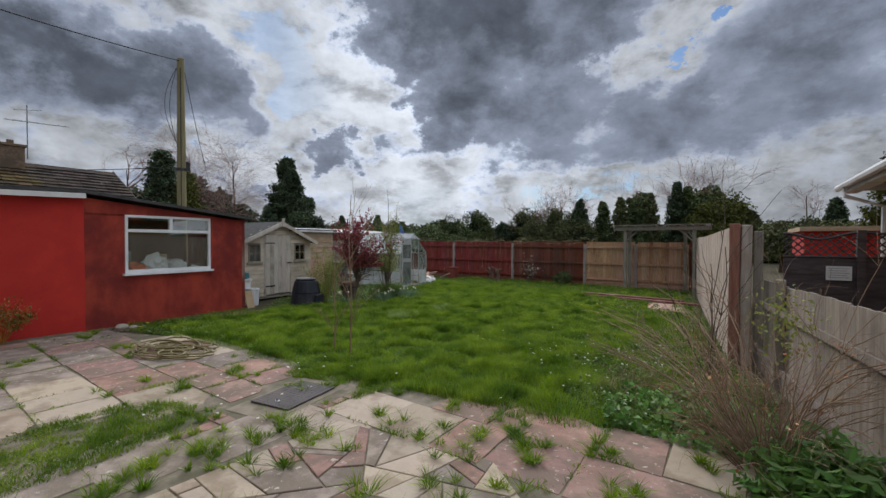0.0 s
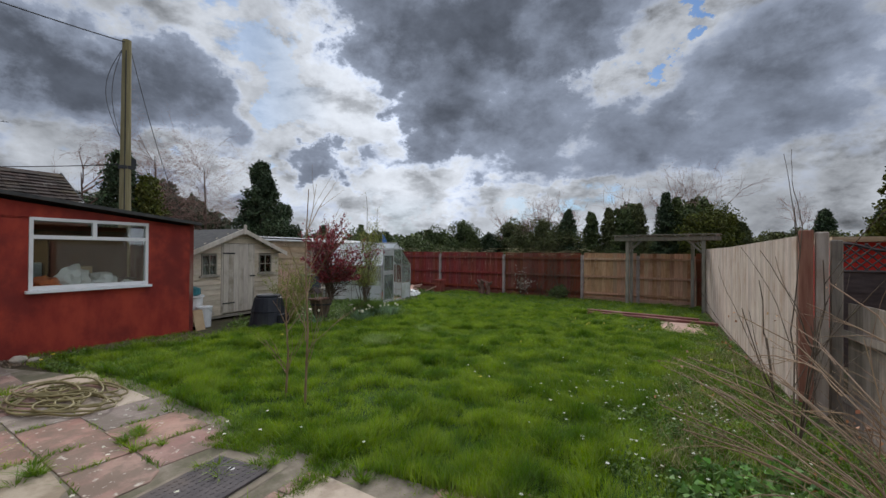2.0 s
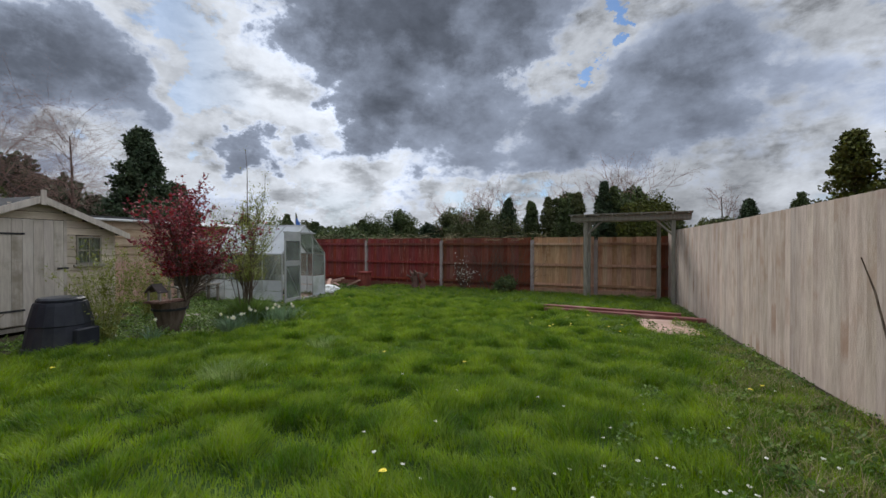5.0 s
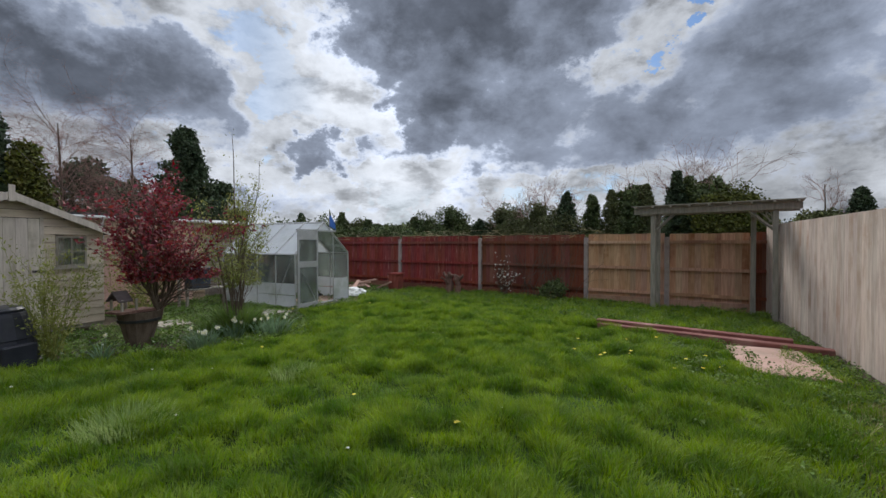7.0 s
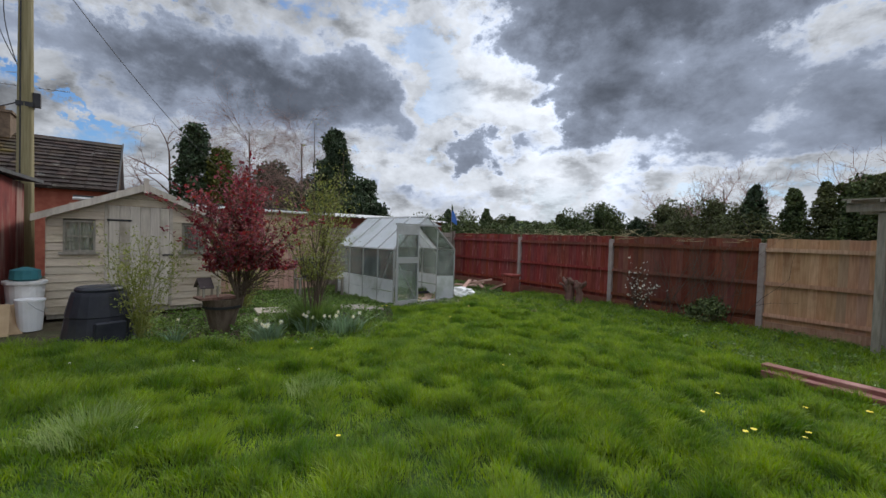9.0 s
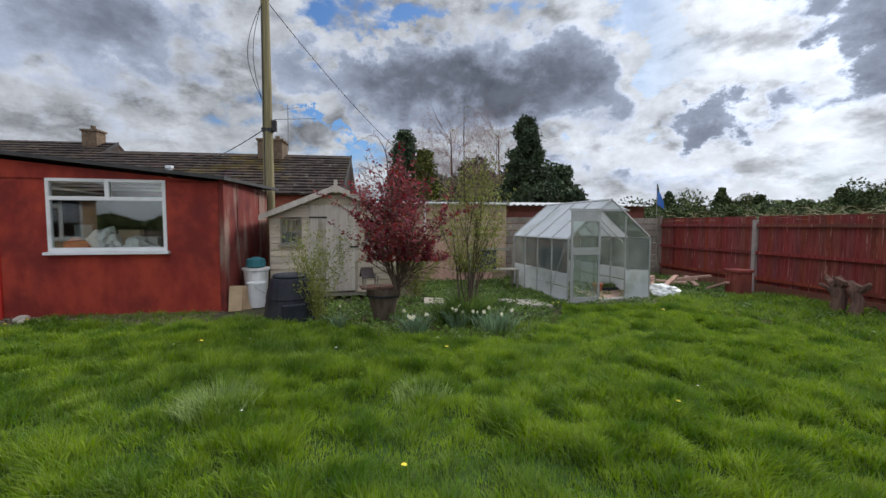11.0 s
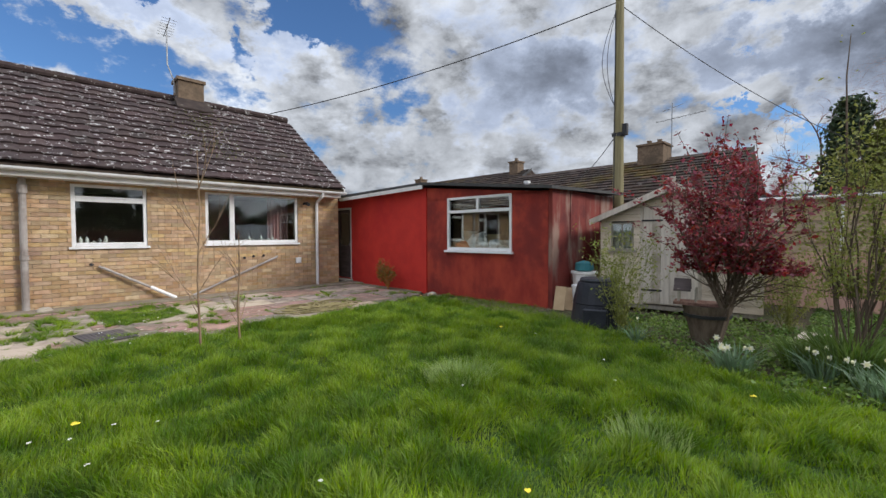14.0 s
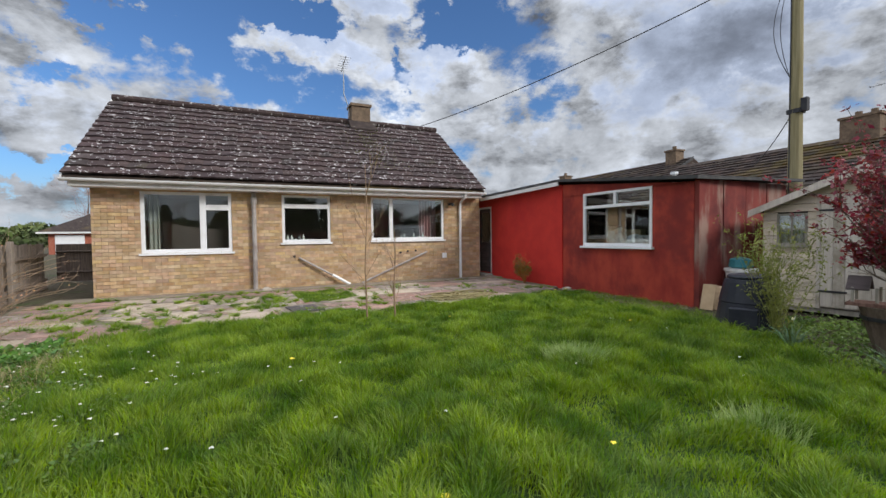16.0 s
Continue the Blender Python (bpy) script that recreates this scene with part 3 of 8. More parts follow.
def build_ground():
    def steps(low, high, fine):
        far = [600, 250, 110, 60, 35, 22]
        return [low - f for f in far] + list(np.arange(low, high + 1e-6, fine)) + [high + f for f in reversed(far)]
    xs, ys = steps(-16, 6, 0.25), steps(-6, 20, 0.25)
    X, Y = np.meshgrid(xs, ys)
    Z = level(X, Y) + np.array([[0.012 * noise.noise(Vector((x * 2.1, y * 2.1, 0))) for x in xs] for y in ys])
    nx, ny = len(xs), len(ys)
    i = (np.arange(ny - 1)[:, None] * nx + np.arange(nx - 1)[None]).ravel()[:, None]
    ob = put_mesh("ground", raw_mesh("ground", np.stack([X, Y, Z - 0.02], 2).reshape(-1, 3), i + [[0, 1, nx + 1, nx]]), M_SOIL)
    tagged(ob, "bare dark soil and moss ground of the garden", "ground", kind="structure")
    # turf under the lawn blades, a hair above the soil
    bm = bmesh.new()
    gx, gy = np.arange(-10, 0.4, 0.2), np.arange(3.8, 15.2, 0.2)
    grid = {}
    for a in range(len(gx) - 1):
        cx = np.full(len(gy) - 1, gx[a] + 0.1)
        for b, ok in enumerate(inside(cx, gy[:-1] + 0.1, LAWN)):
            if ok:
                q = []
                for da, db in ((0, 0), (1, 0), (1, 1), (0, 1)):
                    key = (a + da, b + db)
                    if key not in grid:
                        x, y = gx[key[0]], gy[key[1]]
                        grid[key] = bm.verts.new((x, y, level(x, y) - 0.004 + 0.012 * (noise.noise(Vector((x * 1.7, y * 1.7, 3))) + 0.4)))
                    q.append(grid[key])
                bm.faces.new(q)
    tagged(finish("lawn_turf", bm, M_TURF), "dark green turf under the long grass", "lawn", kind="structure")


def scatter(poly, count, rng):
    p = np.array(poly)
    x = rng.uniform(p[:, 0].min(), p[:, 0].max(), count)
    y = rng.uniform(p[:, 1].min(), p[:, 1].max(), count)
    ok = inside(x, y, poly)
    return x[ok], y[ok]


def soft_noise(x, y, size, seed):
    """Smooth random heights from 0 to 1, in blobs of the given size."""
    grid = np.random.RandomState(seed).uniform(size=(256, 256))
    u, v = x / size + 97.3, y / size + 61.7
    i, j = np.floor(u).astype(int), np.floor(v).astype(int)
    f, g = u - i, v - j
    f, g = f * f * (3 - 2 * f), g * g * (3 - 2 * g)
    p = lambda a, b: grid[a % 256, b % 256]
    return (p(i, j) * (1 - f) + p(i + 1, j) * f) * (1 - g) + (p(i, j + 1) * (1 - f) + p(i + 1, j + 1) * f) * g


def tussocks(x, y):
    """The soft unevenness that gathers the grass into tufts, from 0 to 1."""
    x2, y2 = x * 0.8 + y * 0.6, y * 0.8 - x * 0.6
    f = 0.20 * soft_noise(x, y, 1.3, 5) + 0.36 * soft_noise(x2, y2, 0.30, 6) + 0.44 * soft_noise(x2 + 3.1, y2, 0.145, 7)
    return np.clip((f - 0.30) / 0.40, 0, 1)


def build_lawn():
    rng = np.random.default_rng(3)
    x, y = scatter(LAWN, GRASS_COUNT, rng)
    t = tussocks(x, y)
    keep = rng.uniform(size=len(x)) < 0.45 + 0.55 * t
    # sparser far off, where the blades run together
    keep &= rng.uniform(size=len(x)) < np.clip(1.35 - (y - 5) / 14, 0.45, 1)
    x, y, t = x[keep], y[keep], t[keep]
    h = (0.034 + 0.080 * t) * rng.uniform(0.6, 1.3, len(x))
    h *= np.where(x > -1.2 - (y - 5) * 0.02, 0.75, 1)
    w = 0.0046 + 0.00050 * np.hypot(x + 2, y - 6)
    # each tuft opens outward from its middle, and all lean a little with the wind
    e = 0.03
    out = np.stack([tussocks(x - e, y) - tussocks(x + e, y), tussocks(x, y - e) - tussocks(x, y + e), np.zeros(len(x))], 1)
    d = np.stack([np.sin(1.7 * y + 2 * np.sin(x)), np.cos(1.9 * x + 2 * np.sin(1.3 * y)), np.zeros(len(x))], 1)
    lean = d * 0.15 + out * 1.1 + rng.normal(size=(len(x), 3)) * [[0.36, 0.36, 0]]
    at = np.stack([x, y, level(x, y) + 0.003 + 0.030 * t], 1)
    thin = (x < -1.75 + 0.5 * (soft_noise(x, y, 0.5, 8) - 0.3)) | (rng.uniform(size=len(x)) < 0.38)
    at, h, w, lean = at[thin], h[thin], w[thin], lean[thin]
    ob = blades("lawn_grass", at, h, w, lean, M_GRASS, rng=rng)
    tagged(ob, "long scruffy green lawn grass growing in soft tufts", "grass", kind="stuff")


GRASS_COUNT = 900000
build_ground()
build_lawn()


# ---- walls with openings ----
def wall_boxes(bm, x0, x1, z0, z1, y0, y1, holes):
    """A wall along x with rectangular holes (x0, x1, z0, z1)."""
    cuts = sorted({x0, x1, *(h[0] for h in holes), *(h[1] for h in holes)})
    for a, b in zip(cuts, cuts[1:]):
        z = z0
        for h in sorted((h for h in holes if h[0] <= a + 1e-6 and h[1] >= b - 1e-6), key=lambda h: h[2]):
            if h[2] > z + 1e-6:
                box(bm, a, b, y0, y1, z, h[2])
            z = h[3]
        if z1 > z + 1e-6:
            box(bm, a, b, y0, y1, z, z1)


def solid_wall(bm, x0, x1, z0, z1, y0, y1, holes):
    """The same as one joined mesh, laid out in cells that share their corners."""
    xs = sorted({x0, x1, *(h[0] for h in holes), *(h[1] for h in holes)})
    zs = sorted({z0, z1, *(h[2] for h in holes), *(h[3] for h in holes)} - {z for h in holes for z in h[2:] if z <= z0})
    for a, b in zip(xs, xs[1:]):
        for c, d in zip(zs, zs[1:]):
            if not any(h[0] <= a + 1e-6 and h[1] >= b - 1e-6 and h[2] <= c + 1e-6 and h[3] >= d - 1e-6 for h in holes):
                box(bm, a, b, y0, y1, c, d)
    bmesh.ops.remove_doubles(bm, verts=bm.verts, dist=0.0005)


def window(name, parent, x0, x1, z0, z1, y, lights, label, side=1, frame_mat=None):
    """A plastic window in the plane y of its parent, facing +y (side 1) or -y (side -1). lights: panes as (x0, x1, z0, z1)."""
    holder = new(name)
    holder.parent = parent
    tagged(holder, label)
    fm = frame_mat or M_UPVC
    d = side
    bm = bmesh.new()
    wall_boxes(bm, x0, x1, z0, z1, *sorted((y - 0.05 * d, y + 0.012 * d)), lights)
    part("frame", bm, fm, holder, "white plastic window frame", 0.004)
    bm = boxed((x0 - 0.04, x1 + 0.04, *sorted((y - 0.02 * d, y + 0.07 * d)), z0 - 0.045, z0 - 0.002))
    part("sill", bm, fm, holder, "white plastic sill", 0.004)
    for a, b, c, e in lights:
        pane = part("pane", boxed((a - 0.004, b + 0.004, *sorted((y - 0.022 * d, y - 0.016 * d)), c - 0.004, e + 0.004)), G_WIN, holder, "clear glass pane")
        pane.visible_shadow = False
        if (e - c) < 0.9:
            bm = boxed((a + 0.01, b - 0.01, *sorted((y + 0.012 * d, y + 0.022 * d)), c - 0.03, c - 0.015))
            part("bead", bm, fm, holder)
    return holder


# ---- house ----
HOUSE_X = (-8.93, 0.0)
OPENINGS = [(-2.53, -0.82, 0.93, 2.25), (-4.71, -3.59, 1.11, 2.25), (-7.80, -5.74, 1.13, 2.26)]
EAVE, RIDGE_Y, RIDGE_Z = 2.52, -3.1, 4.97


def build_house():
    house = thing("house", "buff brick bungalow with a dark tiled roof and white windows", "house")
    bm = bmesh.new()
    x0, x1 = HOUSE_X
    solid_wall(bm, x0, x1, -0.15, 2.45, -0.28, -0.012, OPENINGS)
    wall = part("wall", bm, M_MORTAR, house, "mortar bedded buff brick wall")
    for b in ((x0, x0 + 0.26, -6.7, -0.28, -0.15, 2.45), (x1 - 0.26, x1, -6.7, -0.28, -0.15, 2.45), (x0 + 0.26, x1 - 0.26, -6.7, -6.44, -0.15, 2.45)):
        part("wall", boxed(b), M_BRICKS, house, "plain brick wall")
    for gx0, gx1 in ((x0, x0 + 0.2), (x1 - 0.2, x1)):
        bm = bmesh.new()
        g = [bm.verts.new((gx, gy, gz)) for gx in (gx0, gx1) for gy, gz in ((-0.1, 2.45), (-6.6, 2.45), (RIDGE_Y, RIDGE_Z - 0.2))]
        bm.faces.new(g[:3]), bm.faces.new(g[3:])
        for i in range(3):
            bm.faces.new((g[i], g[(i + 1) % 3], g[3 + (i + 1) % 3], g[3 + i]))
        part("gable", bm, M_BRICKS, house, "buff brick gable")
    # rooms behind the windows
    bm = boxed((x0 + 0.27, x1 - 0.27, -6.4, -0.3, 0.0, 0.05), (x0 + 0.27, x1 - 0.27, -4.0, -3.9, 0.05, 2.40),
               (-3.2, -3.1, -3.9, -0.3, 0.05, 2.40), (-5.4, -5.3, -3.9, -0.3, 0.05, 2.40), (x0 + 0.27, x1 - 0.27, -6.4, -0.3, 2.40, 2.44))
    part("inner_wall", bm, M_DARKROOM, house, "plain unlit rooms")
    # roof: sarking, then tiles
    slope = math.atan2(RIDGE_Z - EAVE, 0.35 - RIDGE_Y)
    rx0, rx1 = -8.93, 0.34
    bm = prism([(0.33, EAVE - 0.05), (RIDGE_Y, RIDGE_Z - 0.05), (-6.95, EAVE - 0.05), (-6.95, EAVE - 0.12), (RIDGE_Y, RIDGE_Z - 0.15), (0.33, EAVE - 0.12)], rx0 + 0.02, rx1 - 0.02, "x")
    roof = part("roof", bm, M_OLDTILE, house, "pitched roof of dark interlocking tiles")
    bm = bmesh.new()
    tube(bm, [(rx0, RIDGE_Y, RIDGE_Z + 0.0), (rx1, RIDGE_Y, RIDGE_Z + 0.0)], 0.10, 10)
    part("ridge_tiles", bm, M_TILES, house, "row of half round ridge tiles")
    bm = boxed((rx0 + 0.1, rx1 - 0.1, 0.30, 0.325, EAVE - 0.24, EAVE - 0.06), (rx0 + 0.1, rx1 - 0.1, -0.01, 0.30, EAVE - 0.24, EAVE - 0.225))
    part("fascia", bm, M_WHITE, house, "white painted fascia and soffit")
    for xx in (rx0, rx1):
        bm = prism([(0.33, EAVE - 0.16), (RIDGE_Y, RIDGE_Z - 0.16), (RIDGE_Y, RIDGE_Z - 0.02), (0.33, EAVE - 0.02)], xx - 0.015, xx + 0.015, "x")
        part("verge", bm, M_WHITE, house, "pale mortar and board verge")
    bm = bmesh.new()
    n = 9
    for i in range(n - 1):
        a, b = math.pi + math.pi * i / (n - 1), math.pi + math.pi * (i + 1) / (n - 1)
        q = [(math.cos(t) * r, math.sin(t) * r) for t, r in ((a, 0.06), (b, 0.06), (b, 0.052), (a, 0.052))]
        v = [bm.verts.new((gx, 0.39 + p, EAVE - 0.10 + q_)) for gx in (rx0, rx1) for p, q_ in q]
        bm.faces.new(v[:4]), bm.faces.new(v[4:])
        for j in range(4):
            bm.faces.new((v[j], v[(j + 1) % 4], v[4 + (j + 1) % 4], v[4 + j]))
    bmesh.ops.remove_doubles(bm, verts=bm.verts, dist=0.001)
    part("gutter", bm, M_UPVC, house, "white half round gutter")
    # pipes
    bm = tube(bmesh.new(), [(-8.28, 0.39, 2.36), (-8.28, 0.36, 2.28), (-8.28, 0.09, 2.16), (-8.28, 0.06, 2.05), (-8.28, 0.06, 0.02)], 0.036, 10)
    part("downpipe", bm, M_UPVC, house, "white plastic downpipe")
    bm = tube(bmesh.new(), [(-2.99, 0.075, 2.45), (-2.99, 0.075, 0.0)], 0.05, 12)
    tube(bm, [(-2.99, 0.075, 2.17), (-2.99, 0.075, 2.02)], [0.066, 0.066], 12)
    tube(bm, [(-2.99, 0.075, 0.98), (-2.99, 0.075, 0.90)], [0.06, 0.06], 12)
    tube(bm, [(-2.99, 0.075, 2.60), (-2.99, 0.075, 2.38)], [0.075, 0.06], 12)
    part("soil_pipe", bm, M_PIPE, house, "old grey brown stained soil pipe")
    bm = tube(bmesh.new(), [(-3.95, 0.03, 0.74), (-4.03, 0.06, 0.70), (-4.75, 0.09, 0.28)], 0.024, 8)
    part("waste_pipe", bm, M_PIPE, house, "pale brown waste pipe sloping down the wall")
    bm = tube(bmesh.new(), [(-4.72, 0.10, 0.30), (-5.14, 0.14, 0.05)], 0.034, 8)
    part("waste_pipe_end", bm, M_UPVC, house, "white end of a waste pipe")
    bm = tube(bmesh.new(), [(-7.27, 0.02, 0.80), (-7.20, 0.06, 0.78), (-5.46, 0.08, 0.06)], 0.026, 8)
    part("waste_pipe", bm, M_PIPE, house, "long pale brown waste pipe sloping down the wall")
    part("vent", boxed((-7.87, -7.73, 0.0, 0.03, 0.62, 0.76)), M_UPVC, house, "small white square vent", 0.006)
    for vx, vz in ((-6.72, 0.83), (-6.95, 0.84), (-6.52, 0.80), (-3.85, 0.78)):
        part("pipe_hole", tube(bmesh.new(), [(vx, -0.01, vz), (vx, 0.02, vz)], 0.03, 8), M_CABLE, house, "dark hole of a pipe cut off")
    bm = boxed((-8.0, -7.94, 0.0, 0.16, 2.08, 2.13))
    tube(bm, [(-7.97, 0.16, 2.10), (-7.97, 0.25, 2.07)], 0.04, 8)
    part("wall_lamp", bm, M_CABLE, house, "small dark outside lamp under the eave")
    # chimney
    bm = boxed((-6.50, -5.90, RIDGE_Y - 0.28, RIDGE_Y + 0.28, RIDGE_Z - 0.5, 5.43), (-6.54, -5.86, RIDGE_Y - 0.32, RIDGE_Y + 0.32, 5.43, 5.51))
    chimney = part("chimney", bm, M_STACK, house, "stained brick chimney stack with a lead apron")
    bm = prism([(RIDGE_Y + 0.30, RIDGE_Z - 0.17), (RIDGE_Y + 0.62, RIDGE_Z - 0.37), (RIDGE_Y + 0.62, RIDGE_Z - 0.33), (RIDGE_Y + 0.30, RIDGE_Z - 0.02)], -6.62, -5.80, "x")
    part("flashing", bm, M_OLDTILE, chimney, "grey lead flashing")
    bm = tube(bmesh.new(), [(-5.86, RIDGE_Y + 0.1, 5.1), (-5.83, RIDGE_Y + 0.1, 5.45), (-5.70, RIDGE_Y + 0.1, 5.8), (-5.70, RIDGE_Y + 0.1, 6.85)], 0.018, 6)
    tube(bm, [(-5.70, RIDGE_Y - 0.25, 6.65), (-5.70, RIDGE_Y + 0.55, 6.85)], 0.010, 5)
    for i in range(7):
        yy = RIDGE_Y - 0.2 + i * 0.11
        tube(bm, [(-5.87, yy, 6.67 + i * 0.028), (-5.53, yy, 6.67 + i * 0.028)], 0.006, 4)
    part("aerial", bm, M_STEEL, house, "thin grey television aerial on a mast")
    # windows
    (a0, a1, a2, a3), (b0, b1, b2, b3), (c0, c1, c2, c3) = OPENINGS
    window("window", house, a0, a1, a2, a3, -0.03, [(a0 + 0.07, -2.02, a2 + 0.08, 1.86), (a0 + 0.07, -2.02, 1.98, a3 - 0.07), (-1.90, a1 - 0.07, a2 + 0.08, a3 - 0.07)], "large white plastic window of three panes")
    window("window", house, b0, b1, b2, b3, -0.03, [(b0 + 0.06, b1 - 0.06, b2 + 0.07, 1.93), (b0 + 0.06, b1 - 0.06, 2.03, b3 - 0.06)], "white plastic window with a top light")
    window("window", house, c0, c1, c2, c3, -0.03, [(c0 + 0.06, -6.33, c2 + 0.07, c3 - 0.06), (-6.23, c1 - 0.06, c2 + 0.07, c3 - 0.06)], "white plastic kitchen window of two panes")
    bm = bmesh.new()
    cols = 26
    v = [[bm.verts.new((-7.70 + 0.02 * i, -0.36 + 0.03 * math.sin(i * 1.5), z)) for i in range(cols)] for z in (1.10, 2.28)]
    for i in range(cols - 1):
        bm.faces.new((v[0][i], v[0][i + 1], v[1][i + 1], v[1][i]))
    ob = finish("curtain", bm, M_CURTAIN)
    tagged(ob, "pale pink curtain hanging inside the kitchen window", "curtain")
    m = ob.modifiers.new("thickness", "SOLIDIFY")
    m.thickness = 0.006
    bm = bmesh.new()
    v = [[bm.verts.new((-1.10 + 0.02 * i, -0.36 + 0.03 * math.sin(i * 1.6), z)) for i in range(12)] for z in (0.95, 2.28)]
    for i in range(11):
        bm.faces.new((v[0][i], v[0][i + 1], v[1][i + 1], v[1][i]))
    ob = finish("curtain", bm, M_NET)
    tagged(ob, "pale curtain drawn aside inside the large window", "curtain")
    ob.modifiers.new("thickness", "SOLIDIFY").thickness = 0.006
    return house, wall, roof, slope, (rx0, rx1)


HOUSE, HOUSE_WALL, HOUSE_ROOF, ROOF_SLOPE, ROOF_X = build_house()


# ---- red outbuilding joined to the house ----
MID, FAR = Vector((-9.43, 2.98)), Vector((-9.65, 5.96))
ANNEX_TURN = math.degrees(math.atan2(FAR.y - MID.y, FAR.x - MID.x))


def build_annex():
    ax = thing("outbuilding", "flat roofed outbuilding painted bright and dark red with peeling patches", "outbuilding")
    # bright wall with the door, along y at x = -9.4
    bm = bmesh.new()
    solid_wall(bm, 0, 4.03, -0.02, 2.36, 0, 0.12, [(0.13, 0.93, 0.1, 2.08)])
    bm.transform(pose(-9.40, -1.03, 0, 0, 0, 90))
    part("wall", bm, M_RED, ax, "smooth bright red rendered wall")
    bm = bmesh.new()
    wall_boxes(bm, 0.13, 0.93, 0.1, 2.08, -0.012, 0.03, [(0.17, 0.89, 0.10, 2.03)])
    bm.transform(pose(-9.40, -1.03, 0, 0, 0, 90))
    part("door_frame", bm, M_WHITE, ax, "white painted door frame")
    bm = bmesh.new()
    wall_boxes(bm, 0.17, 0.89, 0.12, 2.03, 0.035, 0.075, [(0.27, 0.79, 1.02, 1.93)])
    bm.transform(pose(-9.40, -1.03, 0, 0, 0, 90))
    door = part("door", bm, M_DARKWOOD, ax, "dark brown half glazed door", 0.004)
    pane = part("pane", boxed((0.26, 0.80, 0.05, 0.056, 1.01, 1.94), m=pose(-9.40, -1.03, 0, 0, 0, 90)), G_WIN, door, "dull glass pane")
    pane.visible_shadow = False
    part("handle", boxed((0.83, 0.86, 0.0, 0.035, 1.02, 1.10), (0.76, 0.86, -0.005, 0.008, 1.05, 1.07), m=pose(-9.40, -1.03, 0, 0, 0, 90)), M_STEEL, door, "small metal door handle")
    part("step", boxed((0.05, 1.0, -0.28, -0.002, 0.0, 0.09), m=pose(-9.40, -1.03, 0, 0, 0, 90)), M_CONC, ax, "low concrete doorstep", 0.01)
    # dark wall with the window
    length = (FAR - MID).length
    fm = Matrix.Translation((MID.x, MID.y, 0)) @ Matrix.Rotation(radians(ANNEX_TURN), 4, "Z")
    hole = (0.63, 2.24, 0.98, 2.09)
    bm = bmesh.new()
    solid_wall(bm, 0.0, length, -0.03, 2.06, 0, 0.1, [hole])
    top = [bm.verts.new((x, y, z)) for y in (0, 0.1) for x, z in ((0, 2.06), (length, 2.06), (length, 2.07), (0, 2.36))]
    bm.faces.new(top[:4]), bm.faces.new(top[4:])
    for i in range(4):
        bm.faces.new((top[i], top[(i + 1) % 4], top[4 + (i + 1) % 4], top[4 + i]))
    bmesh.ops.remove_doubles(bm, verts=bm.verts, dist=0.0005)
    bm.transform(fm)
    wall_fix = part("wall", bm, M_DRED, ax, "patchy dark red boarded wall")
    holder = new("window_holder")
    holder.name = "window"
    holder.parent = ax
    holder.matrix_local = fm
    tagged(holder, "white plastic window with two top lights")
    x0, x1, z0, z1 = hole
    lights = [(x0 + 0.05, (x0 + x1) / 2 - 0.03, z1 - 0.27, z1 - 0.05), ((x0 + x1) / 2 + 0.03, x1 - 0.05, z1 - 0.27, z1 - 0.05), (x0 + 0.05, x1 - 0.05, z0 + 0.06, z1 - 0.33)]
    bm = bmesh.new()
    wall_boxes(bm, x0, x1, z0, z1, -0.02, 0.05, lights)
    part("frame", bm, M_UPVC, holder, "white plastic window frame", 0.004)
    part("sill", boxed((x0 - 0.04, x1 + 0.04, -0.08, 0.0, z0 - 0.045, z0 - 0.002)), M_UPVC, holder, "white plastic sill", 0.004)
    for a, b, c, e in lights:
        pane = part("pane", boxed((a - 0.004, b + 0.004, 0.012, 0.018, c - 0.004, e + 0.004)), G_WIN, holder, "clear glass pane")
        pane.visible_shadow = False
    # side wall of sheets
    side_turn = 180 + 1.5
    sm = Matrix.Translation((FAR.x, FAR.y, 0)) @ Matrix.Rotation(radians(side_turn), 4, "Z")
    bm = bmesh.new()
    bm.free()
    for i in range(4):
        bm = boxed((0.012 + i * 0.66, 0.648 + i * 0.66, -0.08 - 0.006 * (i % 2), 0.0, -0.03, 2.12), m=sm)
        part("side_board", bm, M_PEEL, ax, "wide upright board with peeling dark red paint")
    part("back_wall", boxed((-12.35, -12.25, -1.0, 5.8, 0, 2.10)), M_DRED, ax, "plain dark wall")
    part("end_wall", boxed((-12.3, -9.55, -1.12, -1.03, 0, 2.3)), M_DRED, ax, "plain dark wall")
    part("inner_wall", boxed((-12.24, -9.6, 2.75, 2.80, 0.02, 2.0), (-12.24, -12.2, 2.8, 5.8, 0.02, 2.0)), M_REDROOM, ax, "plain inner wall coloured near black for the room's shade")
    part("floor_slab", boxed((-12.24, -9.80, -1.0, 5.6, -0.02, 0.03)), M_CONC, ax, "concrete floor")
    # flat roof in two falls
    bm = bmesh.new()
    low = [(-8.98, -1.2, 2.30), (-9.28, 3.0, 2.42), (-9.50, 6.12, 2.10), (-12.45, 6.20, 2.16), (-12.45, 3.0, 2.40), (-12.45, -1.2, 2.30)]
    a = [bm.verts.new(p) for p in low]
    b = [bm.verts.new((p[0], p[1], p[2] + 0.055)) for p in low]
    for tri in ((0, 1, 4, 5), (1, 2, 3, 4)):
        bm.faces.new([a[i] for i in tri]), bm.faces.new([b[i] for i in tri])
    for i in range(6):
        bm.faces.new((a[i], a[(i + 1) % 6], b[(i + 1) % 6], b[i]))
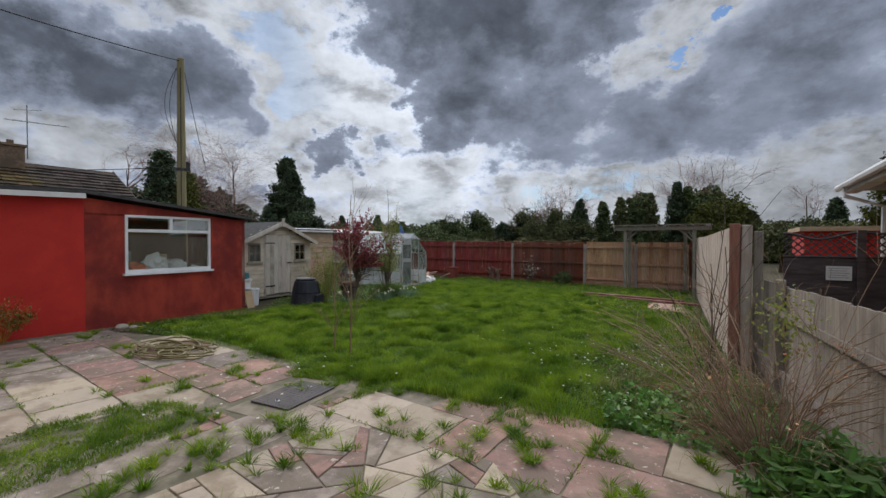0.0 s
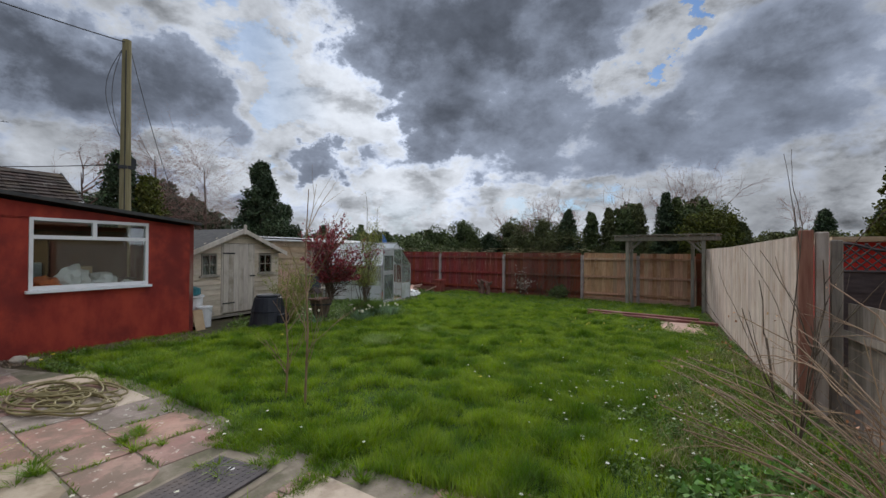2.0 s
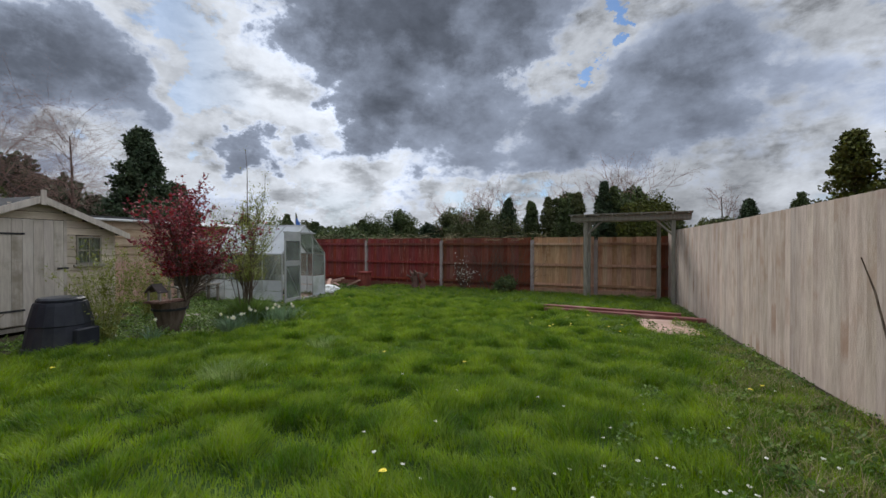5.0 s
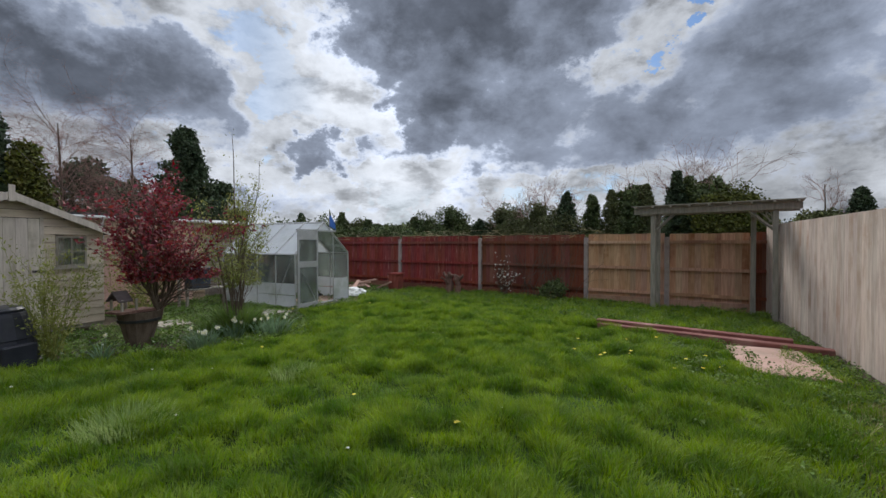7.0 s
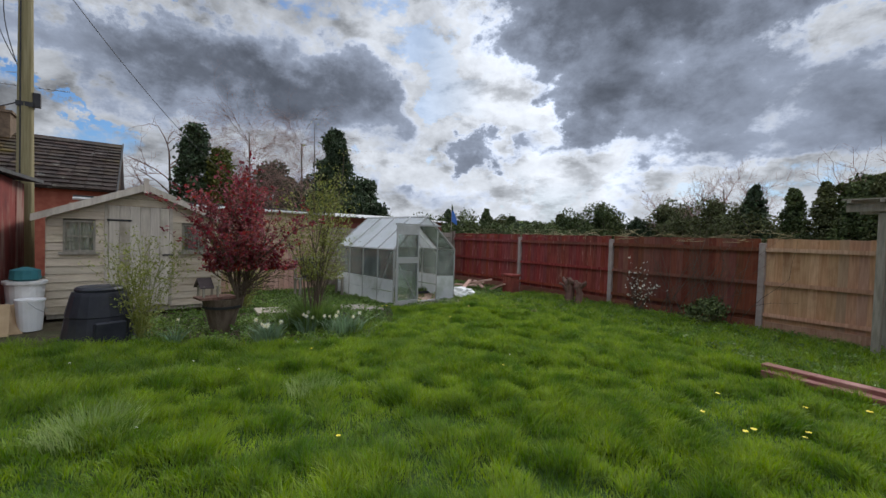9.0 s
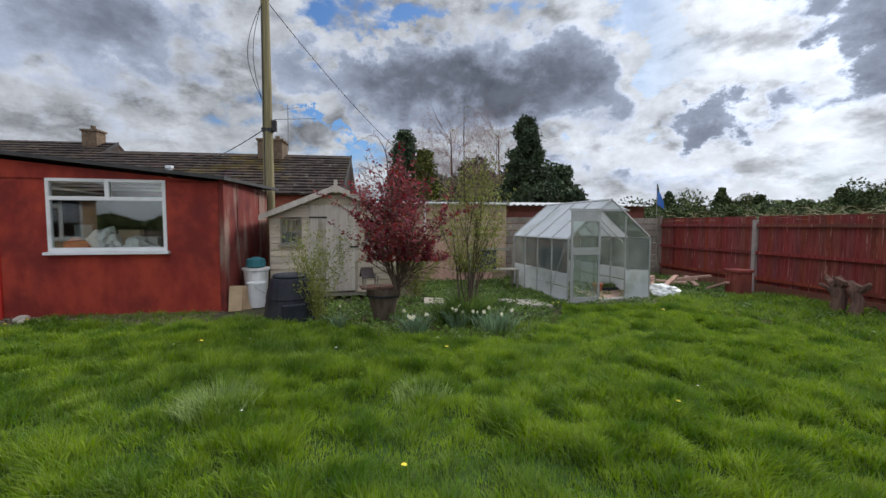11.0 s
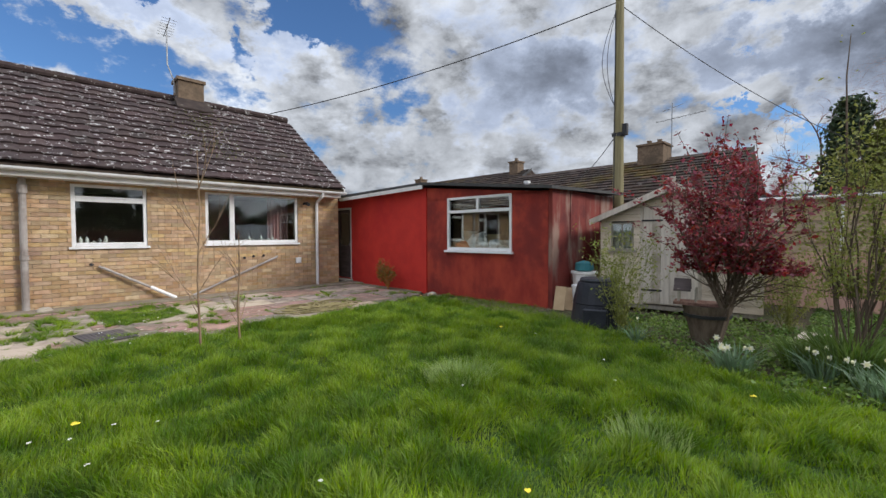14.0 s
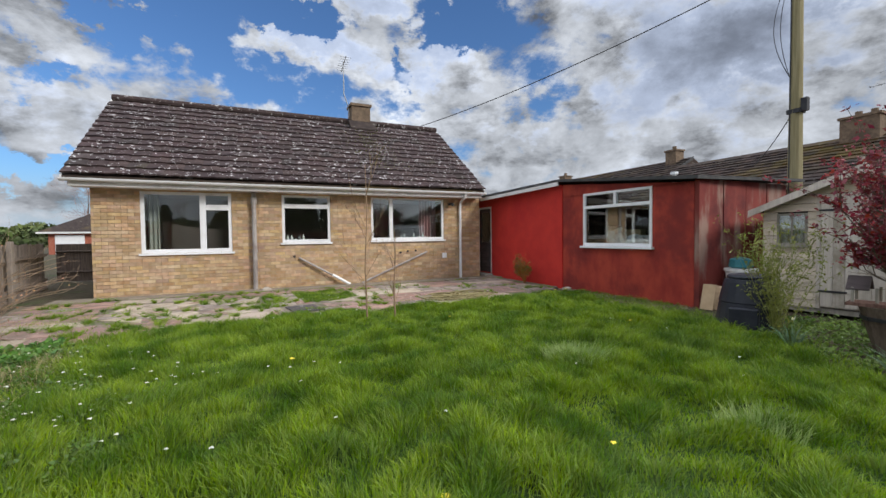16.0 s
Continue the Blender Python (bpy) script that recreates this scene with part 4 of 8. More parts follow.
    part("roof", bm, M_FELT, ax, "flat roof of dark grey felt")
    bm = bmesh.new()
    v = [bm.verts.new(p) for p in ((-8.97, -0.0, 2.22), (-9.27, 3.0, 2.33), (-9.27, 3.0, 2.415), (-8.97, -0.0, 2.30),
                                  (-9.0, -0.0, 2.22), (-9.3, 3.0, 2.33), (-9.3, 3.0, 2.415), (-9.0, -0.0, 2.30))]
    bm.faces.new(v[:4]), bm.faces.new(v[4:])
    for i in range(4):
        bm.faces.new((v[i], v[(i + 1) % 4], v[4 + (i + 1) % 4], v[4 + i]))
    part("fascia", bm, M_WHITE, ax, "white painted roof board over the bright wall")
    bm = tube(bmesh.new(), [(-11.0, 4.6, 2.2), (-11.0, 4.6, 2.45)], 0.045, 8)
    tube(bm, [(-11.0, 4.6, 2.45), (-11.0, 4.6, 2.50)], 0.075, 8)
    part("vent_pipe", bm, M_UPVC, ax, "short white vent pipe on the roof")
    return fm


ANNEX_FRAME = build_annex()


# ---- garden shed ----
def build_shed():
    front_l, front_r = Vector((-10.63, 6.55)), Vector((-10.97, 9.06))
    turn = math.degrees(math.atan2(front_r.y - front_l.y, front_r.x - front_l.x))
    w, d, eave, apex = 2.38, 2.0, 1.64, 2.14
    shed = thing("garden_shed", "small weathered timber shed with a boarded door and two small windows", "shed", -10.62, 6.49, level(-10.6, 7), turn)
    wins = [(0.18, 0.56, 1.05, 1.54), (1.74, 2.14, 1.05, 1.54)]
    door = (0.72, 1.55, 0.12, 1.80)
    # front: horizontal shiplap boards, cut round the openings
    courses = []
    z = 0.10
    while z < apex - 0.03:
        h = 0.118
        half = w / 2 if z + h / 2 < eave else w / 2 * (apex - z - h / 2) / (apex - eave)
        lo, hi = w / 2 - half, w / 2 + half
        spans = [(lo, hi)]
        for hx0, hx1, hz0, hz1 in (*wins, door):
            if hz0 < z + h * 0.6 and hz1 > z + h * 0.4:
                spans = [s for a, b in spans for s in ((a, min(b, hx0)), (max(a, hx1), b)) if s[1] - s[0] > 0.02]
        courses += [(a, b, z, z + h) for a, b in spans]
        z += 0.122
    for a, b, z0, z1 in courses:
        bm = bmesh.new()
        v = [bm.verts.new(p) for x in (a, b) for p in ((x, 0.0, z0), (x, -0.018, z0), (x, -0.004, z1), (x, 0.0, z1))]
        bm.faces.new(v[:4]), bm.faces.new(v[4:])
        for i in range(4):
            bm.faces.new((v[i], v[(i + 1) % 4], v[4 + (i + 1) % 4], v[4 + i]))
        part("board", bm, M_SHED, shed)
    for sx in (0.0, w):
        for i in range(12):
            z0 = 0.10 + i * 0.122
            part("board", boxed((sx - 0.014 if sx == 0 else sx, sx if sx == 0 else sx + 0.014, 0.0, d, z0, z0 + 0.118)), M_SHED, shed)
    bm = boxed((0.002, w - 0.002, d - 0.02, d, 0.08, eave), (0.0, 0.03, 0.002, 0.05, 0.08, eave), (w - 0.03, w, 0.002, 0.05, 0.08, eave),
               (0.003, w - 0.003, 0.0, d, 0.03, 0.10))
    part("frame", bm, M_WOOD, shed, "plain timber frame and floor")
    d_ob = part("door", boxed((door[0], door[1], -0.012, 0.0, door[2], door[3])), M_SHEDV, shed, "door of upright grey boards")
    for i in range(6):
        x = door[0] + 0.004 + i * 0.137
        part("board", boxed((x, x + 0.133, -0.034, -0.0125, door[2] + 0.02, door[3])), M_SHEDV, d_ob)
    for z in (0.35, 1.55):
        part("hinge", boxed((door[0] - 0.02, door[0] + 0.3, -0.044, -0.035, z, z + 0.03)), M_CABLE, d_ob, "black strap hinge")
    part("latch", boxed((door[1] - 0.10, door[1] + 0.06, -0.05, -0.035, 0.98, 1.01)), M_CABLE, d_ob, "small dark latch")
    for sx in (door[0] - 0.05, door[1]):
        part("trim", boxed((sx, sx + 0.045, -0.03, -0.012, 0.1, 1.82)), M_SHEDV, shed, "upright trim")
    for n, (x0, x1, z0, z1) in enumerate(wins):
        holder = new("shed_window")
        holder.name = "window"
        holder.parent = shed
        tagged(holder, "small timber window of four panes")
        xm, zm = (x0 + x1) / 2, (z0 + z1) / 2
        panes = [(a, b, c, e) for a, b in ((x0 + 0.03, xm - 0.01), (xm + 0.01, x1 - 0.03)) for c, e in ((z0 + 0.03, zm - 0.01), (zm + 0.01, z1 - 0.03))]
        bm = bmesh.new()
        wall_boxes(bm, x0, x1, z0, z1, -0.03, 0.0, panes)
        part("frame", bm, M_WOOD, holder, "olive stained window frame")
        part("sill", boxed((x0 - 0.05, x1 + 0.05, -0.06, -0.02, z0 - 0.04, z0)), M_WOOD, holder, "timber sill")
        cv = bmesh.new()
        rows = [[cv.verts.new((x0 + (x1 - x0) * i / 22, 0.045 + 0.012 * math.sin(i * 1.7), z)) for i in range(23)] for z in (z0, z1)]
        for i in range(22):
            cv.faces.new((rows[0][i], rows[0][i + 1], rows[1][i + 1], rows[1][i]))
        part("net_curtain", cv, M_NET, holder, "grey net curtain behind the panes")
        for p in panes:
            q = part("pane", boxed((p[0] - 0.002, p[1] + 0.002, -0.016, -0.012, p[2] - 0.002, p[3] + 0.002)), G_WIN, holder, "dusty glass pane")
            q.visible_shadow = False
    # roof
    lap = 0.16
    k = (apex - eave) / (w / 2)
    for s in (-1, 1):
        pts = [(w / 2, apex + 0.0), (w / 2 + s * (w / 2 + lap), eave - k * lap), (w / 2 + s * (w / 2 + lap), eave - k * lap + 0.03), (w / 2, apex + 0.035)]
        part("roof", prism(pts, -0.15, d + 0.1, "y"), M_FELT, shed, "slope of pale green grey roofing felt")
        pts = [(w / 2, apex - 0.07), (w / 2 + s * (w / 2 + lap + 0.01), eave - k * (lap + 0.01) - 0.07), (w / 2 + s * (w / 2 + lap + 0.01), eave - k * (lap + 0.01) + 0.035), (w / 2, apex + 0.04)]
        part("barge_board", prism(pts, -0.172, -0.152, "y"), M_SHEDV, shed, "weathered barge board")
    part("finial", boxed((w / 2 - 0.035, w / 2 + 0.035, -0.195, -0.174, apex - 0.11, apex + 0.13)), M_SHEDV, shed, "small board finial")
    return shed


build_shed()


# ---- greenhouse ----
def build_greenhouse():
    fl, fr = Vector((-10.05, 12.08)), Vector((-10.30, 13.93))
    turn = math.degrees(math.atan2(fr.y - fl.y, fr.x - fl.x))
    w, d, eave, apex = 1.87, 2.42, 1.22, 1.98
    g = thing("greenhouse", "small aluminium greenhouse with clouded glass and white sheets along its base", "greenhouse", fl.x, fl.y, -0.09, turn)
    bm = bmesh.new()

    def bar(a, b, r=0.014):
        tube(bm, [a, b], r, 4)

    for y in (0, d):
        for a, b in (((0, y, 0), (0, y, eave)), ((w, y, 0), (w, y, eave)), ((0, y, eave), (w / 2, y, apex)), ((w, y, eave), (w / 2, y, apex)),
                     ((0, y, 0.03), (w, y, 0.03))):
            bar(a, b, 0.020)
    bar((0, d, eave), (w, d, eave))
    n = 4
    for i in range(n + 1):
        y = d * i / n
        for x in (0, w):
            bar((x, y, 0), (x, y, eave))
            bar((x, y, eave), (w / 2, y, apex))
    for x in (0, w):
        bar((x, 0, eave), (x, d, eave), 0.022), bar((x, 0, 0.03), (x, d, 0.03), 0.02)
    bar((w / 2, -0.02, apex), (w / 2, d + 0.02, apex), 0.028)
    door0, door1 = 0.02, 0.66
    for x in (1.28,):
        bar((x, 0, 0), (x, 0, eave + (apex - eave) * (w - x) / (w / 2)), 0.016)
    bar((w, 0.01, 1.18), (1.30, 0.01, 0.20), 0.010), bar((w, d, 0.1), (1.2, d, 1.15), 0.010)
    bar((0, 0.62, 0.1), (0, 0.1, 1.15), 0.010), bar((0.66, 0, 1.62), (1.28, 0, 1.10), 0.010)
    part("frame", bm, M_ALU, g, "dull aluminium glazing bars")
    for i in range(n + 1):
        for x in (0, w):
            part("roof_bar", tube(bmesh.new(), [(x, d * i / n, eave + 0.022), (w / 2, d * i / n, apex + 0.022)], 0.016, 4), M_ALU, g)
            part("glazing_bar", tube(bmesh.new(), [(x, d * i / n, 0.0), (x, d * i / n, eave)], 0.019, 4), M_ALU, g)
    # sliding door
    bm = bmesh.new()
    wall_boxes(bm, door0, door1, 0.0, 1.76, -0.07, -0.045, [(door0 + 0.04, door1 - 0.04, 0.10, 0.92), (door0 + 0.04, door1 - 0.04, 1.06, 1.56)])
    door = part("door", bm, M_ALU, g, "narrow aluminium sliding door")
    for z0, z1 in ((0.10, 0.92), (1.06, 1.56)):
        part("pane", boxed((door0 + 0.04, door1 - 0.04, -0.062, -0.056, z0, z1)), G_GREEN, door, "clouded glass pane").visible_shadow = False
    part("rail", boxed((0.0, 1.30, -0.08, -0.03, 1.765, 1.80)), M_ALU, g, "aluminium door rail")
    part("apex_panel", prism([(0.56, 1.80), (1.31, 1.80), (w / 2, apex - 0.03)], -0.01, 0.0, "y"), G_POLY, g, "grey panel in the gable")
    bm = boxed((door0 + 0.05, door0 + 0.06, -0.07, -0.06, 0.1, 0.9))
    tube(bm, [(door0 + 0.06, -0.072, 0.9), (door1 - 0.08, -0.072, 0.12)], 0.007, 4)
    part("brace", bm, M_ALU, door)
    # glass, pane by pane
    for i in range(n):
        y0, y1 = d * i / n + 0.012, d * (i + 1) / n - 0.012
        for x in (0, w):
            part("pane", boxed((x - 0.002, x + 0.002, y0, y1, 0.56, eave - 0.02)), G_GREEN, g, "clouded glass pane").visible_shadow = False
            part("lower_panel", boxed((x - 0.004, x + 0.004, y0, y1, 0.04, 0.28)), G_POLY, g, "white plastic sheet")
            part("lower_panel", boxed((x - 0.005, x + 0.005, y0, y1, 0.30, 0.55)), G_POLY, g, "white plastic sheet")
            s = 1 if x == 0 else -1
            sl = math.hypot(w / 2, apex - eave)
            m = Matrix.Translation((x, 0, eave)) @ Matrix.Rotation(-s * math.atan2(apex - eave, w / 2), 4, "Y")
            bm = boxed(*([(0.02, sl - 0.02, y0, y1, 0.0, 0.005)] if s == 1 else [(-sl + 0.02, -0.02, y0, y1, 0.0, 0.005)]), m=m)
            mt = G_POLY if i >= 1 or s == 1 else G_GREEN
            part("roof_pane", bm, mt, g, "bright milky roof sheet")
    for x0, x1, z0, z1, y in ((1.30, w - 0.02, 0.60, 1.20, 0.0), (0.02, 0.92, 0.56, 1.2, d), (0.95, w - 0.02, 0.56, 1.2, d)):
        part("pane", boxed((x0, x1, y - 0.002, y + 0.002, z0, z1)), G_GREEN, g, "clouded glass pane").visible_shadow = False
    for x0, x1, y in ((1.30, w - 0.02, 0.0), (0.02, w - 0.02, d)):
        part("lower_panel", boxed((x0, x1, y - 0.004, y + 0.004, 0.04, 0.58)), G_POLY, g, "white plastic sheet")
    part("apex_pane", prism([(0.03, eave), (w - 0.03, eave), (w / 2, apex - 0.03)], d - 0.002, d + 0.002, "y"), G_GREEN, g, "clouded glass gable").visible_shadow = False
    part("base", boxed((-0.03, w + 0.03, -0.05, d + 0.03, -0.03, 0.015)), M_CONC, g, "pale concrete base")
    return g


build_greenhouse()


# ---- fences ----
def fence(name, label, a, b, height, board_mat, board_w=0.125, rails=(0.25, 0.9, 1.5), rail_mat=None, face=1, gravel=None, jitter=0.01, bottom=0.03, board_label=""):
    """A fence from a to b: upright boards, each its own, with rails on the face side (1: to the left of a-b, -1: to the right)."""
    a, b = Vector(a), Vector(b)
    length, turn = (b - a).length, math.degrees(math.atan2(b.y - a.y, b.x - a.x))
    f = thing(name, label, "fence", a.x, a.y, 0, turn)
    n = max(1, round(length / board_w))
    step = length / n
    rng = random.Random(round(a.x * 100 + a.y * 7))
    shared = []
    for _ in range(4):
        bm = bmesh.new()
        t0, t1 = 0.008, 0.020
        top = height + rng.uniform(-jitter, jitter)
        v = [bm.verts.new((x, y, z)) for z in (bottom, top + rng.uniform(-0.003, 0.003)) for x, y in ((-0.0, -t0), (step + 0.006, -0.004), (step + 0.006, t1), (-0.0, t0))]
        bm.faces.new(v[:4]), bm.faces.new(v[4:])
        for i in range(4):
            bm.faces.new((v[i], v[(i + 1) % 4], v[4 + (i + 1) % 4], v[4 + i]))
        bmesh.ops.recalc_face_normals(bm, faces=bm.faces)
        mesh = bpy.data.meshes.new("board")
        bm.to_mesh(mesh)
        bm.free()
        mesh.materials.append(board_mat)
        shared.append(mesh)
    for i in range(n):
        ob = new("board", shared[rng.randrange(4)])
        ob.parent = f
        wx, wy = (a + (b - a) * (i + 0.5) / n)
        ob.location = (i * step, rng.uniform(-0.002, 0.002), float(level(wx, wy)))
        if i == 0 and board_label:
            tagged(ob, board_label)
    za, zb = float(level(*a)), float(level(*b))
    for z in rails:
        y0, y1 = (0.022, 0.075) if face == 1 else (-0.063, -0.010)
        bm = bmesh.new()
        v = [bm.verts.new((x, y, z + zz + h)) for x, zz in ((0, za), (length, zb)) for y, h in ((y0, -0.035), (y1, -0.005), (y1, 0.02), (y0, 0.035))]
        bm.faces.new(v[:4]), bm.faces.new(v[4:])
        for i in range(4):
            bm.faces.new((v[i], v[(i + 1) % 4], v[4 + (i + 1) % 4], v[4 + i]))
        part("rail", bm, rail_mat or board_mat, f, "horizontal rail")
    if gravel:
        y0, y1 = (0.024, 0.05) if face == 1 else (-0.05, -0.012)
        part("gravel_board", boxed((0, length, y0, y1, min(za, zb) - 0.02, min(za, zb) + 0.17)), gravel, f, "board along the foot")
    return f


def post(x, y, height, material, label, w=0.1, d=0.1, turn=0, name="fence_post", z=None, cap=0.01):
    p = thing(name, label, "fence post", x, y, float(level(x, y)) - 0.02 if z is None else z, turn)
    part("post", boxed((-w / 2, w / 2, -d / 2, d / 2, 0, height + 0.02)), material, p, "", cap)
    return p


FY = 17.0
post_x = [-14.35, -11.0, -7.95, -4.88, -3.05, -1.45]
spans = [("red stained fence panel of upright boards", M_REDBOARD), ("red stained fence panel of upright boards", M_REDBOARD),
         ("darker red brown fence panel of upright boards", M_BROWNBOARD), ("tan fence panel of upright boards", M_TANBOARD), ("tan fence panel of upright boards beside the pergola", M_TANBOARD)]
for i, (label, m) in enumerate(spans):
    fence("garden_fence", label, (post_x[i] + 0.055, FY + 0.03), (post_x[i + 1] - 0.055, FY + 0.03), 1.70, m, rails=(0.30, 0.88, 1.50), face=-1, gravel=M_BROWNBOARD if i < 3 else M_TANBOARD)
for i, x in enumerate(post_x[1:]):
    post(x, FY, 1.62, M_POST if i < 4 else M_TANBOARD, "grey concrete fence post" if i < 4 else "tan timber fence post")
fence("garden_fence", "short tan fence panel in the corner", (-1.39, FY + 0.03), (-1.20, FY + 0.03), 1.70, M_BROWNBOARD, rails=(0.3, 0.88, 1.5), face=-1)
fence("garden_fence", "tall silvered closeboard fence with smooth upright boards", (-0.16, 7.72), (-1.20, 17.0), 1.84, M_GREYBOARD, 0.118, rails=(0.3, 0.9, 1.5), face=-1, jitter=0.006)
post(-0.10, 7.64, 1.90, M_REDPOST, "thick red brown timber end post", 0.12, 0.14, -6)
post(0.03, 7.66, 1.88, M_GREYBOARD, "silvered timber end post", 0.11, 0.14, -6)
post(0.16, 7.75, 1.80, M_OLDBOARD, "old dark timber post behind the end post", 0.10, 0.10, -6)
low_fence = fence("low_fence", "low old grey timber fence with broad upright boards", (0.22, 7.55), (2.0, -3.5), 1.15, M_OLDBOARD, 0.14, rails=(0.22, 0.86), rail_mat=M_OLDBOARD, face=-1, gravel=M_OLDBOARD, jitter=0.015)
for x, y in ((0.32, 6.62), (0.98, 2.0), (1.35, -0.3)):
    post(x, y, 1.22, M_OLDBOARD, "old grey timber fence post", 0.09, 0.09, -9)
# boundary on the left, behind shed and greenhouse
boundary = thing("boundary_fence", "old horizontal grey boards behind the greenhouse", "fence", -14.0, 11.9, -0.1, math.degrees(math.atan2(5.1, -0.4)))
for i in range(9):
    for k in range(3):
        part("board", boxed((k * 1.71, k * 1.71 + 1.70, 0.0, 0.022 + 0.006 * ((i + k) % 2), 0.02 + i * 0.19, 0.195 + i * 0.19)), M_OLDBOARD, boundary)
for k in range(4):
    part("upright", boxed((k * 1.70 - 0.04, k * 1.70 + 0.04, -0.10, -0.001, 0.0, 1.78)), M_OLDBOARD, boundary, "square upright")


def build_left_boundary():
    s = thing("neighbouring_store", "long low tan boarded store with a flat roof and pale fascia", "outbuilding")
    bm = boxed((-16.5, -13.5, 6.6, 11.85, -0.1, 1.98))
    part("wall", bm, M_TANWALL, s, "tan boarded wall")
    for i in range(9):
        z = 0.12 + i * 0.205
        for k in range(3):
            y = 6.65 + k * 1.72
            part("board", prism([(-13.5, z - 0.005), (-13.452, z - 0.005), (-13.487, z + 0.205), (-13.5, z + 0.205)], y, y + 1.714, "y"), M_TANWALL, s)
    part("roof", boxed((-16.6, -13.36, 6.5, 11.95, 1.99, 2.05)), M_FELT, s, "flat felt roof")
    part("gutter", tube(bmesh.new(), [(-13.34, 6.5, 1.98), (-13.34, 11.9, 1.96)], 0.035, 6), M_WHITE, s, "white gutter")
    part("downpipe", tube(bmesh.new(), [(-13.35, 9.62, 1.95), (-13.42, 9.62, 1.85), (-13.44, 9.62, 1.0)], 0.028, 6), M_WHITE, s, "short white downpipe")
    r = thing("neighbouring_shed", "dark red boarded shed with a corrugated roof beyond the fence", "shed")
    for i in range(4):
        part("board", boxed((-14.62, -14.60, 11.9, 16.6, 1.3 + i * 0.17, 1.46 + i * 0.17)), M_BROWNBOARD, r)
    part("wall", boxed((-17.0, -14.63, 11.9, 16.6, -0.1, 1.95)), M_BROWNBOARD, r, "dark red boarded wall")
    bm = bmesh.new()
    n = 140
    rows = []
    for x, z in ((-14.35, 1.99), (-17.2, 2.2)):
        rows.append([bm.verts.new((x, 11.7 + 5.0 * i / n, z + 0.022 * math.sin(i * 1.15))) for i in range(n + 1)])
    for i in range(n):
        bm.faces.new((rows[0][i], rows[0][i + 1], rows[1][i + 1], rows[1][i]))
    roof = part("roof", bm, M_WHITE, r, "pale corrugated roof sheet")
    roof.modifiers.new("thickness", "SOLIDIFY").thickness = 0.012
    p = thing("leaning_boards", "pink faded upright boards leaning on the store", "boards", -13.25, 8.3, -0.06, 90)
    for i in range(24):
        part("board", boxed((i * 0.13, i * 0.13 + 0.122, 0.0, 0.02, 0.0, 1.02 + 0.03 * math.sin(i * 2.2)), m=pose(0, 0, 0, -8)), M_PINKWOOD, p)


build_left_boundary()


# ---- pergola ----
def build_pergola():
    p = thing("pergola", "weathered grey timber pergola with lattice brackets in the corner", "pergola", -2.20, 16.17, -0.12, -4.5)
    for x, y in ((-1.04, -0.1), (1.04, -0.1), (-1.04, 0.42), (0.70, 0.42)):
        part("post", boxed((x - 0.045, x + 0.045, y - 0.045, y + 0.045, 0, 2.16)), M_WOOD, p, "square timber post", 0.005)
    for y in (-0.165, 0.475):
        part("beam", boxed((-1.42, 1.42, y - 0.018, y + 0.018, 2.12, 2.24)), M_WOOD, p, "long timber beam", 0.004)
    for i in range(9):
        x = -1.36 + i * 0.34
        part("rafter", boxed((x - 0.02, x + 0.02, -0.32, 0.62, 2.243, 2.285)), M_WOOD, p, "short cross timber")
    for i in range(4):
        part("roof_board", boxed((-1.45, 1.45, -0.28 + i * 0.215, -0.10 + i * 0.215, 2.286, 2.304)), M_WOOD, p, "thin grey roof board")
    for s in (-1, 1):
        bm = bmesh.new()
        tube(bm, [(s * 1.04, -0.1, 1.72), (s * 0.62, -0.1, 2.12)], 0.028, 4)
        for i in range(4):
            t = 0.1 * (i + 0.7)
            tube(bm, [(s * 1.035, -0.1, 2.12 - t), (s * (1.035 - t), -0.1, 2.12)], 0.010, 4)
            tube(bm, [(s * (1.035 - t), -0.1, 2.12), (s * (1.035 - t * 0.45), -0.1, 2.12 - (0.4 - t) - 0.0)], 0.010, 4)
        part("bracket", bm, M_WOOD, p, "corner bracket filled with lattice")


build_pergola()


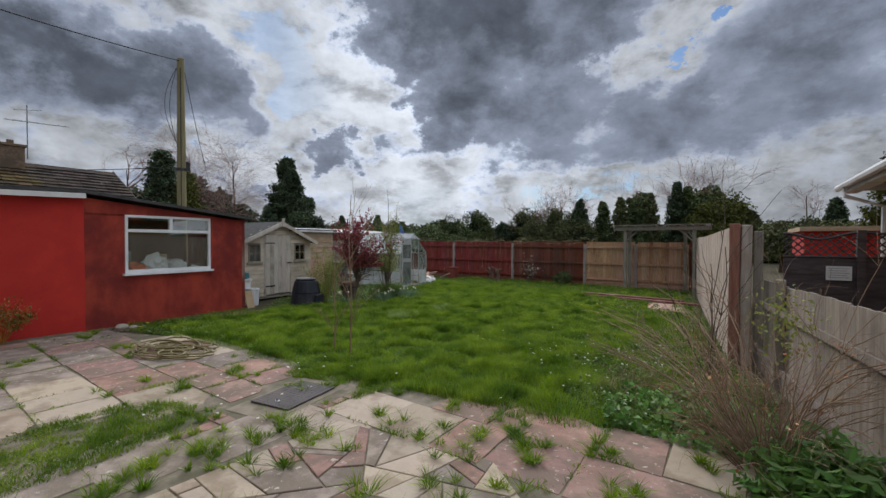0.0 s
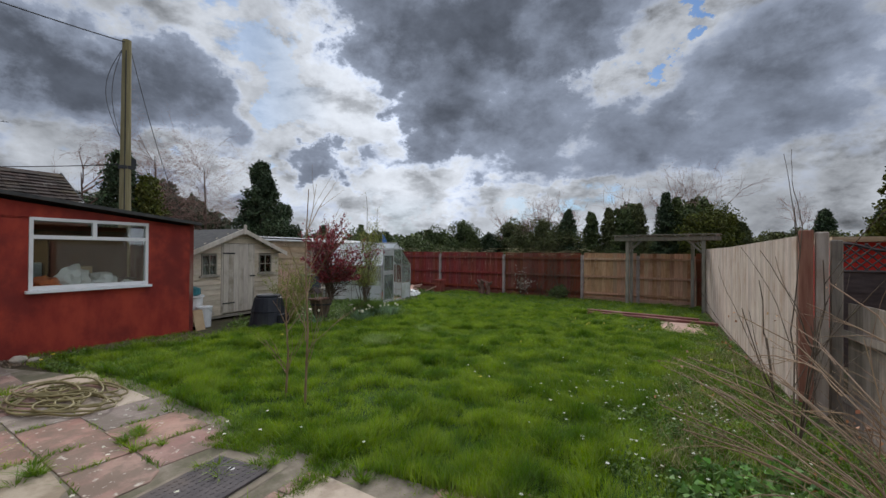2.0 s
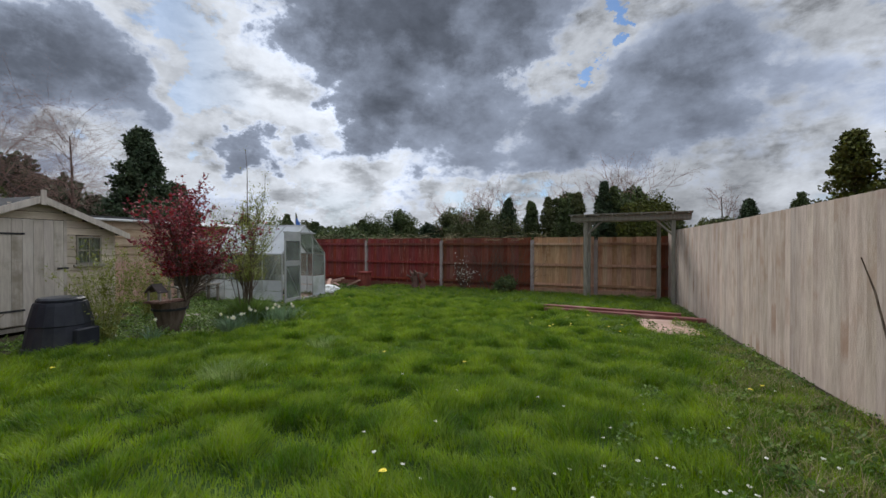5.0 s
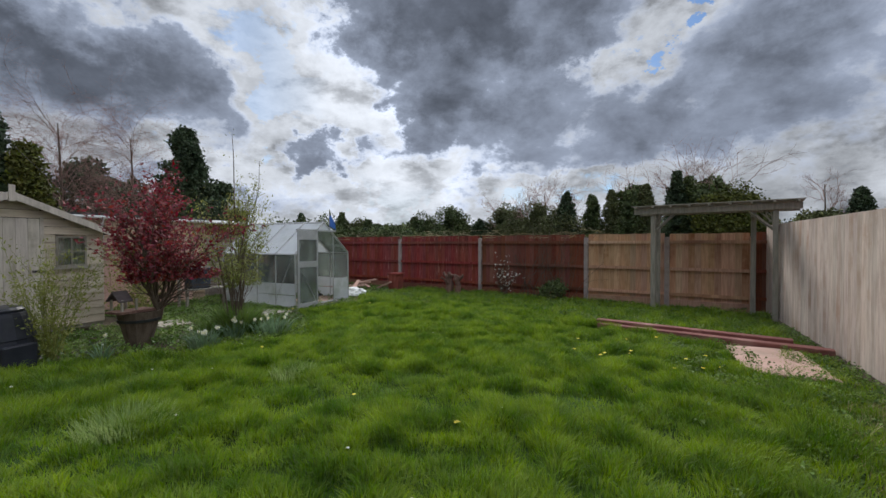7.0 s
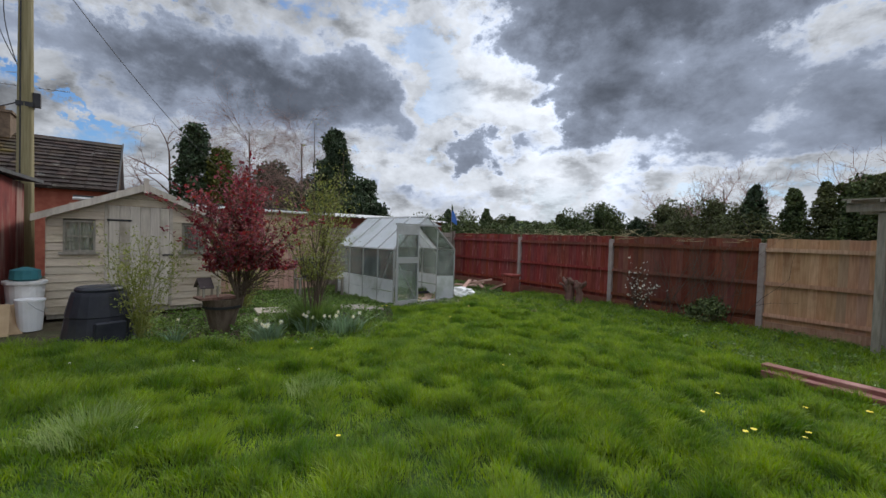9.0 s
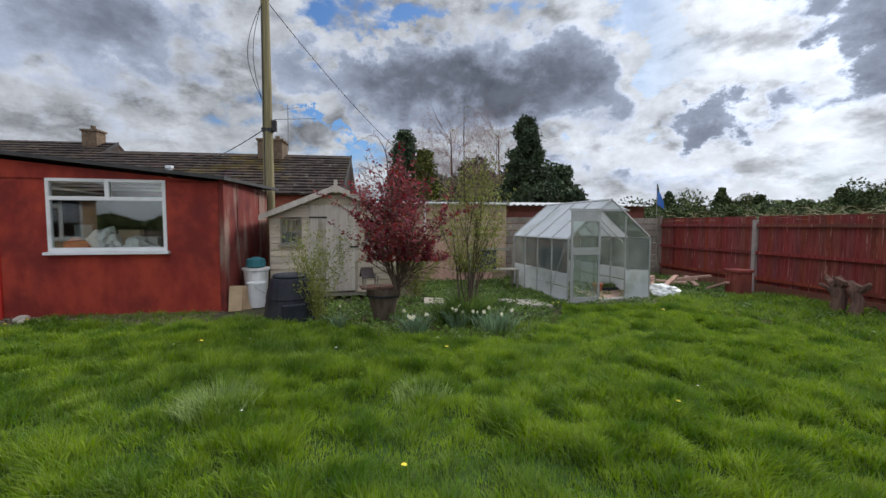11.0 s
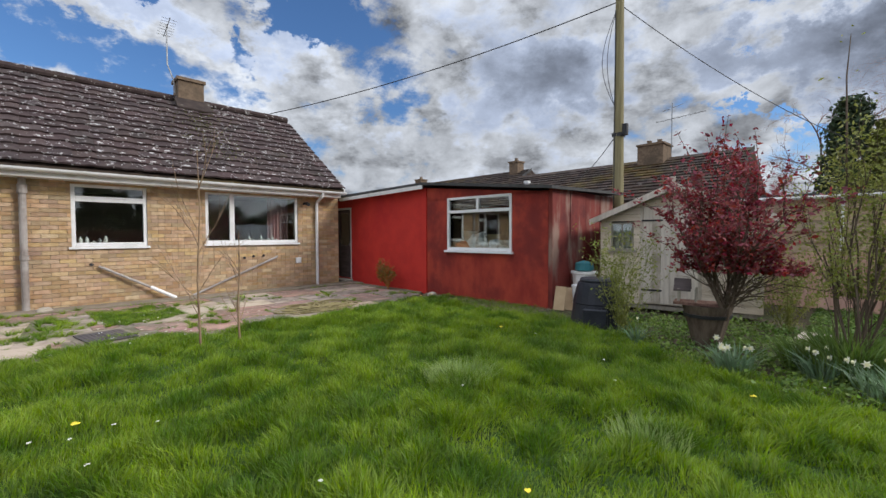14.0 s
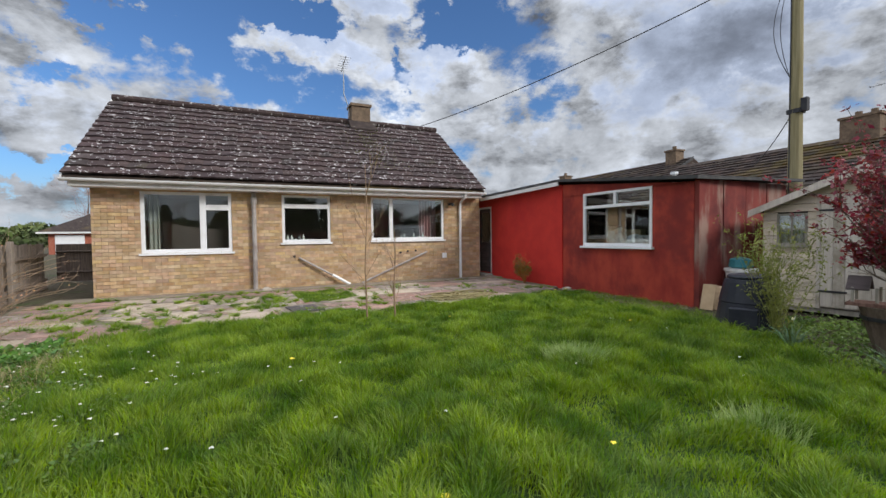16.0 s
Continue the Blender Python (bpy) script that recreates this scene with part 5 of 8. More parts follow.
# ---- pole and cables ----
def build_pole():
    x, y = -12.7, 5.92
    top = 6.62
    pole = thing("telegraph_pole", "tall greenish brown timber telegraph pole with cables and a black junction", "telegraph pole", x, y, -0.05)
    part("pole", tube(bmesh.new(), [(0, 0, 0), (0.0, 0.0, 3.0), (0, 0, top + 0.05)], [0.135, 0.115, 0.09], 14), M_POLE, pole, "tapered timber pole")
    part("bracket", boxed((-0.11, 0.11, -0.11, 0.11, 3.58, 3.66), (-0.05, 0.05, 0.1, 0.2, 3.6, 3.85)), M_CABLE, pole, "black band and junction")
    bm = tube(bmesh.new(), [(0.11, -0.06, 0.1), (0.105, -0.05, 3.0), (0.10, -0.05, 6.4)], 0.012, 5)
    part("pole_cable", bm, M_CABLE, pole)
    for s in (1.0, 0.6):
        pts = [(0.0, -0.10 - 0.30 * s * math.sin(math.pi * t), 6.35 - 2.1 * t + 0.05 * s) for t in np.linspace(0, 1, 14)]
        part("cable_loop", tube(bmesh.new(), pts, 0.007, 4), M_CABLE, pole, "loose black cable loop")
    base = Vector((x, y, -0.05))

    def cable(a, b, sag, label, r=0.011):
        a, b = Vector(a), Vector(b)
        pts = [a.lerp(b, t) - Vector((0, 0, sag * 4 * t * (1 - t))) for t in np.linspace(0, 1, 25)]
        ob = finish("cable", tube(bmesh.new(), pts, r, 5), M_CABLE)
        tagged(ob, label, "cable")

    cable(base + Vector((0.05, -0.05, top - 0.02)), (-8.40, RIDGE_Y, RIDGE_Z + 0.12), 0.22, "black cable running from the pole to the house roof", 0.013)
    cable(base + Vector((0, 0, 3.7)), (-19.5, 1.5, 3.7), 0.1, "thin black cable running to the neighbouring roof")
    cable(base + Vector((0, 0.08, top - 0.15)), (-21.6, 11.3, 3.2), 0.5, "thin black cable running away past the trees", 0.009)


build_pole()


# ---- neighbouring houses ----
def gable_house(name, label, x_ridge, y0, y1, ridge, eave, half, cx, chimneys, wall_mat):
    h = thing(name, label, "house")
    part("wall", boxed((x_ridge - half + 0.3, x_ridge + half - 0.3, y0 + 0.2, y1 - 0.2, -0.2, eave)), wall_mat, h, "brick walls")
    part("roof", prism([(x_ridge - half, eave), (x_ridge + half, eave), (x_ridge, ridge)], y0, y1, "y"), M_OLDTILE, h, "dark tiled roof")
    slope = math.atan2(ridge - eave, half)
    length = math.hypot(ridge - eave, half)
    bm = bmesh.new()
    rows, cols = int(length / 0.30), int((y1 - y0) / 0.34)
    tile_rng = random.Random(4)
    m = Matrix.Translation((x_ridge + half, 0, eave)) @ Matrix.Rotation(math.pi + slope, 4, "Y")
    m = Matrix.Translation((x_ridge + half, 0, eave)) @ Matrix.Rotation(slope, 4, "Y")
    for r in range(rows):
        for c in range(cols):
            yy = y0 + c * (y1 - y0) / cols
            u0, u1, w1 = -(r + 1) * 0.30 - 0.02, -r * 0.30, yy + (y1 - y0) / cols - 0.014
            tall = 0.075 + tile_rng.uniform(-0.012, 0.012)
            v = [bm.verts.new(m @ Vector(q)) for q in ((u0, yy, 0.035), (u1, yy, tall), (u1, w1, tall), (u0, w1, 0.035), (u1, yy, 0.0), (u1, w1, 0.0))]
            bm.faces.new(v[:4]), bm.faces.new((v[1], v[4], v[5], v[2]))
    tiles = part("tiles", bm, M_OLDTILE, h, "rows of dark tiles")
    tagged(tiles, kind="stuff")
    part("verge", prism([(x_ridge + half + 0.02, eave - 0.12), (x_ridge, ridge - 0.10), (x_ridge, ridge + 0.05), (x_ridge + half + 0.02, eave + 0.03)], y1, y1 + 0.04, "y"), M_FELT, h, "dark verge board")
    for cy, cw, ctop in chimneys:
        part("chimney", boxed((cx - cw / 2, cx + cw / 2, cy - cw / 2, cy + cw / 2, ridge - 0.4, ctop), (cx - cw / 2 - 0.05, cx + cw / 2 + 0.05, cy - cw / 2 - 0.05, cy + cw / 2 + 0.05, ctop, ctop + 0.08)), M_STACK, h, "brown brick chimney")
        for d in (-0.2, 0.2) if cw > 0.9 else (0,):
            part("chimney_pot", tube(bmesh.new(), [(cx, cy + d, ctop + 0.08), (cx, cy + d, ctop + 0.28)], 0.10, 8), M_STACK, h, "chimney pot")
    return h


near_home = gable_house("neighbouring_house", "neighbouring bungalow with a long dark mossy tiled roof", -21.9, -3.2, 7.0, 4.50, 2.45, 4.0, -21.6, [(3.7, 1.0, 4.95)], M_REDBRICK)
bm = tube(bmesh.new(), [(-21.6, 4.35, 4.6), (-21.6, 4.35, 6.6)], 0.02, 5)
tube(bm, [(-21.6, 3.75, 5.95), (-21.6, 5.55, 6.05)], 0.014, 4)
for i in range(9):
    tube(bm, [(-21.75, 3.8 + i * 0.2, 5.96 + i * 0.011), (-21.45, 3.8 + i * 0.2, 5.96 + i * 0.011)], 0.008, 4)
tube(bm, [(-21.6, 4.0, 6.35), (-21.6, 4.75, 6.5)], 0.012, 4)
part("aerial", bm, M_STEEL, near_home, "television aerial with two arms")
gable_house("neighbouring_house", "farther bungalow with a grey tiled roof and two small chimneys", -23.5, -16.5, -3.6, 5.1, 2.6, 4.5, -23.2, [(-4.4, 0.6, 5.5), (-12.8, 0.6, 5.3)], M_REDBRICK)


def build_right_neighbour():
    h = thing("neighbouring_bungalow", "corner of the neighbouring buff brick bungalow with white gutter and soffit", "house")
    part("wall", boxed((2.02, 9.0, 6.7, 11.0, 0, 2.52)), M_BRICKS, h, "buff brick wall")
    part("roof", prism([(1.55, 2.68), (8.2, 5.3), (15, 2.68)], 6.3, 11.4, "y"), M_OLDTILE, h, "dark tiled roof")
    part("fascia", boxed((1.52, 1.72, 6.3, 11.42, 2.52, 2.66), (1.72, 9.0, 11.40, 11.44, 2.56, 2.68)), M_WHITE, h, "white fascia and soffit")
    part("gutter", tube(bmesh.new(), [(1.46, 6.3, 2.62), (1.46, 11.42, 2.62)], 0.06, 8), M_UPVC, h, "white gutter")
    part("downpipe", tube(bmesh.new(), [(1.46, 10.8, 2.58), (1.46, 10.8, 2.43), (1.96, 10.85, 2.23), (1.96, 10.85, 0)], 0.035, 6), M_UPVC, h, "white downpipe")
    f = thing("lattice_fence", "dark brown fence of overlapping boards with a curved lattice top", "fence", 0.55, 9.55, 0, 3)
    for i, x0 in enumerate((0.0, 0.97)):
        x1 = (0.87, 1.34)[i]
        for j in range(9):
            z = 0.08 + j * 0.145
            part("board", boxed((x0, x1, -0.01 * (j % 2), 0.012, z, z + 0.15)), M_DARKWOOD, f)
        part("post", boxed((x1, x1 + 0.1, -0.05, 0.05, 0, 1.80)), M_DARKWOOD, f, "dark post")
        bm = bmesh.new()
        n = int((x1 - x0) / 0.11)
        for k in range(-4, n + 1):
            for s in (0, 1):
                pa, pb = (x0 + k * 0.11, x0 + k * 0.11 + 0.36)
                a, b = max(pa, x0), min(pb, x1)
                if b - a > 0.03:
                    za, zb = (a - pa, b - pa) if s == 0 else (0.36 - (a - pa), 0.36 - (b - pa))
                    tube(bm, [(a, 0, 1.40 + za), (b, 0, 1.40 + zb)], 0.011, 4)
        tube(bm, [(x0 + (x1 - x0) * t, 0, 1.76 - 0.10 * (1 - math.cos(math.tau * t)) / 2 * (1 if i == 0 else 0.2)) for t in np.linspace(0, 1, 13)], 0.022, 4)
        tube(bm, [(x0 + (x1 - x0) * t, 0, 1.38) for t in (0, 1)], 0.022, 4)
        part("lattice", bm, M_DARKWOOD, f, "diamond lattice with a curved top rail")
    part("notice", boxed((0.52, 0.82, -0.035, -0.02, 1.02, 1.24)), M_UPVC, f, "small white notice board")
    bm = bmesh.new()
    for r in range(5):
        box(bm, 0.55, 0.79 - 0.03 * (r % 2), -0.038, -0.036, 1.06 + r * 0.035, 1.068 + r * 0.035)
    part("notice_lines", bm, M_STEEL, f, "faint lines of print")
    r = thing("neighbouring_red_shed", "low red shed with a felt roof behind the lattice fence", "shed")
    part("wall", boxed((1.2, 4.6, 13.5, 16, 0, 1.86)), M_RED, r, "red boarded wall")
    part("roof", boxed((1.1, 4.7, 13.3, 16.1, 1.87, 1.97)), M_TANWALL, r, "flat roof with a pale edge")


build_right_neighbour()
g = thing("far_garage", "red brick garage with a tiled roof and a white door", "garage")
part("wall", boxed((2.5, 14.0, -47.0, -38.0, -0.2, 2.0)), M_REDBRICK, g, "red brick wall")
bm = bmesh.new()
v = [bm.verts.new(p) for p in ((2.0, -37.6, 2.0), (14.7, -37.6, 2.0), (14.7, -47.4, 2.0), (2.0, -47.4, 2.0), (6.4, -42.5, 4.7), (10.3, -42.5, 4.7))]
for q in ((0, 1, 5, 4), (1, 2, 5), (2, 3, 4, 5), (3, 0, 4), (0, 3, 2, 1)):
    bm.faces.new([v[j] for j in q])
part("roof", bm, M_OLDTILE, g, "hipped dark tiled roof")
part("fascia", boxed((2.0, 14.7, -37.62, -37.55, 1.86, 2.02)), M_WHITE, g, "white fascia")
part("garage_door", boxed((11.4, 13.5, -38.0, -37.9, -0.1, 1.72)), M_UPVC, g, "white garage door")
fence("side_fence", "dark brown fence closing the side passage", (0.02, -5.0), (2.25, -5.0), 1.12, M_SIDEBOARD, 0.15, rails=(0.3, 0.9), face=1)


# ---- plants ----
def plant(name, label, category, x, y, rz=0, z=None, group=""):
    return thing(name, label, category, x, y, float(level(x, y)) if z is None else z, rz, group)


def branchy(rng, base, way, length, r, depth, paths, spread=0.55, droop=0.0, kids=3, steps=5, wander=0.12):
    """A branch and, from it, its side branches."""
    pts, p, d = [base], base.copy(), way / np.linalg.norm(way)
    for i in range(steps):
        d = d + rng.normal(size=3) * wander + np.array([0, 0, -droop * (i / steps)])
        d /= np.linalg.norm(d)
        p = p + d * length / steps
        pts.append(p)
    paths.append((np.array(pts), r, r * 0.45))
    if depth:
        for _ in range(kids):
            i = rng.integers(1, steps + 1)
            side = rng.normal(size=3)
            side -= d * side.dot(d)
            side /= np.linalg.norm(side)
            nd = d * (1 - spread) + side * spread + np.array([0, 0, 0.12])
            branchy(rng, pts[i], nd, length * rng.uniform(0.45, 0.7), r * 0.5, depth - 1, paths, spread, droop, kids, max(3, steps - 1), wander)
    return paths


def sized(paths, height, reach):
    """Branches drawn to a height and a reach, the stray ends drawn in."""
    pts = np.concatenate([p for p, _, _ in paths])
    kz = height / np.percentile(pts[:, 2], 99.5)
    kr = reach / np.percentile(np.hypot(pts[:, 0], pts[:, 1]), 96)
    return [(p * [kr, kr, kz], a, b) for p, a, b in paths]


def conifer(x, y, h, w, leaf_mat, label, seed, count=5000, leaf=0.16, trunk=0.12, low=0.06, power=0.8, name="conifer"):
    t = plant(name, label, "tree", x, y)
    rng = np.random.default_rng(seed)
    part("trunk", tube(bmesh.new(), [(0, 0, -0.1), (0.05, 0, h * 0.5), (0, 0, h * 0.93)], [trunk, trunk * 0.6, 0.02], 7), M_BARK, t, "tapered trunk")
    # limbs that carry the foliage in uneven tiers
    n_limb = 240
    z = low * h + (h * (0.97 - low)) * rng.uniform(0, 1, n_limb) ** 0.9
    rel = (z / h - low) / (1 - low)
    reach = w / 2 * (1 - rel) ** power * rng.uniform(0.66, 1.12, n_limb) + 0.10
    a = rng.uniform(0, math.tau, n_limb)
    limb = rng.integers(0, n_limb, count)
    s = rng.uniform(0, 1, count) ** 0.6
    rr = reach[limb] * s
    spread = 0.06 + 0.08 * reach[limb] * (1.1 - s * 0.6)
    at = np.stack([np.cos(a[limb]) * rr, np.sin(a[limb]) * rr, z[limb] + 0.18 * rr], 1) + rng.normal(size=(count, 3)) * spread[:, None]
    leaves("crown", at, leaf, leaf_mat, t, rng, label="uneven dark foliage in tiers")
    stems("limb", [(np.array([[0, 0, z[i]], [math.cos(a[i]) * reach[i] * 0.8, math.sin(a[i]) * reach[i] * 0.8, z[i] + 0.1]]), 0.03, 0.008) for i in range(0, n_limb, 8)], M_BARK, t, label="limbs")
    return t


def clumpy_tree(x, y, h, w, leaf_mat, label, seed, count=3000, leaf=0.28, low=0.1, name="tree", trunk=0.15, twigs=0, twig_h=0.0, clumps=26):
    t = plant(name, label, "tree", x, y)
    rng = np.random.default_rng(seed)
    part("trunk", tube(bmesh.new(), [(0, 0, -0.1), (0.1, 0.05, h * 0.4), (0, 0, h * 0.8)], [trunk, trunk * 0.7, 0.03], 7), M_BARK, t, "tapered trunk")
    c = rng.normal(size=(clumps, 3))
    c /= np.linalg.norm(c, axis=1)[:, None]
    c *= rng.uniform(0.35, 1.0, clumps)[:, None] ** 0.5
    c = c * [w / 2 * 0.8, w / 2 * 0.8, h * (1 - low) / 2 * 0.85] + [0, 0, h * (1 + low) / 2]
    size = rng.uniform(0.10, 0.22, clumps) * w
    k = rng.integers(0, clumps, count)
    off = rng.normal(size=(count, 3))
    off /= np.linalg.norm(off, axis=1)[:, None]
    at = c[k] + off * (size[k] * rng.uniform(0.5, 1.15, count))[:, None]
    at[:, 2] = np.clip(at[:, 2], 0.05, None)
    leaves("crown", at, leaf, leaf_mat, t, rng, label="uneven leafy crown with gaps")
    if twigs:
        paths = []
        for _ in range(twigs):
            b = np.array([rng.normal() * w * 0.12, rng.normal() * w * 0.12, h * 0.6])
            branchy(rng, b, np.array([rng.normal() * 0.45, rng.normal() * 0.45, 1.0]), twig_h, 0.035, 2, paths, 0.5, 0, 4, 5, 0.14)
        stems("bare_twig", paths, M_BIRCH, t, label="bare twigs standing above the crown")
    return t


def bare_tree(x, y, h, label, seed, droop=0.1, limbs=14, mat_=None, name="bare_tree", spread=0.5, r=0.12, fine=0.035):
    t = plant(name, label, "tree", x, y)
    rng = np.random.default_rng(seed)
    part("trunk", tube(bmesh.new(), [(0, 0, -0.1), (0.15, 0.1, h * 0.45), (0.05, 0, h * 0.9)], [r, r * 0.6, 0.02], 7), M_BARK, t, "slender trunk")
    paths = []
    for i in range(limbs):
        z = h * rng.uniform(0.25, 0.85)
        a = rng.uniform(0, math.tau)
        branchy(rng, np.array([0.1, 0.05, z]), np.array([math.cos(a) * 0.8, math.sin(a) * 0.8, 0.9]), h * 0.33, fine, 3, paths, spread, droop, 5 if fine < 0.03 else 4, 5, 0.13)
    stems("twig", paths, mat_ or M_BIRCH, t, label="fine bare branches and twigs")
    return t


def strap_clump(name, label, x, y, n, h, spread, material, seed, width=0.018, category="plant", flowers=0, petal=None):
    t = plant(name, label, category, x, y)
    rng = np.random.default_rng(seed)
    a, r = rng.uniform(0, math.tau, n), spread * rng.uniform(0, 1, n) ** 0.7
    at = np.stack([np.cos(a) * r, np.sin(a) * r, np.zeros(n)], 1)
    lean = np.stack([np.cos(a), np.sin(a), np.zeros(n)], 1) * rng.uniform(0.1, 1.0, n)[:, None] * (1.15 if flowers else 0.8) + rng.normal(size=(n, 3)) * [[0.15, 0.15, 0]]
    blades("leaves", at, h * rng.uniform(0.6, 1.15, n), width, lean, material, t, rng, "narrow strap leaves")
    for i in range(flowers):
        fa, fr = rng.uniform(0, math.tau), spread * rng.uniform(0.2, 1.3)
        p = np.array([math.cos(fa) * fr, math.sin(fa) * fr, 0])
        q = p * 1.15 + [0, 0, h * rng.uniform(0.85, 1.2)]
        f = stems("flower_stem", [(np.array([p * 0.7, (p + q) / 2, q]), 0.004, 0.003)], M_LEAF_GREY, t, label="flower stem")
        bm = bmesh.new()
        face = Vector((rng.normal() + 1.0, rng.normal() - 0.3, 0.2)).normalized()
        m = Matrix.Translation(q) @ face.to_track_quat("Z", "Y").to_matrix().to_4x4()
        c = bm.verts.new((0, 0, 0.004))
        ring = [bm.verts.new((math.cos(math.tau * j / 12) * (0.038 if j % 2 == 0 else 0.018), math.sin(math.tau * j / 12) * (0.038 if j % 2 == 0 else 0.018), 0.0)) for j in range(12)]
        for j in range(12):
            bm.faces.new((c, ring[j], ring[(j + 1) % 12]))
        bm.transform(m)
        fl = part("flower", bm, petal or M_PETAL, t, "pale star shaped flower")
        bm = lathe([(0.010, 0.004), (0.016, 0.022), (0.013, 0.022)], 8)
        bm.transform(m)
        part("trumpet", bm, M_CREAM, fl, "pale cream trumpet")
    return t


# the far hedgerow and trees
rng_h = random.Random(11)
for i in range(40):
    x = -46 + i * 1.52 + rng_h.uniform(-0.6, 0.6)
    y = 45 + rng_h.uniform(-2.5, 2.5) - max(0, -x - 25) * 0.3
    h = 5.2 + 1.3 * math.sin(i * 1.9) * 0.5 + rng_h.uniform(-0.5, 0.9) - (1.0 if x < -22 else 0) - (1.7 if x > -0.5 else 0)
    if x < -30:
        h -= 0.8
    golden = i in (29, 30)
    leaf = M_LEAF_GOLD if golden else (M_LEAF_HEDGE, M_LEAF_OLIVE, M_LEAF_DARK)[(i * 5) % 7 % 3]
    if i % 3 == 1 or i in (23, 24, 26, 27):
        conifer(x, y, h + 0.8, 3.4, leaf, "green conifer in the far hedgerow", 100 + i, 11000, 0.13, name="hedge_conifer", power=0.85, low=0.0)
    elif i in (18, 20, 21):
        bare_tree(x, y + 1.5, h + 0.6, "bare olive tinged tree in the far hedgerow", 100 + i, 0.0, 16)
        clumpy_tree(x, y, h - 0.9, 4.4, M_LEAF_OLIVE, "olive green bush just coming into leaf in the far hedgerow", 100 + i, 11000, 0.11, 0.0, name="hedge_bush", clumps=60)
    else:
        clumpy_tree(x, y, h, 4.2, leaf, "dense green bush in the far hedgerow", 100 + i, 11000, 0.13, 0.0, name="hedge_bush", clumps=50)
clumpy_tree(-8.6, 48.5, 7.6, 3.0, M_LEAF_HEDGE, "ivy clad tree with a bare top behind the fence", 201, 3000, 0.28, 0.25, twigs=7, twig_h=3.0)
clumpy_tree(-2.6, 48.5, 7.6, 5.2, M_LEAF_HEDGE, "broad ivy clad tree with bare upper branches", 202, 4500, 0.28, 0.1, twigs=12, twig_h=4.0)
bare_tree(-4.6, 50, 8.6, "bare tree in the far hedgerow", 203, 0.0, 9)
bare_tree(4.5, 46, 6.2, "bare wind bent tree in the far hedgerow", 204, 0.0, 5)
bare_tree(-22, 47, 5.4, "bare shrubby tree in the far hedgerow", 205, 0.0, 9)
conifer(5.0, 24.0, 5.6, 3.0, M_LEAF_GOLD, "olive green conifer beyond the tall fence", 210, 14000, 0.10)
conifer(7.0, 23.0, 7.9, 4.8, M_LEAF_GOLD, "large olive green conifer beyond the tall fence", 211, 22000, 0.10)
for i in range(7):
    clumpy_tree(2.0 + i * 2.1, 33 + rng_h.uniform(-2, 2), 2.5 + rng_h.uniform(-0.5, 0.5), 3.2, M_LEAF_OLIVE, "olive green bush beyond the neighbouring garden", 220 + i, 7000, 0.11, 0.0, name="hedge_bush")
# beyond the shed and greenhouse
conifer(-21.3, 15.0, 6.5, 3.6, M_LEAF_DARK, "tall dark evergreen beyond the boundary", 230, 34000, 0.085, 0.16, 0.02, 0.72)
clumpy_tree(-22.8, 17.2, 4.6, 3.4, M_LEAF_DARK, "dark spreading evergreen beside the tall one", 231, 12000, 0.12, 0.2)
conifer(-23.6, 9.5, 6.2, 2.3, M_LEAF_DARK, "narrow dark conifer beyond the boundary", 232, 11000, 0.10, 0.1, 0.0, 0.5)
conifer(-23.2, 10.5, 5.2, 1.9, M_LEAF_GOLD, "narrow golden green conifer beyond the boundary", 233, 8000, 0.10, 0.1, 0.0, 0.5)
bare_tree(-27.5, 12.4, 7.8, "bare weeping birch with fine pinkish twigs", 234, 0.34, 44, fine=0.013, spread=0.42)
bare_tree(-28.5, 15.6, 7.9, "bare weeping birch with fine pinkish twigs", 235, 0.34, 40, fine=0.013, spread=0.42)
bare_tree(-25.5, 8.6, 5.8, "small bare tree beyond the boundary", 236, 0.1, 8)
for i, (x, y, h) in enumerate(((-34, 15.5, 6.4), (-36, 18.5, 5.6), (-33, 21, 4.8), (-37, 13, 5.6))):
    clumpy_tree(x, y, h, 4.6, M_LEAF_DARK, "flat topped dark pine in the distance", 240 + i, 2600, 0.26, 0.35, clumps=12, name="pine")
for i in range(7):
    clumpy_tree(-30 + i * 0.8, 22 + i * 3.2, 2.6 + rng_h.uniform(0, 0.8), 4.6, M_LEAF_HEDGE, "low green bush beyond the boundary", 250 + i, 6000, 0.13, 0.0, name="hedge_bush")
bare_tree(15.0, -52, 8.0, "bare tree behind the garage", 260, 0.0, 12)
clumpy_tree(5.2, -4.5, 4.0, 2.2, M_LEAF_GOLD, "olive green shrub beyond the low fence", 261, 2600, 0.12, 0.1)


def distant_woods():
    rng = np.random.default_rng(9)
    n = 110000
    a = rng.uniform(0, math.tau, n)
    r = rng.uniform(95, 125, n)
    top = 3.4 + 1.8 * np.sin(a * 9) + 1.2 * np.sin(a * 23 + 1) + 0.7 * np.sin(a * 61)
    at = np.stack([np.cos(a) * r, np.sin(a) * r, np.clip(top, 1.4, 9) * rng.uniform(0, 1, n)], 1)
    ob = leaves("distant_woods", at, 0.65, M_LEAF_HEDGE, rng=rng)
    tagged(ob, "distant line of dark woods and hedges", "woods", kind="stuff")


distant_woods()


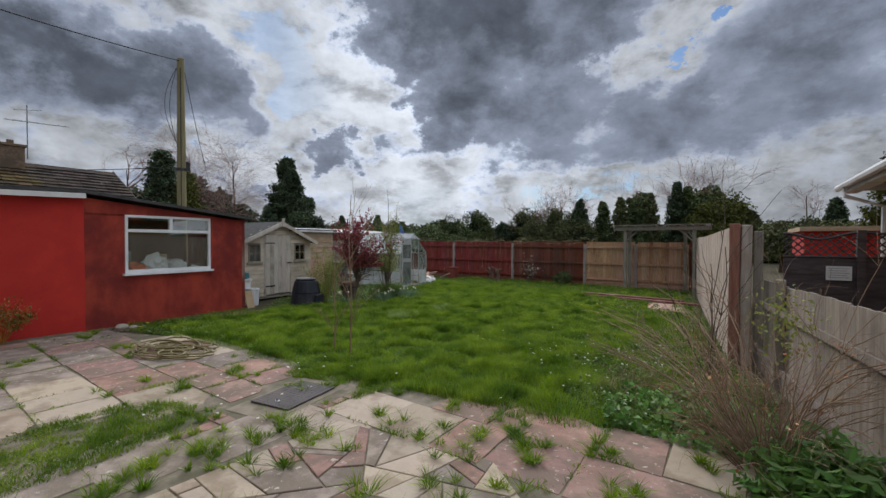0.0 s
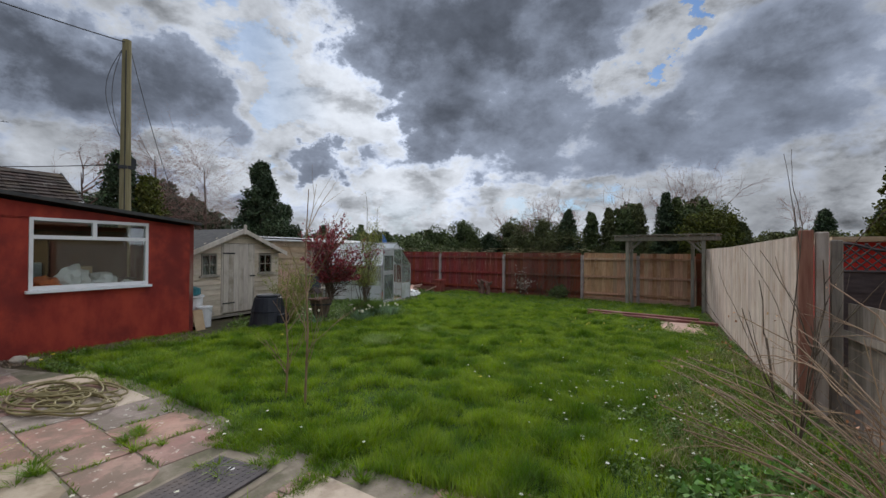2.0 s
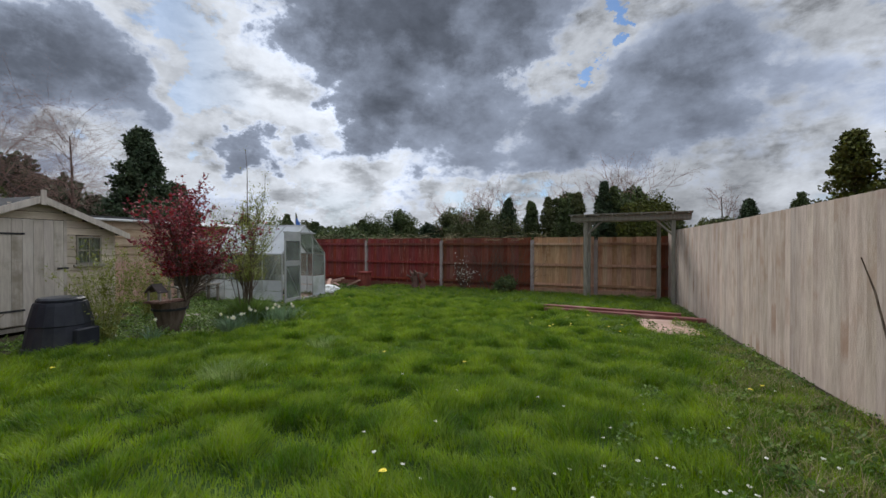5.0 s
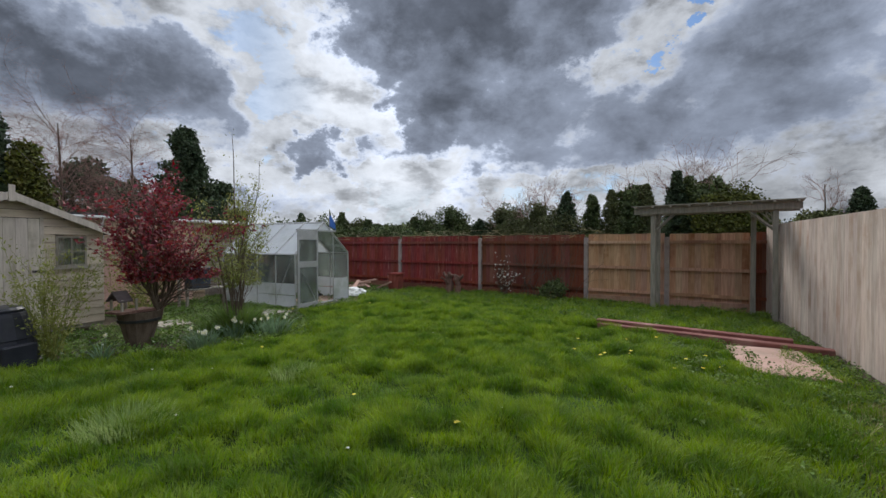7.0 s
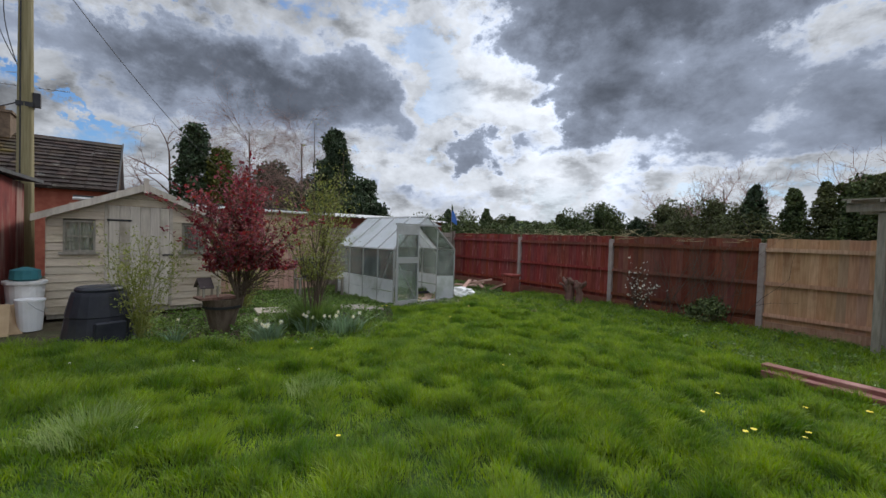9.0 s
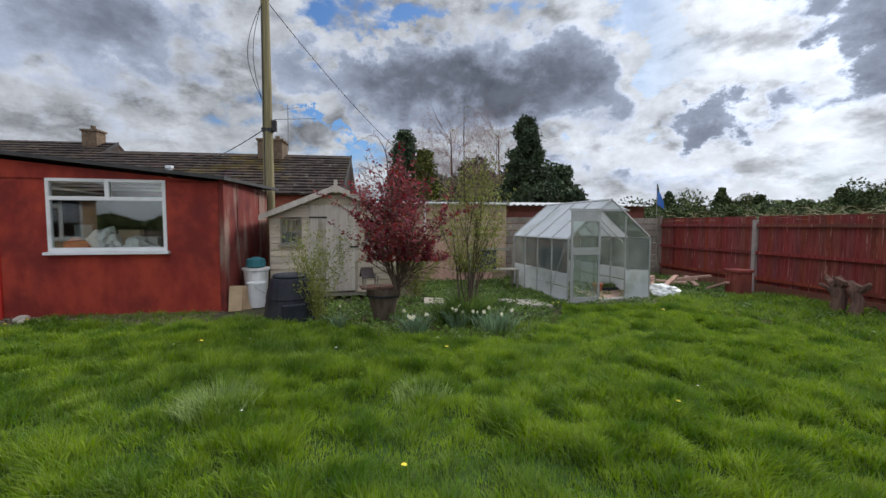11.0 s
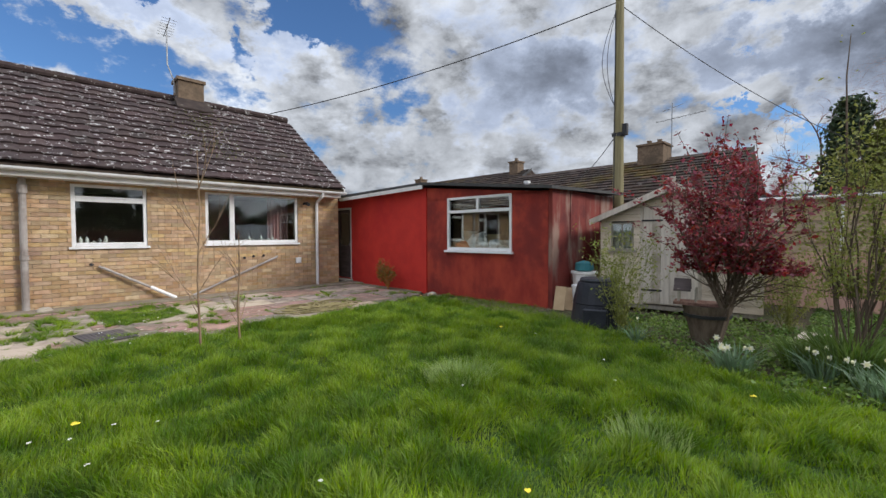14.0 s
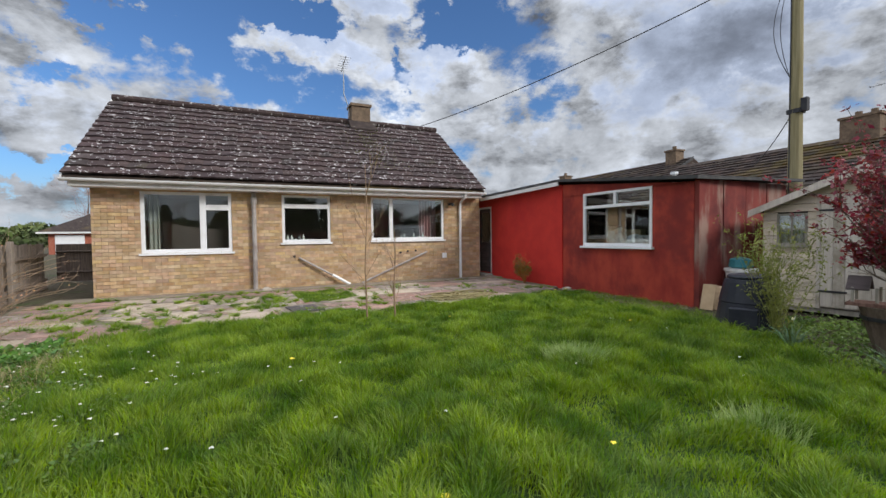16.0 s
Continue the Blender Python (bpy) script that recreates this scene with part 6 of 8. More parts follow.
def build_maple():
    p = thing("barrel_planter", "dark weathered half barrel planter among the ground cover", "planter", -8.87, 8.60, -0.05)
    part("tub", lathe([(0.14, 0.0), (0.27, 0.50), (0.25, 0.50), (0.12, 0.05)], 12), M_BARK, p, "tapered dark tub")
    part("hoop", lathe([(0.245, 0.36), (0.25, 0.36), (0.262, 0.40), (0.255, 0.40)], 12), M_CABLE, p, "dark hoop")
    b = thing("bird_table", "small timber bird table with a pitched roof on a tray", "bird table", -8.84, 8.52, -0.07, 12)
    part("tray", boxed((-0.15, 0.15, -0.26, 0.24, 0.52, 0.55)), M_STUMP, b, "shallow tray")
    part("roof", prism([(-0.13, 0.68), (0.0, 0.80), (0.13, 0.68), (0.13, 0.70), (0, 0.825), (-0.13, 0.70)], -0.26, -0.08, "y"), M_DARKWOOD, b, "small pitched roof")
    for ux in (-0.12, 0.10):
        for uy in (-0.22, -0.04):
            part("upright", boxed((ux, ux + 0.025, uy, uy + 0.025, 0.56, 0.71)), M_WOOD, b)
    t = plant("maple", "small upright maple with deep red young leaves", "tree", -8.76, 8.82, z=0.25)
    rng = np.random.default_rng(21)
    paths = []
    tips = []
    for i in range(11):
        a, tilt = rng.uniform(0, math.tau), rng.uniform(0.02, 0.30)
        branchy(rng, np.array([0.0, 0, 0.1]), np.array([math.cos(a) * tilt, math.sin(a) * tilt, 1.0]), rng.uniform(1.3, 2.15), 0.018, 2, paths, 0.36, -0.05, 5, 6, 0.07)
    for i in range(9):
        a = rng.uniform(0, math.tau)
        branchy(rng, np.array([0.0, 0, 0.35 + 0.04 * i]), np.array([math.cos(a) * 0.9, math.sin(a) * 0.9, 0.75]), rng.uniform(0.6, 0.85), 0.010, 2, paths, 0.40, 0.08, 4, 5, 0.08)
    paths = sized(paths, 2.05, 0.72)
    stems("branch", paths, M_BARK, t, sides=5, label="several slender dark stems")
    pts = np.concatenate([p for p, r0, r1 in paths if r0 < 0.011])
    k = rng.integers(0, len(pts), 11500)
    at = pts[k] + rng.normal(size=(11500, 3)) * 0.028
    at = at[(at[:, 2] > 0.62)]
    leaves("leaves", at, 0.031, M_LEAF_RED, t, rng, 0.3, 1.9, "small deep red leaves")


build_maple()


def build_willow():
    t = plant("willow_bush", "tall open willow bush with fresh yellow green leaves", "shrub", -8.6, 9.88)
    rng = np.random.default_rng(23)
    paths = []
    for i in range(9):
        a = rng.uniform(0, math.tau)
        tilt = rng.uniform(0.02, 0.34)
        branchy(rng, np.array([rng.normal() * 0.10, rng.normal() * 0.08, 0.0]), np.array([math.cos(a) * tilt, math.sin(a) * tilt, 1.0]), rng.uniform(1.25, 1.85), 0.015, 3, paths, 0.28, -0.04, 3, 6, 0.06)
    paths = sized(paths, 2.45, 0.62)
    paths.append((np.array([[0.1, -0.1, 1.8], [0.12, -0.12, 2.8], [0.05, -0.1, 3.2]]), 0.010, 0.003))
    paths.append((np.array([[-0.1, 0.3, 1.8], [-0.02, 0.4, 2.4], [0.0, 0.4, 2.85]]), 0.008, 0.003))
    stems("branch", paths, M_BARK, t, sides=5, label="slender brown stems")
    pts = np.concatenate([p for p, r0, r1 in paths if r0 < 0.012])
    k = rng.integers(0, len(pts), 7000)
    at = pts[k] + rng.normal(size=(7000, 3)) * 0.06
    at = at[(at[:, 2] > 0.75)]
    leaves("leaves", at, 0.018, M_LEAF_LIME, t, rng, 0, 2.4, "narrow yellow green leaves")


build_willow()


def build_fennel(x, y, h, seed, label, n=26):
    t = plant("young_willow", label, "shrub", x, y)
    rng = np.random.default_rng(seed)
    paths = []
    for i in range(n):
        a = rng.uniform(0, math.tau)
        tilt = rng.uniform(0.05, 0.5)
        branchy(rng, np.array([rng.normal() * 0.04, rng.normal() * 0.04, 0.0]), np.array([math.cos(a) * tilt, math.sin(a) * tilt, 1.0]), h * rng.uniform(0.6, 1.0), 0.006, 1, paths, 0.35, 0, 5, 5, 0.07)
    stems("stem", paths, M_LEAF_LIME, t, label="many thin yellow green stems")
    pts = np.concatenate([p for p, r0, r1 in paths])
    k = rng.integers(0, len(pts), 2400)
    leaves("leaves", pts[k] + rng.normal(size=(2400, 3)) * 0.03, 0.017, M_LEAF_LIME, t, rng, 0, 2.6, "narrow yellow green leaves")


build_fennel(-8.72, 7.66, 1.12, 31, "bushy young willow with yellow green leaves beside the compost bin", 18)
build_fennel(-10.5, 9.2, 1.0, 32, "thin yellow green shrub at the shed corner", 12)
strap_clump("dark_sedge", "dense dark green clump of strap leaves under the willow", -8.55, 9.85, 700, 0.48, 0.27, M_WEED, 41, 0.016)
strap_clump("dark_sedge", "smaller dark green clump of strap leaves", -8.6, 9.5, 240, 0.34, 0.16, M_WEED, 42, 0.016)
strap_clump("daffodils", "clump of grey green daffodil leaves with pale flowers", -7.98, 9.02, 130, 0.27, 0.16, M_LEAF_GREY, 43, flowers=7)
strap_clump("daffodils", "broad clump of grey green daffodil leaves with a few flowers", -8.12, 10.15, 200, 0.28, 0.26, M_LEAF_GREY, 44, flowers=6)
strap_clump("daffodils", "small clump of daffodils among the ground cover", -8.3, 9.65, 80, 0.26, 0.13, M_LEAF_GREY, 45, flowers=4)
strap_clump("daffodils", "single daffodil beside the shed", -8.3, 8.0, 30, 0.28, 0.05, M_LEAF_GREY, 46, flowers=1)


strap_clump("grass_tuft", "pale tussock of longer grass standing in the lawn", -5.85, 7.38, 900, 0.17, 0.30, M_PALEGRASS, 47, 0.006, "grass")
strap_clump("grass_tuft", "smaller pale tussock of longer grass in the lawn", -5.95, 8.95, 420, 0.14, 0.24, M_PALEGRASS, 48, 0.006, "grass")


def leafy_ground(name, label, poly, count, size, h, material, seed):
    rng = np.random.default_rng(seed)
    x, y = scatter(poly, count, rng)
    z = level(x, y) + h * tussocks(x * 1.6, y * 1.6) * rng.uniform(0.1, 1.0, len(x))
    ob = leaves(name, np.stack([x, y, z], 1), size, material, None, rng, 0.45, 1.2)
    tagged(ob, label, "ground cover", kind="stuff")


leafy_ground("ivy_cover", "mound of small dark green ground cover leaves", [(-8.95, 6.85), (-8.1, 8.3), (-7.45, 9.3), (-7.5, 10.5), (-8.6, 11.2), (-9.9, 11.6), (-10.6, 11.0), (-10.7, 9.2), (-10.3, 7.4), (-9.8, 6.8)], 19000, 0.034, 0.17, M_WEED, 51)
leafy_ground("weed_cover", "low green weeds and dead stems along the tall fence", [(-1.3, 4.7), (0.35, 4.6), (0.25, 6.0), (-0.15, 7.7), (-0.75, 12.5), (-1.15, 15.9), (-1.6, 15.9), (-1.3, 12.0), (-1.2, 9.5), (-1.6, 7.5), (-1.9, 5.6)], 46000, 0.026, 0.12, M_WEED, 52)
leafy_ground("weed_cover", "rough weeds at the foot of the far fence", [(-1.3, 13.6), (-1.25, 16.9), (-10.0, 16.9), (-11.5, 15.5), (-9.4, 13.4), (-8.2, 14.3), (-6.5, 15.0), (-4.5, 14.3), (-3.6, 14.0)], 34000, 0.038, 0.13, M_WEED, 53)
leafy_ground("weed_cover", "clump of green weeds at the edge of the patio", [(-8.9, 4.1), (-8.9, 3.6), (-8.2, 3.55), (-7.4, 3.95), (-8.0, 4.4)], 2500, 0.030, 0.10, M_WEED, 54)
leafy_ground("weed_cover", "rough weeds spreading from the tall fence into the lawn", [(-2.3, 6.2), (-1.2, 6.0), (-1.1, 9.0), (-1.3, 12.0), (-2.0, 13.4), (-2.9, 13.4), (-2.4, 10.5), (-2.0, 8.5)], 30000, 0.026, 0.12, M_WEED, 59)
leafy_ground("weed_cover", "low weeds against the greenhouse", [(-9.9, 11.4), (-9.3, 11.4), (-9.4, 12.4), (-9.9, 14.0), (-10.3, 14.2), (-11.2, 16.8), (-14.2, 16.8), (-13.9, 11.9), (-12.7, 11.6)], 16000, 0.035, 0.12, M_WEED, 55)


def rough_grass(name, label, poly, count, h, seed, material=None, width=0.006):
    rng = np.random.default_rng(seed)
    x, y = scatter(poly, count, rng)
    t = tussocks(x * 1.4, y * 1.4)
    hh = h * (0.35 + 0.9 * t) * rng.uniform(0.6, 1.2, len(x))
    ob = blades(name, np.stack([x, y, level(x, y) + 0.0], 1), hh, width, rng.normal(size=(len(x), 3)) * [[0.5, 0.5, 0]], material or M_GRASS, rng=rng)
    tagged(ob, label, "grass", kind="stuff")


rough_grass("rough_grass", "rough green grass below the far fence and the pergola", [(-1.25, 13.7), (-1.25, 16.5), (-9.8, 16.7), (-10.6, 14.6), (-9.4, 13.4), (-8.2, 14.3), (-6.2, 15.0), (-4.0, 13.95), (-2.2, 13.8)], 60000, 0.15, 61, width=0.011)
leafy_ground("weed_cover", "weeds and ground cover between the shed and the greenhouse", [(-13.0, 9.3), (-10.2, 9.4), (-9.4, 11.0), (-10.0, 12.0), (-13.3, 12.0)], 15000, 0.035, 0.11, M_WEED, 56)
rough_grass("rough_grass", "rough green grass along the tall fence", [(-1.9, 5.6), (-0.3, 4.8), (0.2, 5.4), (-0.2, 7.7), (-0.8, 12.4), (-1.2, 14.5), (-1.5, 12.3), (-1.3, 9.5)], 40000, 0.10, 62)
rough_grass("dead_grass", "straw coloured dead grass along the tall fence", [(-1.3, 5.2), (-0.2, 5.0), (-0.2, 7.7), (-0.75, 11.5), (-1.2, 11.0), (-1.5, 8.5)], 13000, 0.12, 63, M_DRY, 0.005)
rough_grass("dead_grass", "straw and dead stems on the bare patch below the far fence", [(-10.4, 14.2), (-9.3, 13.3), (-8.2, 14.1), (-7.0, 15.2), (-6.6, 16.6), (-10.2, 16.7)], 9000, 0.09, 72, M_DRY, 0.006)
leafy_ground("bare_soil_litter", "chips and dead leaves on the bare patch below the far fence", [(-10.6, 14.6), (-9.3, 13.8), (-8.0, 14.9), (-7.0, 16.4), (-10.4, 16.6)], 7000, 0.035, 0.03, M_STRAW, 73)
rough_grass("strip_grass", "strip of rough grass growing across the patio", [(-4.75, 0.9), (-3.7, 0.9), (-3.75, 2.0), (-3.9, 2.45), (-4.35, 2.6), (-4.85, 2.2)], 15000, 0.075, 64)
leafy_ground("strip_weeds", "small weeds mixed into the grass strip across the patio", [(-4.85, 0.9), (-3.65, 0.9), (-3.7, 2.2), (-4.0, 2.6), (-4.9, 2.3)], 3500, 0.018, 0.05, M_WEED, 67)
rough_grass("strip_grass", "rough grass around the manhole cover", [(-4.45, 3.55), (-4.5, 4.1), (-3.4, 4.15), (-3.0, 3.65), (-3.3, 3.5), (-3.45, 3.9)], 12000, 0.09, 65)


rough_grass("strip_grass", "thin grass creeping between the slabs by the low fence", [(-0.9, 1.3), (0.6, 1.2), (0.3, 3.2), (-0.2, 3.6), (-1.2, 3.3), (-0.7, 2.6)], 5000, 0.05, 74)
rough_grass("strip_grass", "weeds along the foot of the house wall", [(-9.2, 0.42), (0.4, 0.42), (0.4, 0.56), (-9.2, 0.56)], 2600, 0.05, 75)
rough_grass("edge_grass", "grass spilling over the edge of the patio", [(-8.9, 3.45), (-6.8, 3.75), (-4.8, 3.8), (-3.6, 3.8), (-2.5, 3.98), (-1.3, 4.15), (-0.5, 4.5), (-0.6, 4.8), (-1.3, 4.45), (-2.5, 4.3), (-4.8, 4.1), (-6.8, 4.15), (-8.95, 3.9)], 26000, 0.08, 66)


rough_grass("verge_grass", "ragged grass where the lawn meets the planting", [(-9.2, 6.4), (-8.3, 5.4), (-8.5, 7.0), (-7.3, 8.7), (-7.2, 10.3), (-8.3, 11.6), (-9.2, 11.9), (-8.9, 11.2), (-7.9, 10.1), (-8.0, 8.8), (-9.3, 7.2)], 17000, 0.12, 68)
rough_grass("verge_grass", "patches of thin grass on the bare strip beside the outbuilding", [(-9.45, 3.5), (-8.6, 3.8), (-8.5, 6.0), (-9.5, 6.0)], 4200, 0.06, 69)
leafy_ground("gravel", "gravel and dead leaves on the strip beside the outbuilding", [(-9.42, 3.0), (-8.9, 3.3), (-8.5, 5.8), (-9.62, 6.1)], 5200, 0.022, 0.012, M_STRAW, 70)


def build_flowers():
    rng = np.random.default_rng(71)
    for name, label, material, spots, r in (
            ("daisies", "scattered white daisies in the lawn", M_PETAL, [(-1.6, 6.6, 0.7, 60), (-1.2, 5.4, 0.4, 26), (-2.9, 6.8, 0.5, 8), (-4.0, 9.0, 3.0, 26), (-0.9, 6.6, 0.3, 20), (-4.0, 2.4, 0.3, 8), (-4.2, 3.8, 0.3, 8)], 0.013),
            ("dandelions", "scattered yellow dandelions in the lawn", M_YELLOW, [(-2.6, 11.8, 0.6, 14), (-4.5, 10.0, 3.5, 12), (-8.9, 12.6, 0.6, 8), (-8.5, 4.0, 0.3, 4)], 0.022)):
        bm = bmesh.new()
        for x, y, s, n in spots:
            for _ in range(n):
                px, py = x + rng.normal() * s, y + rng.normal() * s
                if px > 0.0 - max(0.0, py - 7.6) * 0.11:
                    continue
                z = float(level(px, py)) + rng.uniform(0.07, 0.12)
                c = bm.verts.new((px, py, z + 0.004))
                rr = r * rng.uniform(0.8, 1.2)
                ring = [bm.verts.new((px + math.cos(a) * rr, py + math.sin(a) * rr, z - 0.002 * (j % 2) + rng.uniform(-0.004, 0.004))) for j, a in enumerate(np.arange(0, math.tau - 0.01, math.tau / 8))]
                for j in range(8):
                    bm.faces.new((c, ring[j], ring[(j + 1) % 8]))
        tagged(finish(name, bm, material), label, "flowers", kind="stuff")


build_flowers()


def build_bare_shrub():
    t = plant("bare_shrub", "large bare shrub of arching brown stems with faded flower heads", "shrub", 0.12, 4.35)
    rng = np.random.default_rng(81)
    paths, tips = [], []
    for i in range(62):
        a = rng.uniform(0, math.tau)
        out = rng.uniform(0.15, 0.95)
        base = np.array([math.cos(a), math.sin(a), 0]) * rng.uniform(0, 0.16)
        way = np.array([math.cos(a) * out - 0.20, math.sin(a) * out + 0.10, rng.uniform(0.75, 1.2)])
        if way[0] > 0.32:
            way[0] *= 0.3
        start = len(paths)
        branchy(rng, base, way, rng.uniform(0.4, 1.05), 0.0060, 2, paths, 0.38, 0.14, 3, 6, 0.12)
        tips.append(paths[start][0][-1])
    for x1, y1, z1 in ((-1.25, 0.5, 0.95), (-1.15, 0.1, 1.05), (-1.05, 0.9, 0.70), (-0.95, 1.3, 0.9), (-1.1, 1.6, 0.45), (-0.6, 2.0, 1.1), (-1.35, 0.8, 0.82), (-1.3, 0.3, 0.7), (-0.9, 0.9, 1.2), (-0.7, 1.2, 1.0), (-1.15, -0.3, 0.8), (-0.8, 1.6, 0.75), (-0.5, 0.6, 1.45), (0.35, -0.5, 0.75), (0.5, -0.35, 0.95)):
        paths.append((np.array([[0, 0, 0.02], [x1 * 0.35, y1 * 0.35, z1 * 0.62], [x1 * 0.7, y1 * 0.7, z1 * 0.9], [x1, y1, z1]]), 0.0065, 0.003))
        branchy(rng, np.array([x1 * 0.6, y1 * 0.6, z1 * 0.8]), np.array([x1, y1, 0.5]), 0.42, 0.005, 1, paths, 0.4, 0.05, 3, 5, 0.12)
        tips.append(np.array([x1, y1, z1]))
    stems("stem", paths, M_TWIG, t, sides=5, label="thin arching brown stems")
    at = np.array([tips[i] for i in rng.integers(0, len(tips), 260)])
    at = at + rng.normal(size=(260, 3)) * 0.035
    tagged(leaves("seed_head", at, 0.018, M_BUD, t, rng, 0, 1.3, "small faded orange brown heads"), kind="stuff")
    at = np.array([0.10, 0.45, 1.0]) + rng.normal(size=(260, 3)) * [[0.10, 0.12, 0.13]]
    tagged(leaves("spring_leaf", at, 0.022, M_LEAF_LIME, t, rng, 0, 1.8, "few fresh yellow green leaves"), kind="stuff")
    s = plant("rose_stem", "tall thorny bare rose stems against the fence", "shrub", -0.33, 6.35)
    paths = []
    for x1, y1, z1, r in ((-0.05, 0.4, 2.05, 0.009), (0.1, 0.2, 1.6, 0.009), (-0.2, -0.2, 1.3, 0.007), (0.2, -0.1, 1.45, 0.008), (0.3, 0.5, 1.25, 0.006)):
        branchy(rng, np.zeros(3), np.array([x1, y1, z1]), z1, r, 1, paths, 0.35, 0, 4, 8, 0.08)
    tagged(stems("cane", paths, M_BARK, s, sides=5, label="dark thorny stems"), kind="stuff")
    r0 = plant("rose_stem", "bare climbing stem leaning on the tall fence", "shrub", -0.34, 7.95)
    paths = [(np.array([[0, 0, 0], [-0.02, 0.10, 0.35], [-0.04, 0.30, 0.62], [-0.06, 0.38, 0.66], [-0.05, 0.62, 1.05], [-0.08, 0.75, 1.3]]), 0.016, 0.005),
             (np.array([[0.0, 0.05, 0], [-0.03, 0.2, 0.45], [-0.05, 0.38, 0.66]]), 0.010, 0.007)]
    stems("cane", paths, M_BARK, r0, sides=6, label="dark woody stem")
    for x, y, n, h, sp, label in ((0.42, 4.18, 60, 0.42, 0.42, "bushy clump of lance shaped green leaves by the low fence"), (0.46, 3.86, 34, 0.34, 0.26, "bushy clump of lance shaped leaves at the foot of the fence"), (0.12, 3.95, 12, 0.24, 0.18, "smaller clump of lance shaped leaves by the patio edge")):
        c = plant("leafy_clump", label, "plant", x, y)
        g, paths, at = np.random.default_rng(int(n)), [], []
        for i in range(n):
            a, rr = g.uniform(0, math.tau), g.uniform(0, 1) ** 0.6
            base = np.array([math.cos(a), math.sin(a), 0]) * rr * sp * 0.5
            top = base * 2.0 + [0, 0, h * g.uniform(0.6, 1.05) * (1.1 - 0.5 * rr)]
            paths.append((np.array([base, (base + top) / 2, top]), 0.004, 0.002))
            at += [base + (top - base) * t for t in g.uniform(0.35, 1.0, 26)]
        stems("stalk", paths, M_LEAF_LIME, c, label="upright green stalks")
        at = np.array(at)
        leaves("leaves", at + g.normal(size=at.shape) * 0.035, 0.030, M_LANCE, c, g, 0.35, 3.8, "lance shaped green leaves")
    leafy_ground("edge_weeds", "broad leaved weeds at the edge of the lawn by the fence", [(-1.0, 4.45), (0.2, 4.3), (0.3, 5.4), (-0.5, 5.9), (-1.2, 5.2)], 3800, 0.050, 0.14, M_LANCE, 57)
    for x, y, h, seed, label in ((-4.45, 4.66, 2.25, 91, "young bare sapling with a few upright branches"), (-4.85, 4.72, 1.35, 92, "shorter bare sapling in the lawn")):
        q = plant("sapling", label, "tree", x, y)
        g = np.random.default_rng(seed)
        paths = [(np.array([[0, 0, 0], [0.02, 0.01, h * 0.35], [-0.02, 0, h * 0.7], [0.0, 0.02, h]]), 0.014, 0.004)]
        for i in range(11):
            a, z = g.uniform(0, math.tau), h * g.uniform(0.15, 0.85)
            branchy(g, np.array([0, 0, z]), np.array([math.cos(a) * 0.55, math.sin(a) * 0.55, 1.0]), h * 0.28, 0.005, 1, paths, 0.3, 0, 2, 4, 0.08)
        stems("stem", paths, M_TWIG, q, sides=5, label="thin pale brown stem and twigs")
    # left of the patio and below the far fence
    w = plant("fern", "orange brown dry fern against the bright red wall", "plant", -9.12, 1.95)
    g = np.random.default_rng(93)
    paths, at = [], []
    for i in range(30):
        a = g.uniform(-1.3, 1.3)
        tip = np.array([abs(math.cos(a)) * 0.12 + 0.03, math.sin(a) * 0.36, g.uniform(0.45, 0.85) * (1 - 0.3 * abs(a))])
        pts = np.array([[0, 0, 0.0], tip * [0.4, 0.35, 0.55], tip * [0.8, 0.75, 0.9], tip])
        paths.append((pts, 0.005, 0.002))
        at += [pts[1] + (pts[3] - pts[1]) * t for t in g.uniform(0, 1, 45)]
    stems("frond", paths, M_FERN, w, label="arching dry fronds")
    at = np.array(at)
    leaves("leaflet", at + g.normal(size=at.shape) * [[0.02, 0.035, 0.035]], 0.020, M_FERN, w, g, 0, 1.8, "orange brown leaflets")
    tagged(leaves("green_leaflet", at[::4] + g.normal(size=at[::4].shape) * 0.03, 0.024, M_WEED, w, g, 0, 1.8, "fresh green leaflets"), kind="stuff")
    v = plant("blossom_shrub", "small dark shrub dotted with white blossom at the far fence", "shrub", -7.05, 16.6)
    paths = []
    for i in range(18):
        branchy(g, g.normal(size=3) * [0.04, 0.04, 0], np.array([g.normal() * 0.4, g.normal() * 0.2, 1.0]), 0.75, 0.008, 1, paths, 0.4, 0, 3, 4, 0.1)
    stems("stem", paths, M_BARK, v, label="thin dark stems")
    pts = np.concatenate([p[-3:] for p, _, _ in paths])
    leaves("blossom", pts[g.integers(0, len(pts), 90)] + g.normal(size=(90, 3)) * 0.03, 0.042, M_PETAL, v, g, label="white blossom")
    u = plant("bare_climber", "dark bare climber spread over the fence", "shrub", -5.9, 16.82)
    paths = []
    for i in range(26):
        branchy(g, np.array([g.uniform(-0.9, 0.9), 0, 0.0]), np.array([g.normal() * 0.35, 0.0, 1.0]), g.uniform(1.0, 1.8), 0.008, 1, paths, 0.45, 0, 3, 5, 0.1)
    paths = [(p * [1, 0.12, 1], a_, b_) for p, a_, b_ in paths]
    stems("stem", paths, M_BARK, u, label="tangle of thin dark stems")
    clumpy_tree(-5.55, 16.45, 0.5, 0.9, M_LEAF_HEDGE, "low dark ivy mound at the foot of the fence", 95, 1500, 0.04, 0.0, name="ivy_mound", trunk=0.02)
    # dead twigs on top of the fence
    c = plant("fence_top_twigs", "dry tangled twigs lying along the top of the far fence", "twigs", -8.0, 17.08, z=1.62)
    paths = []
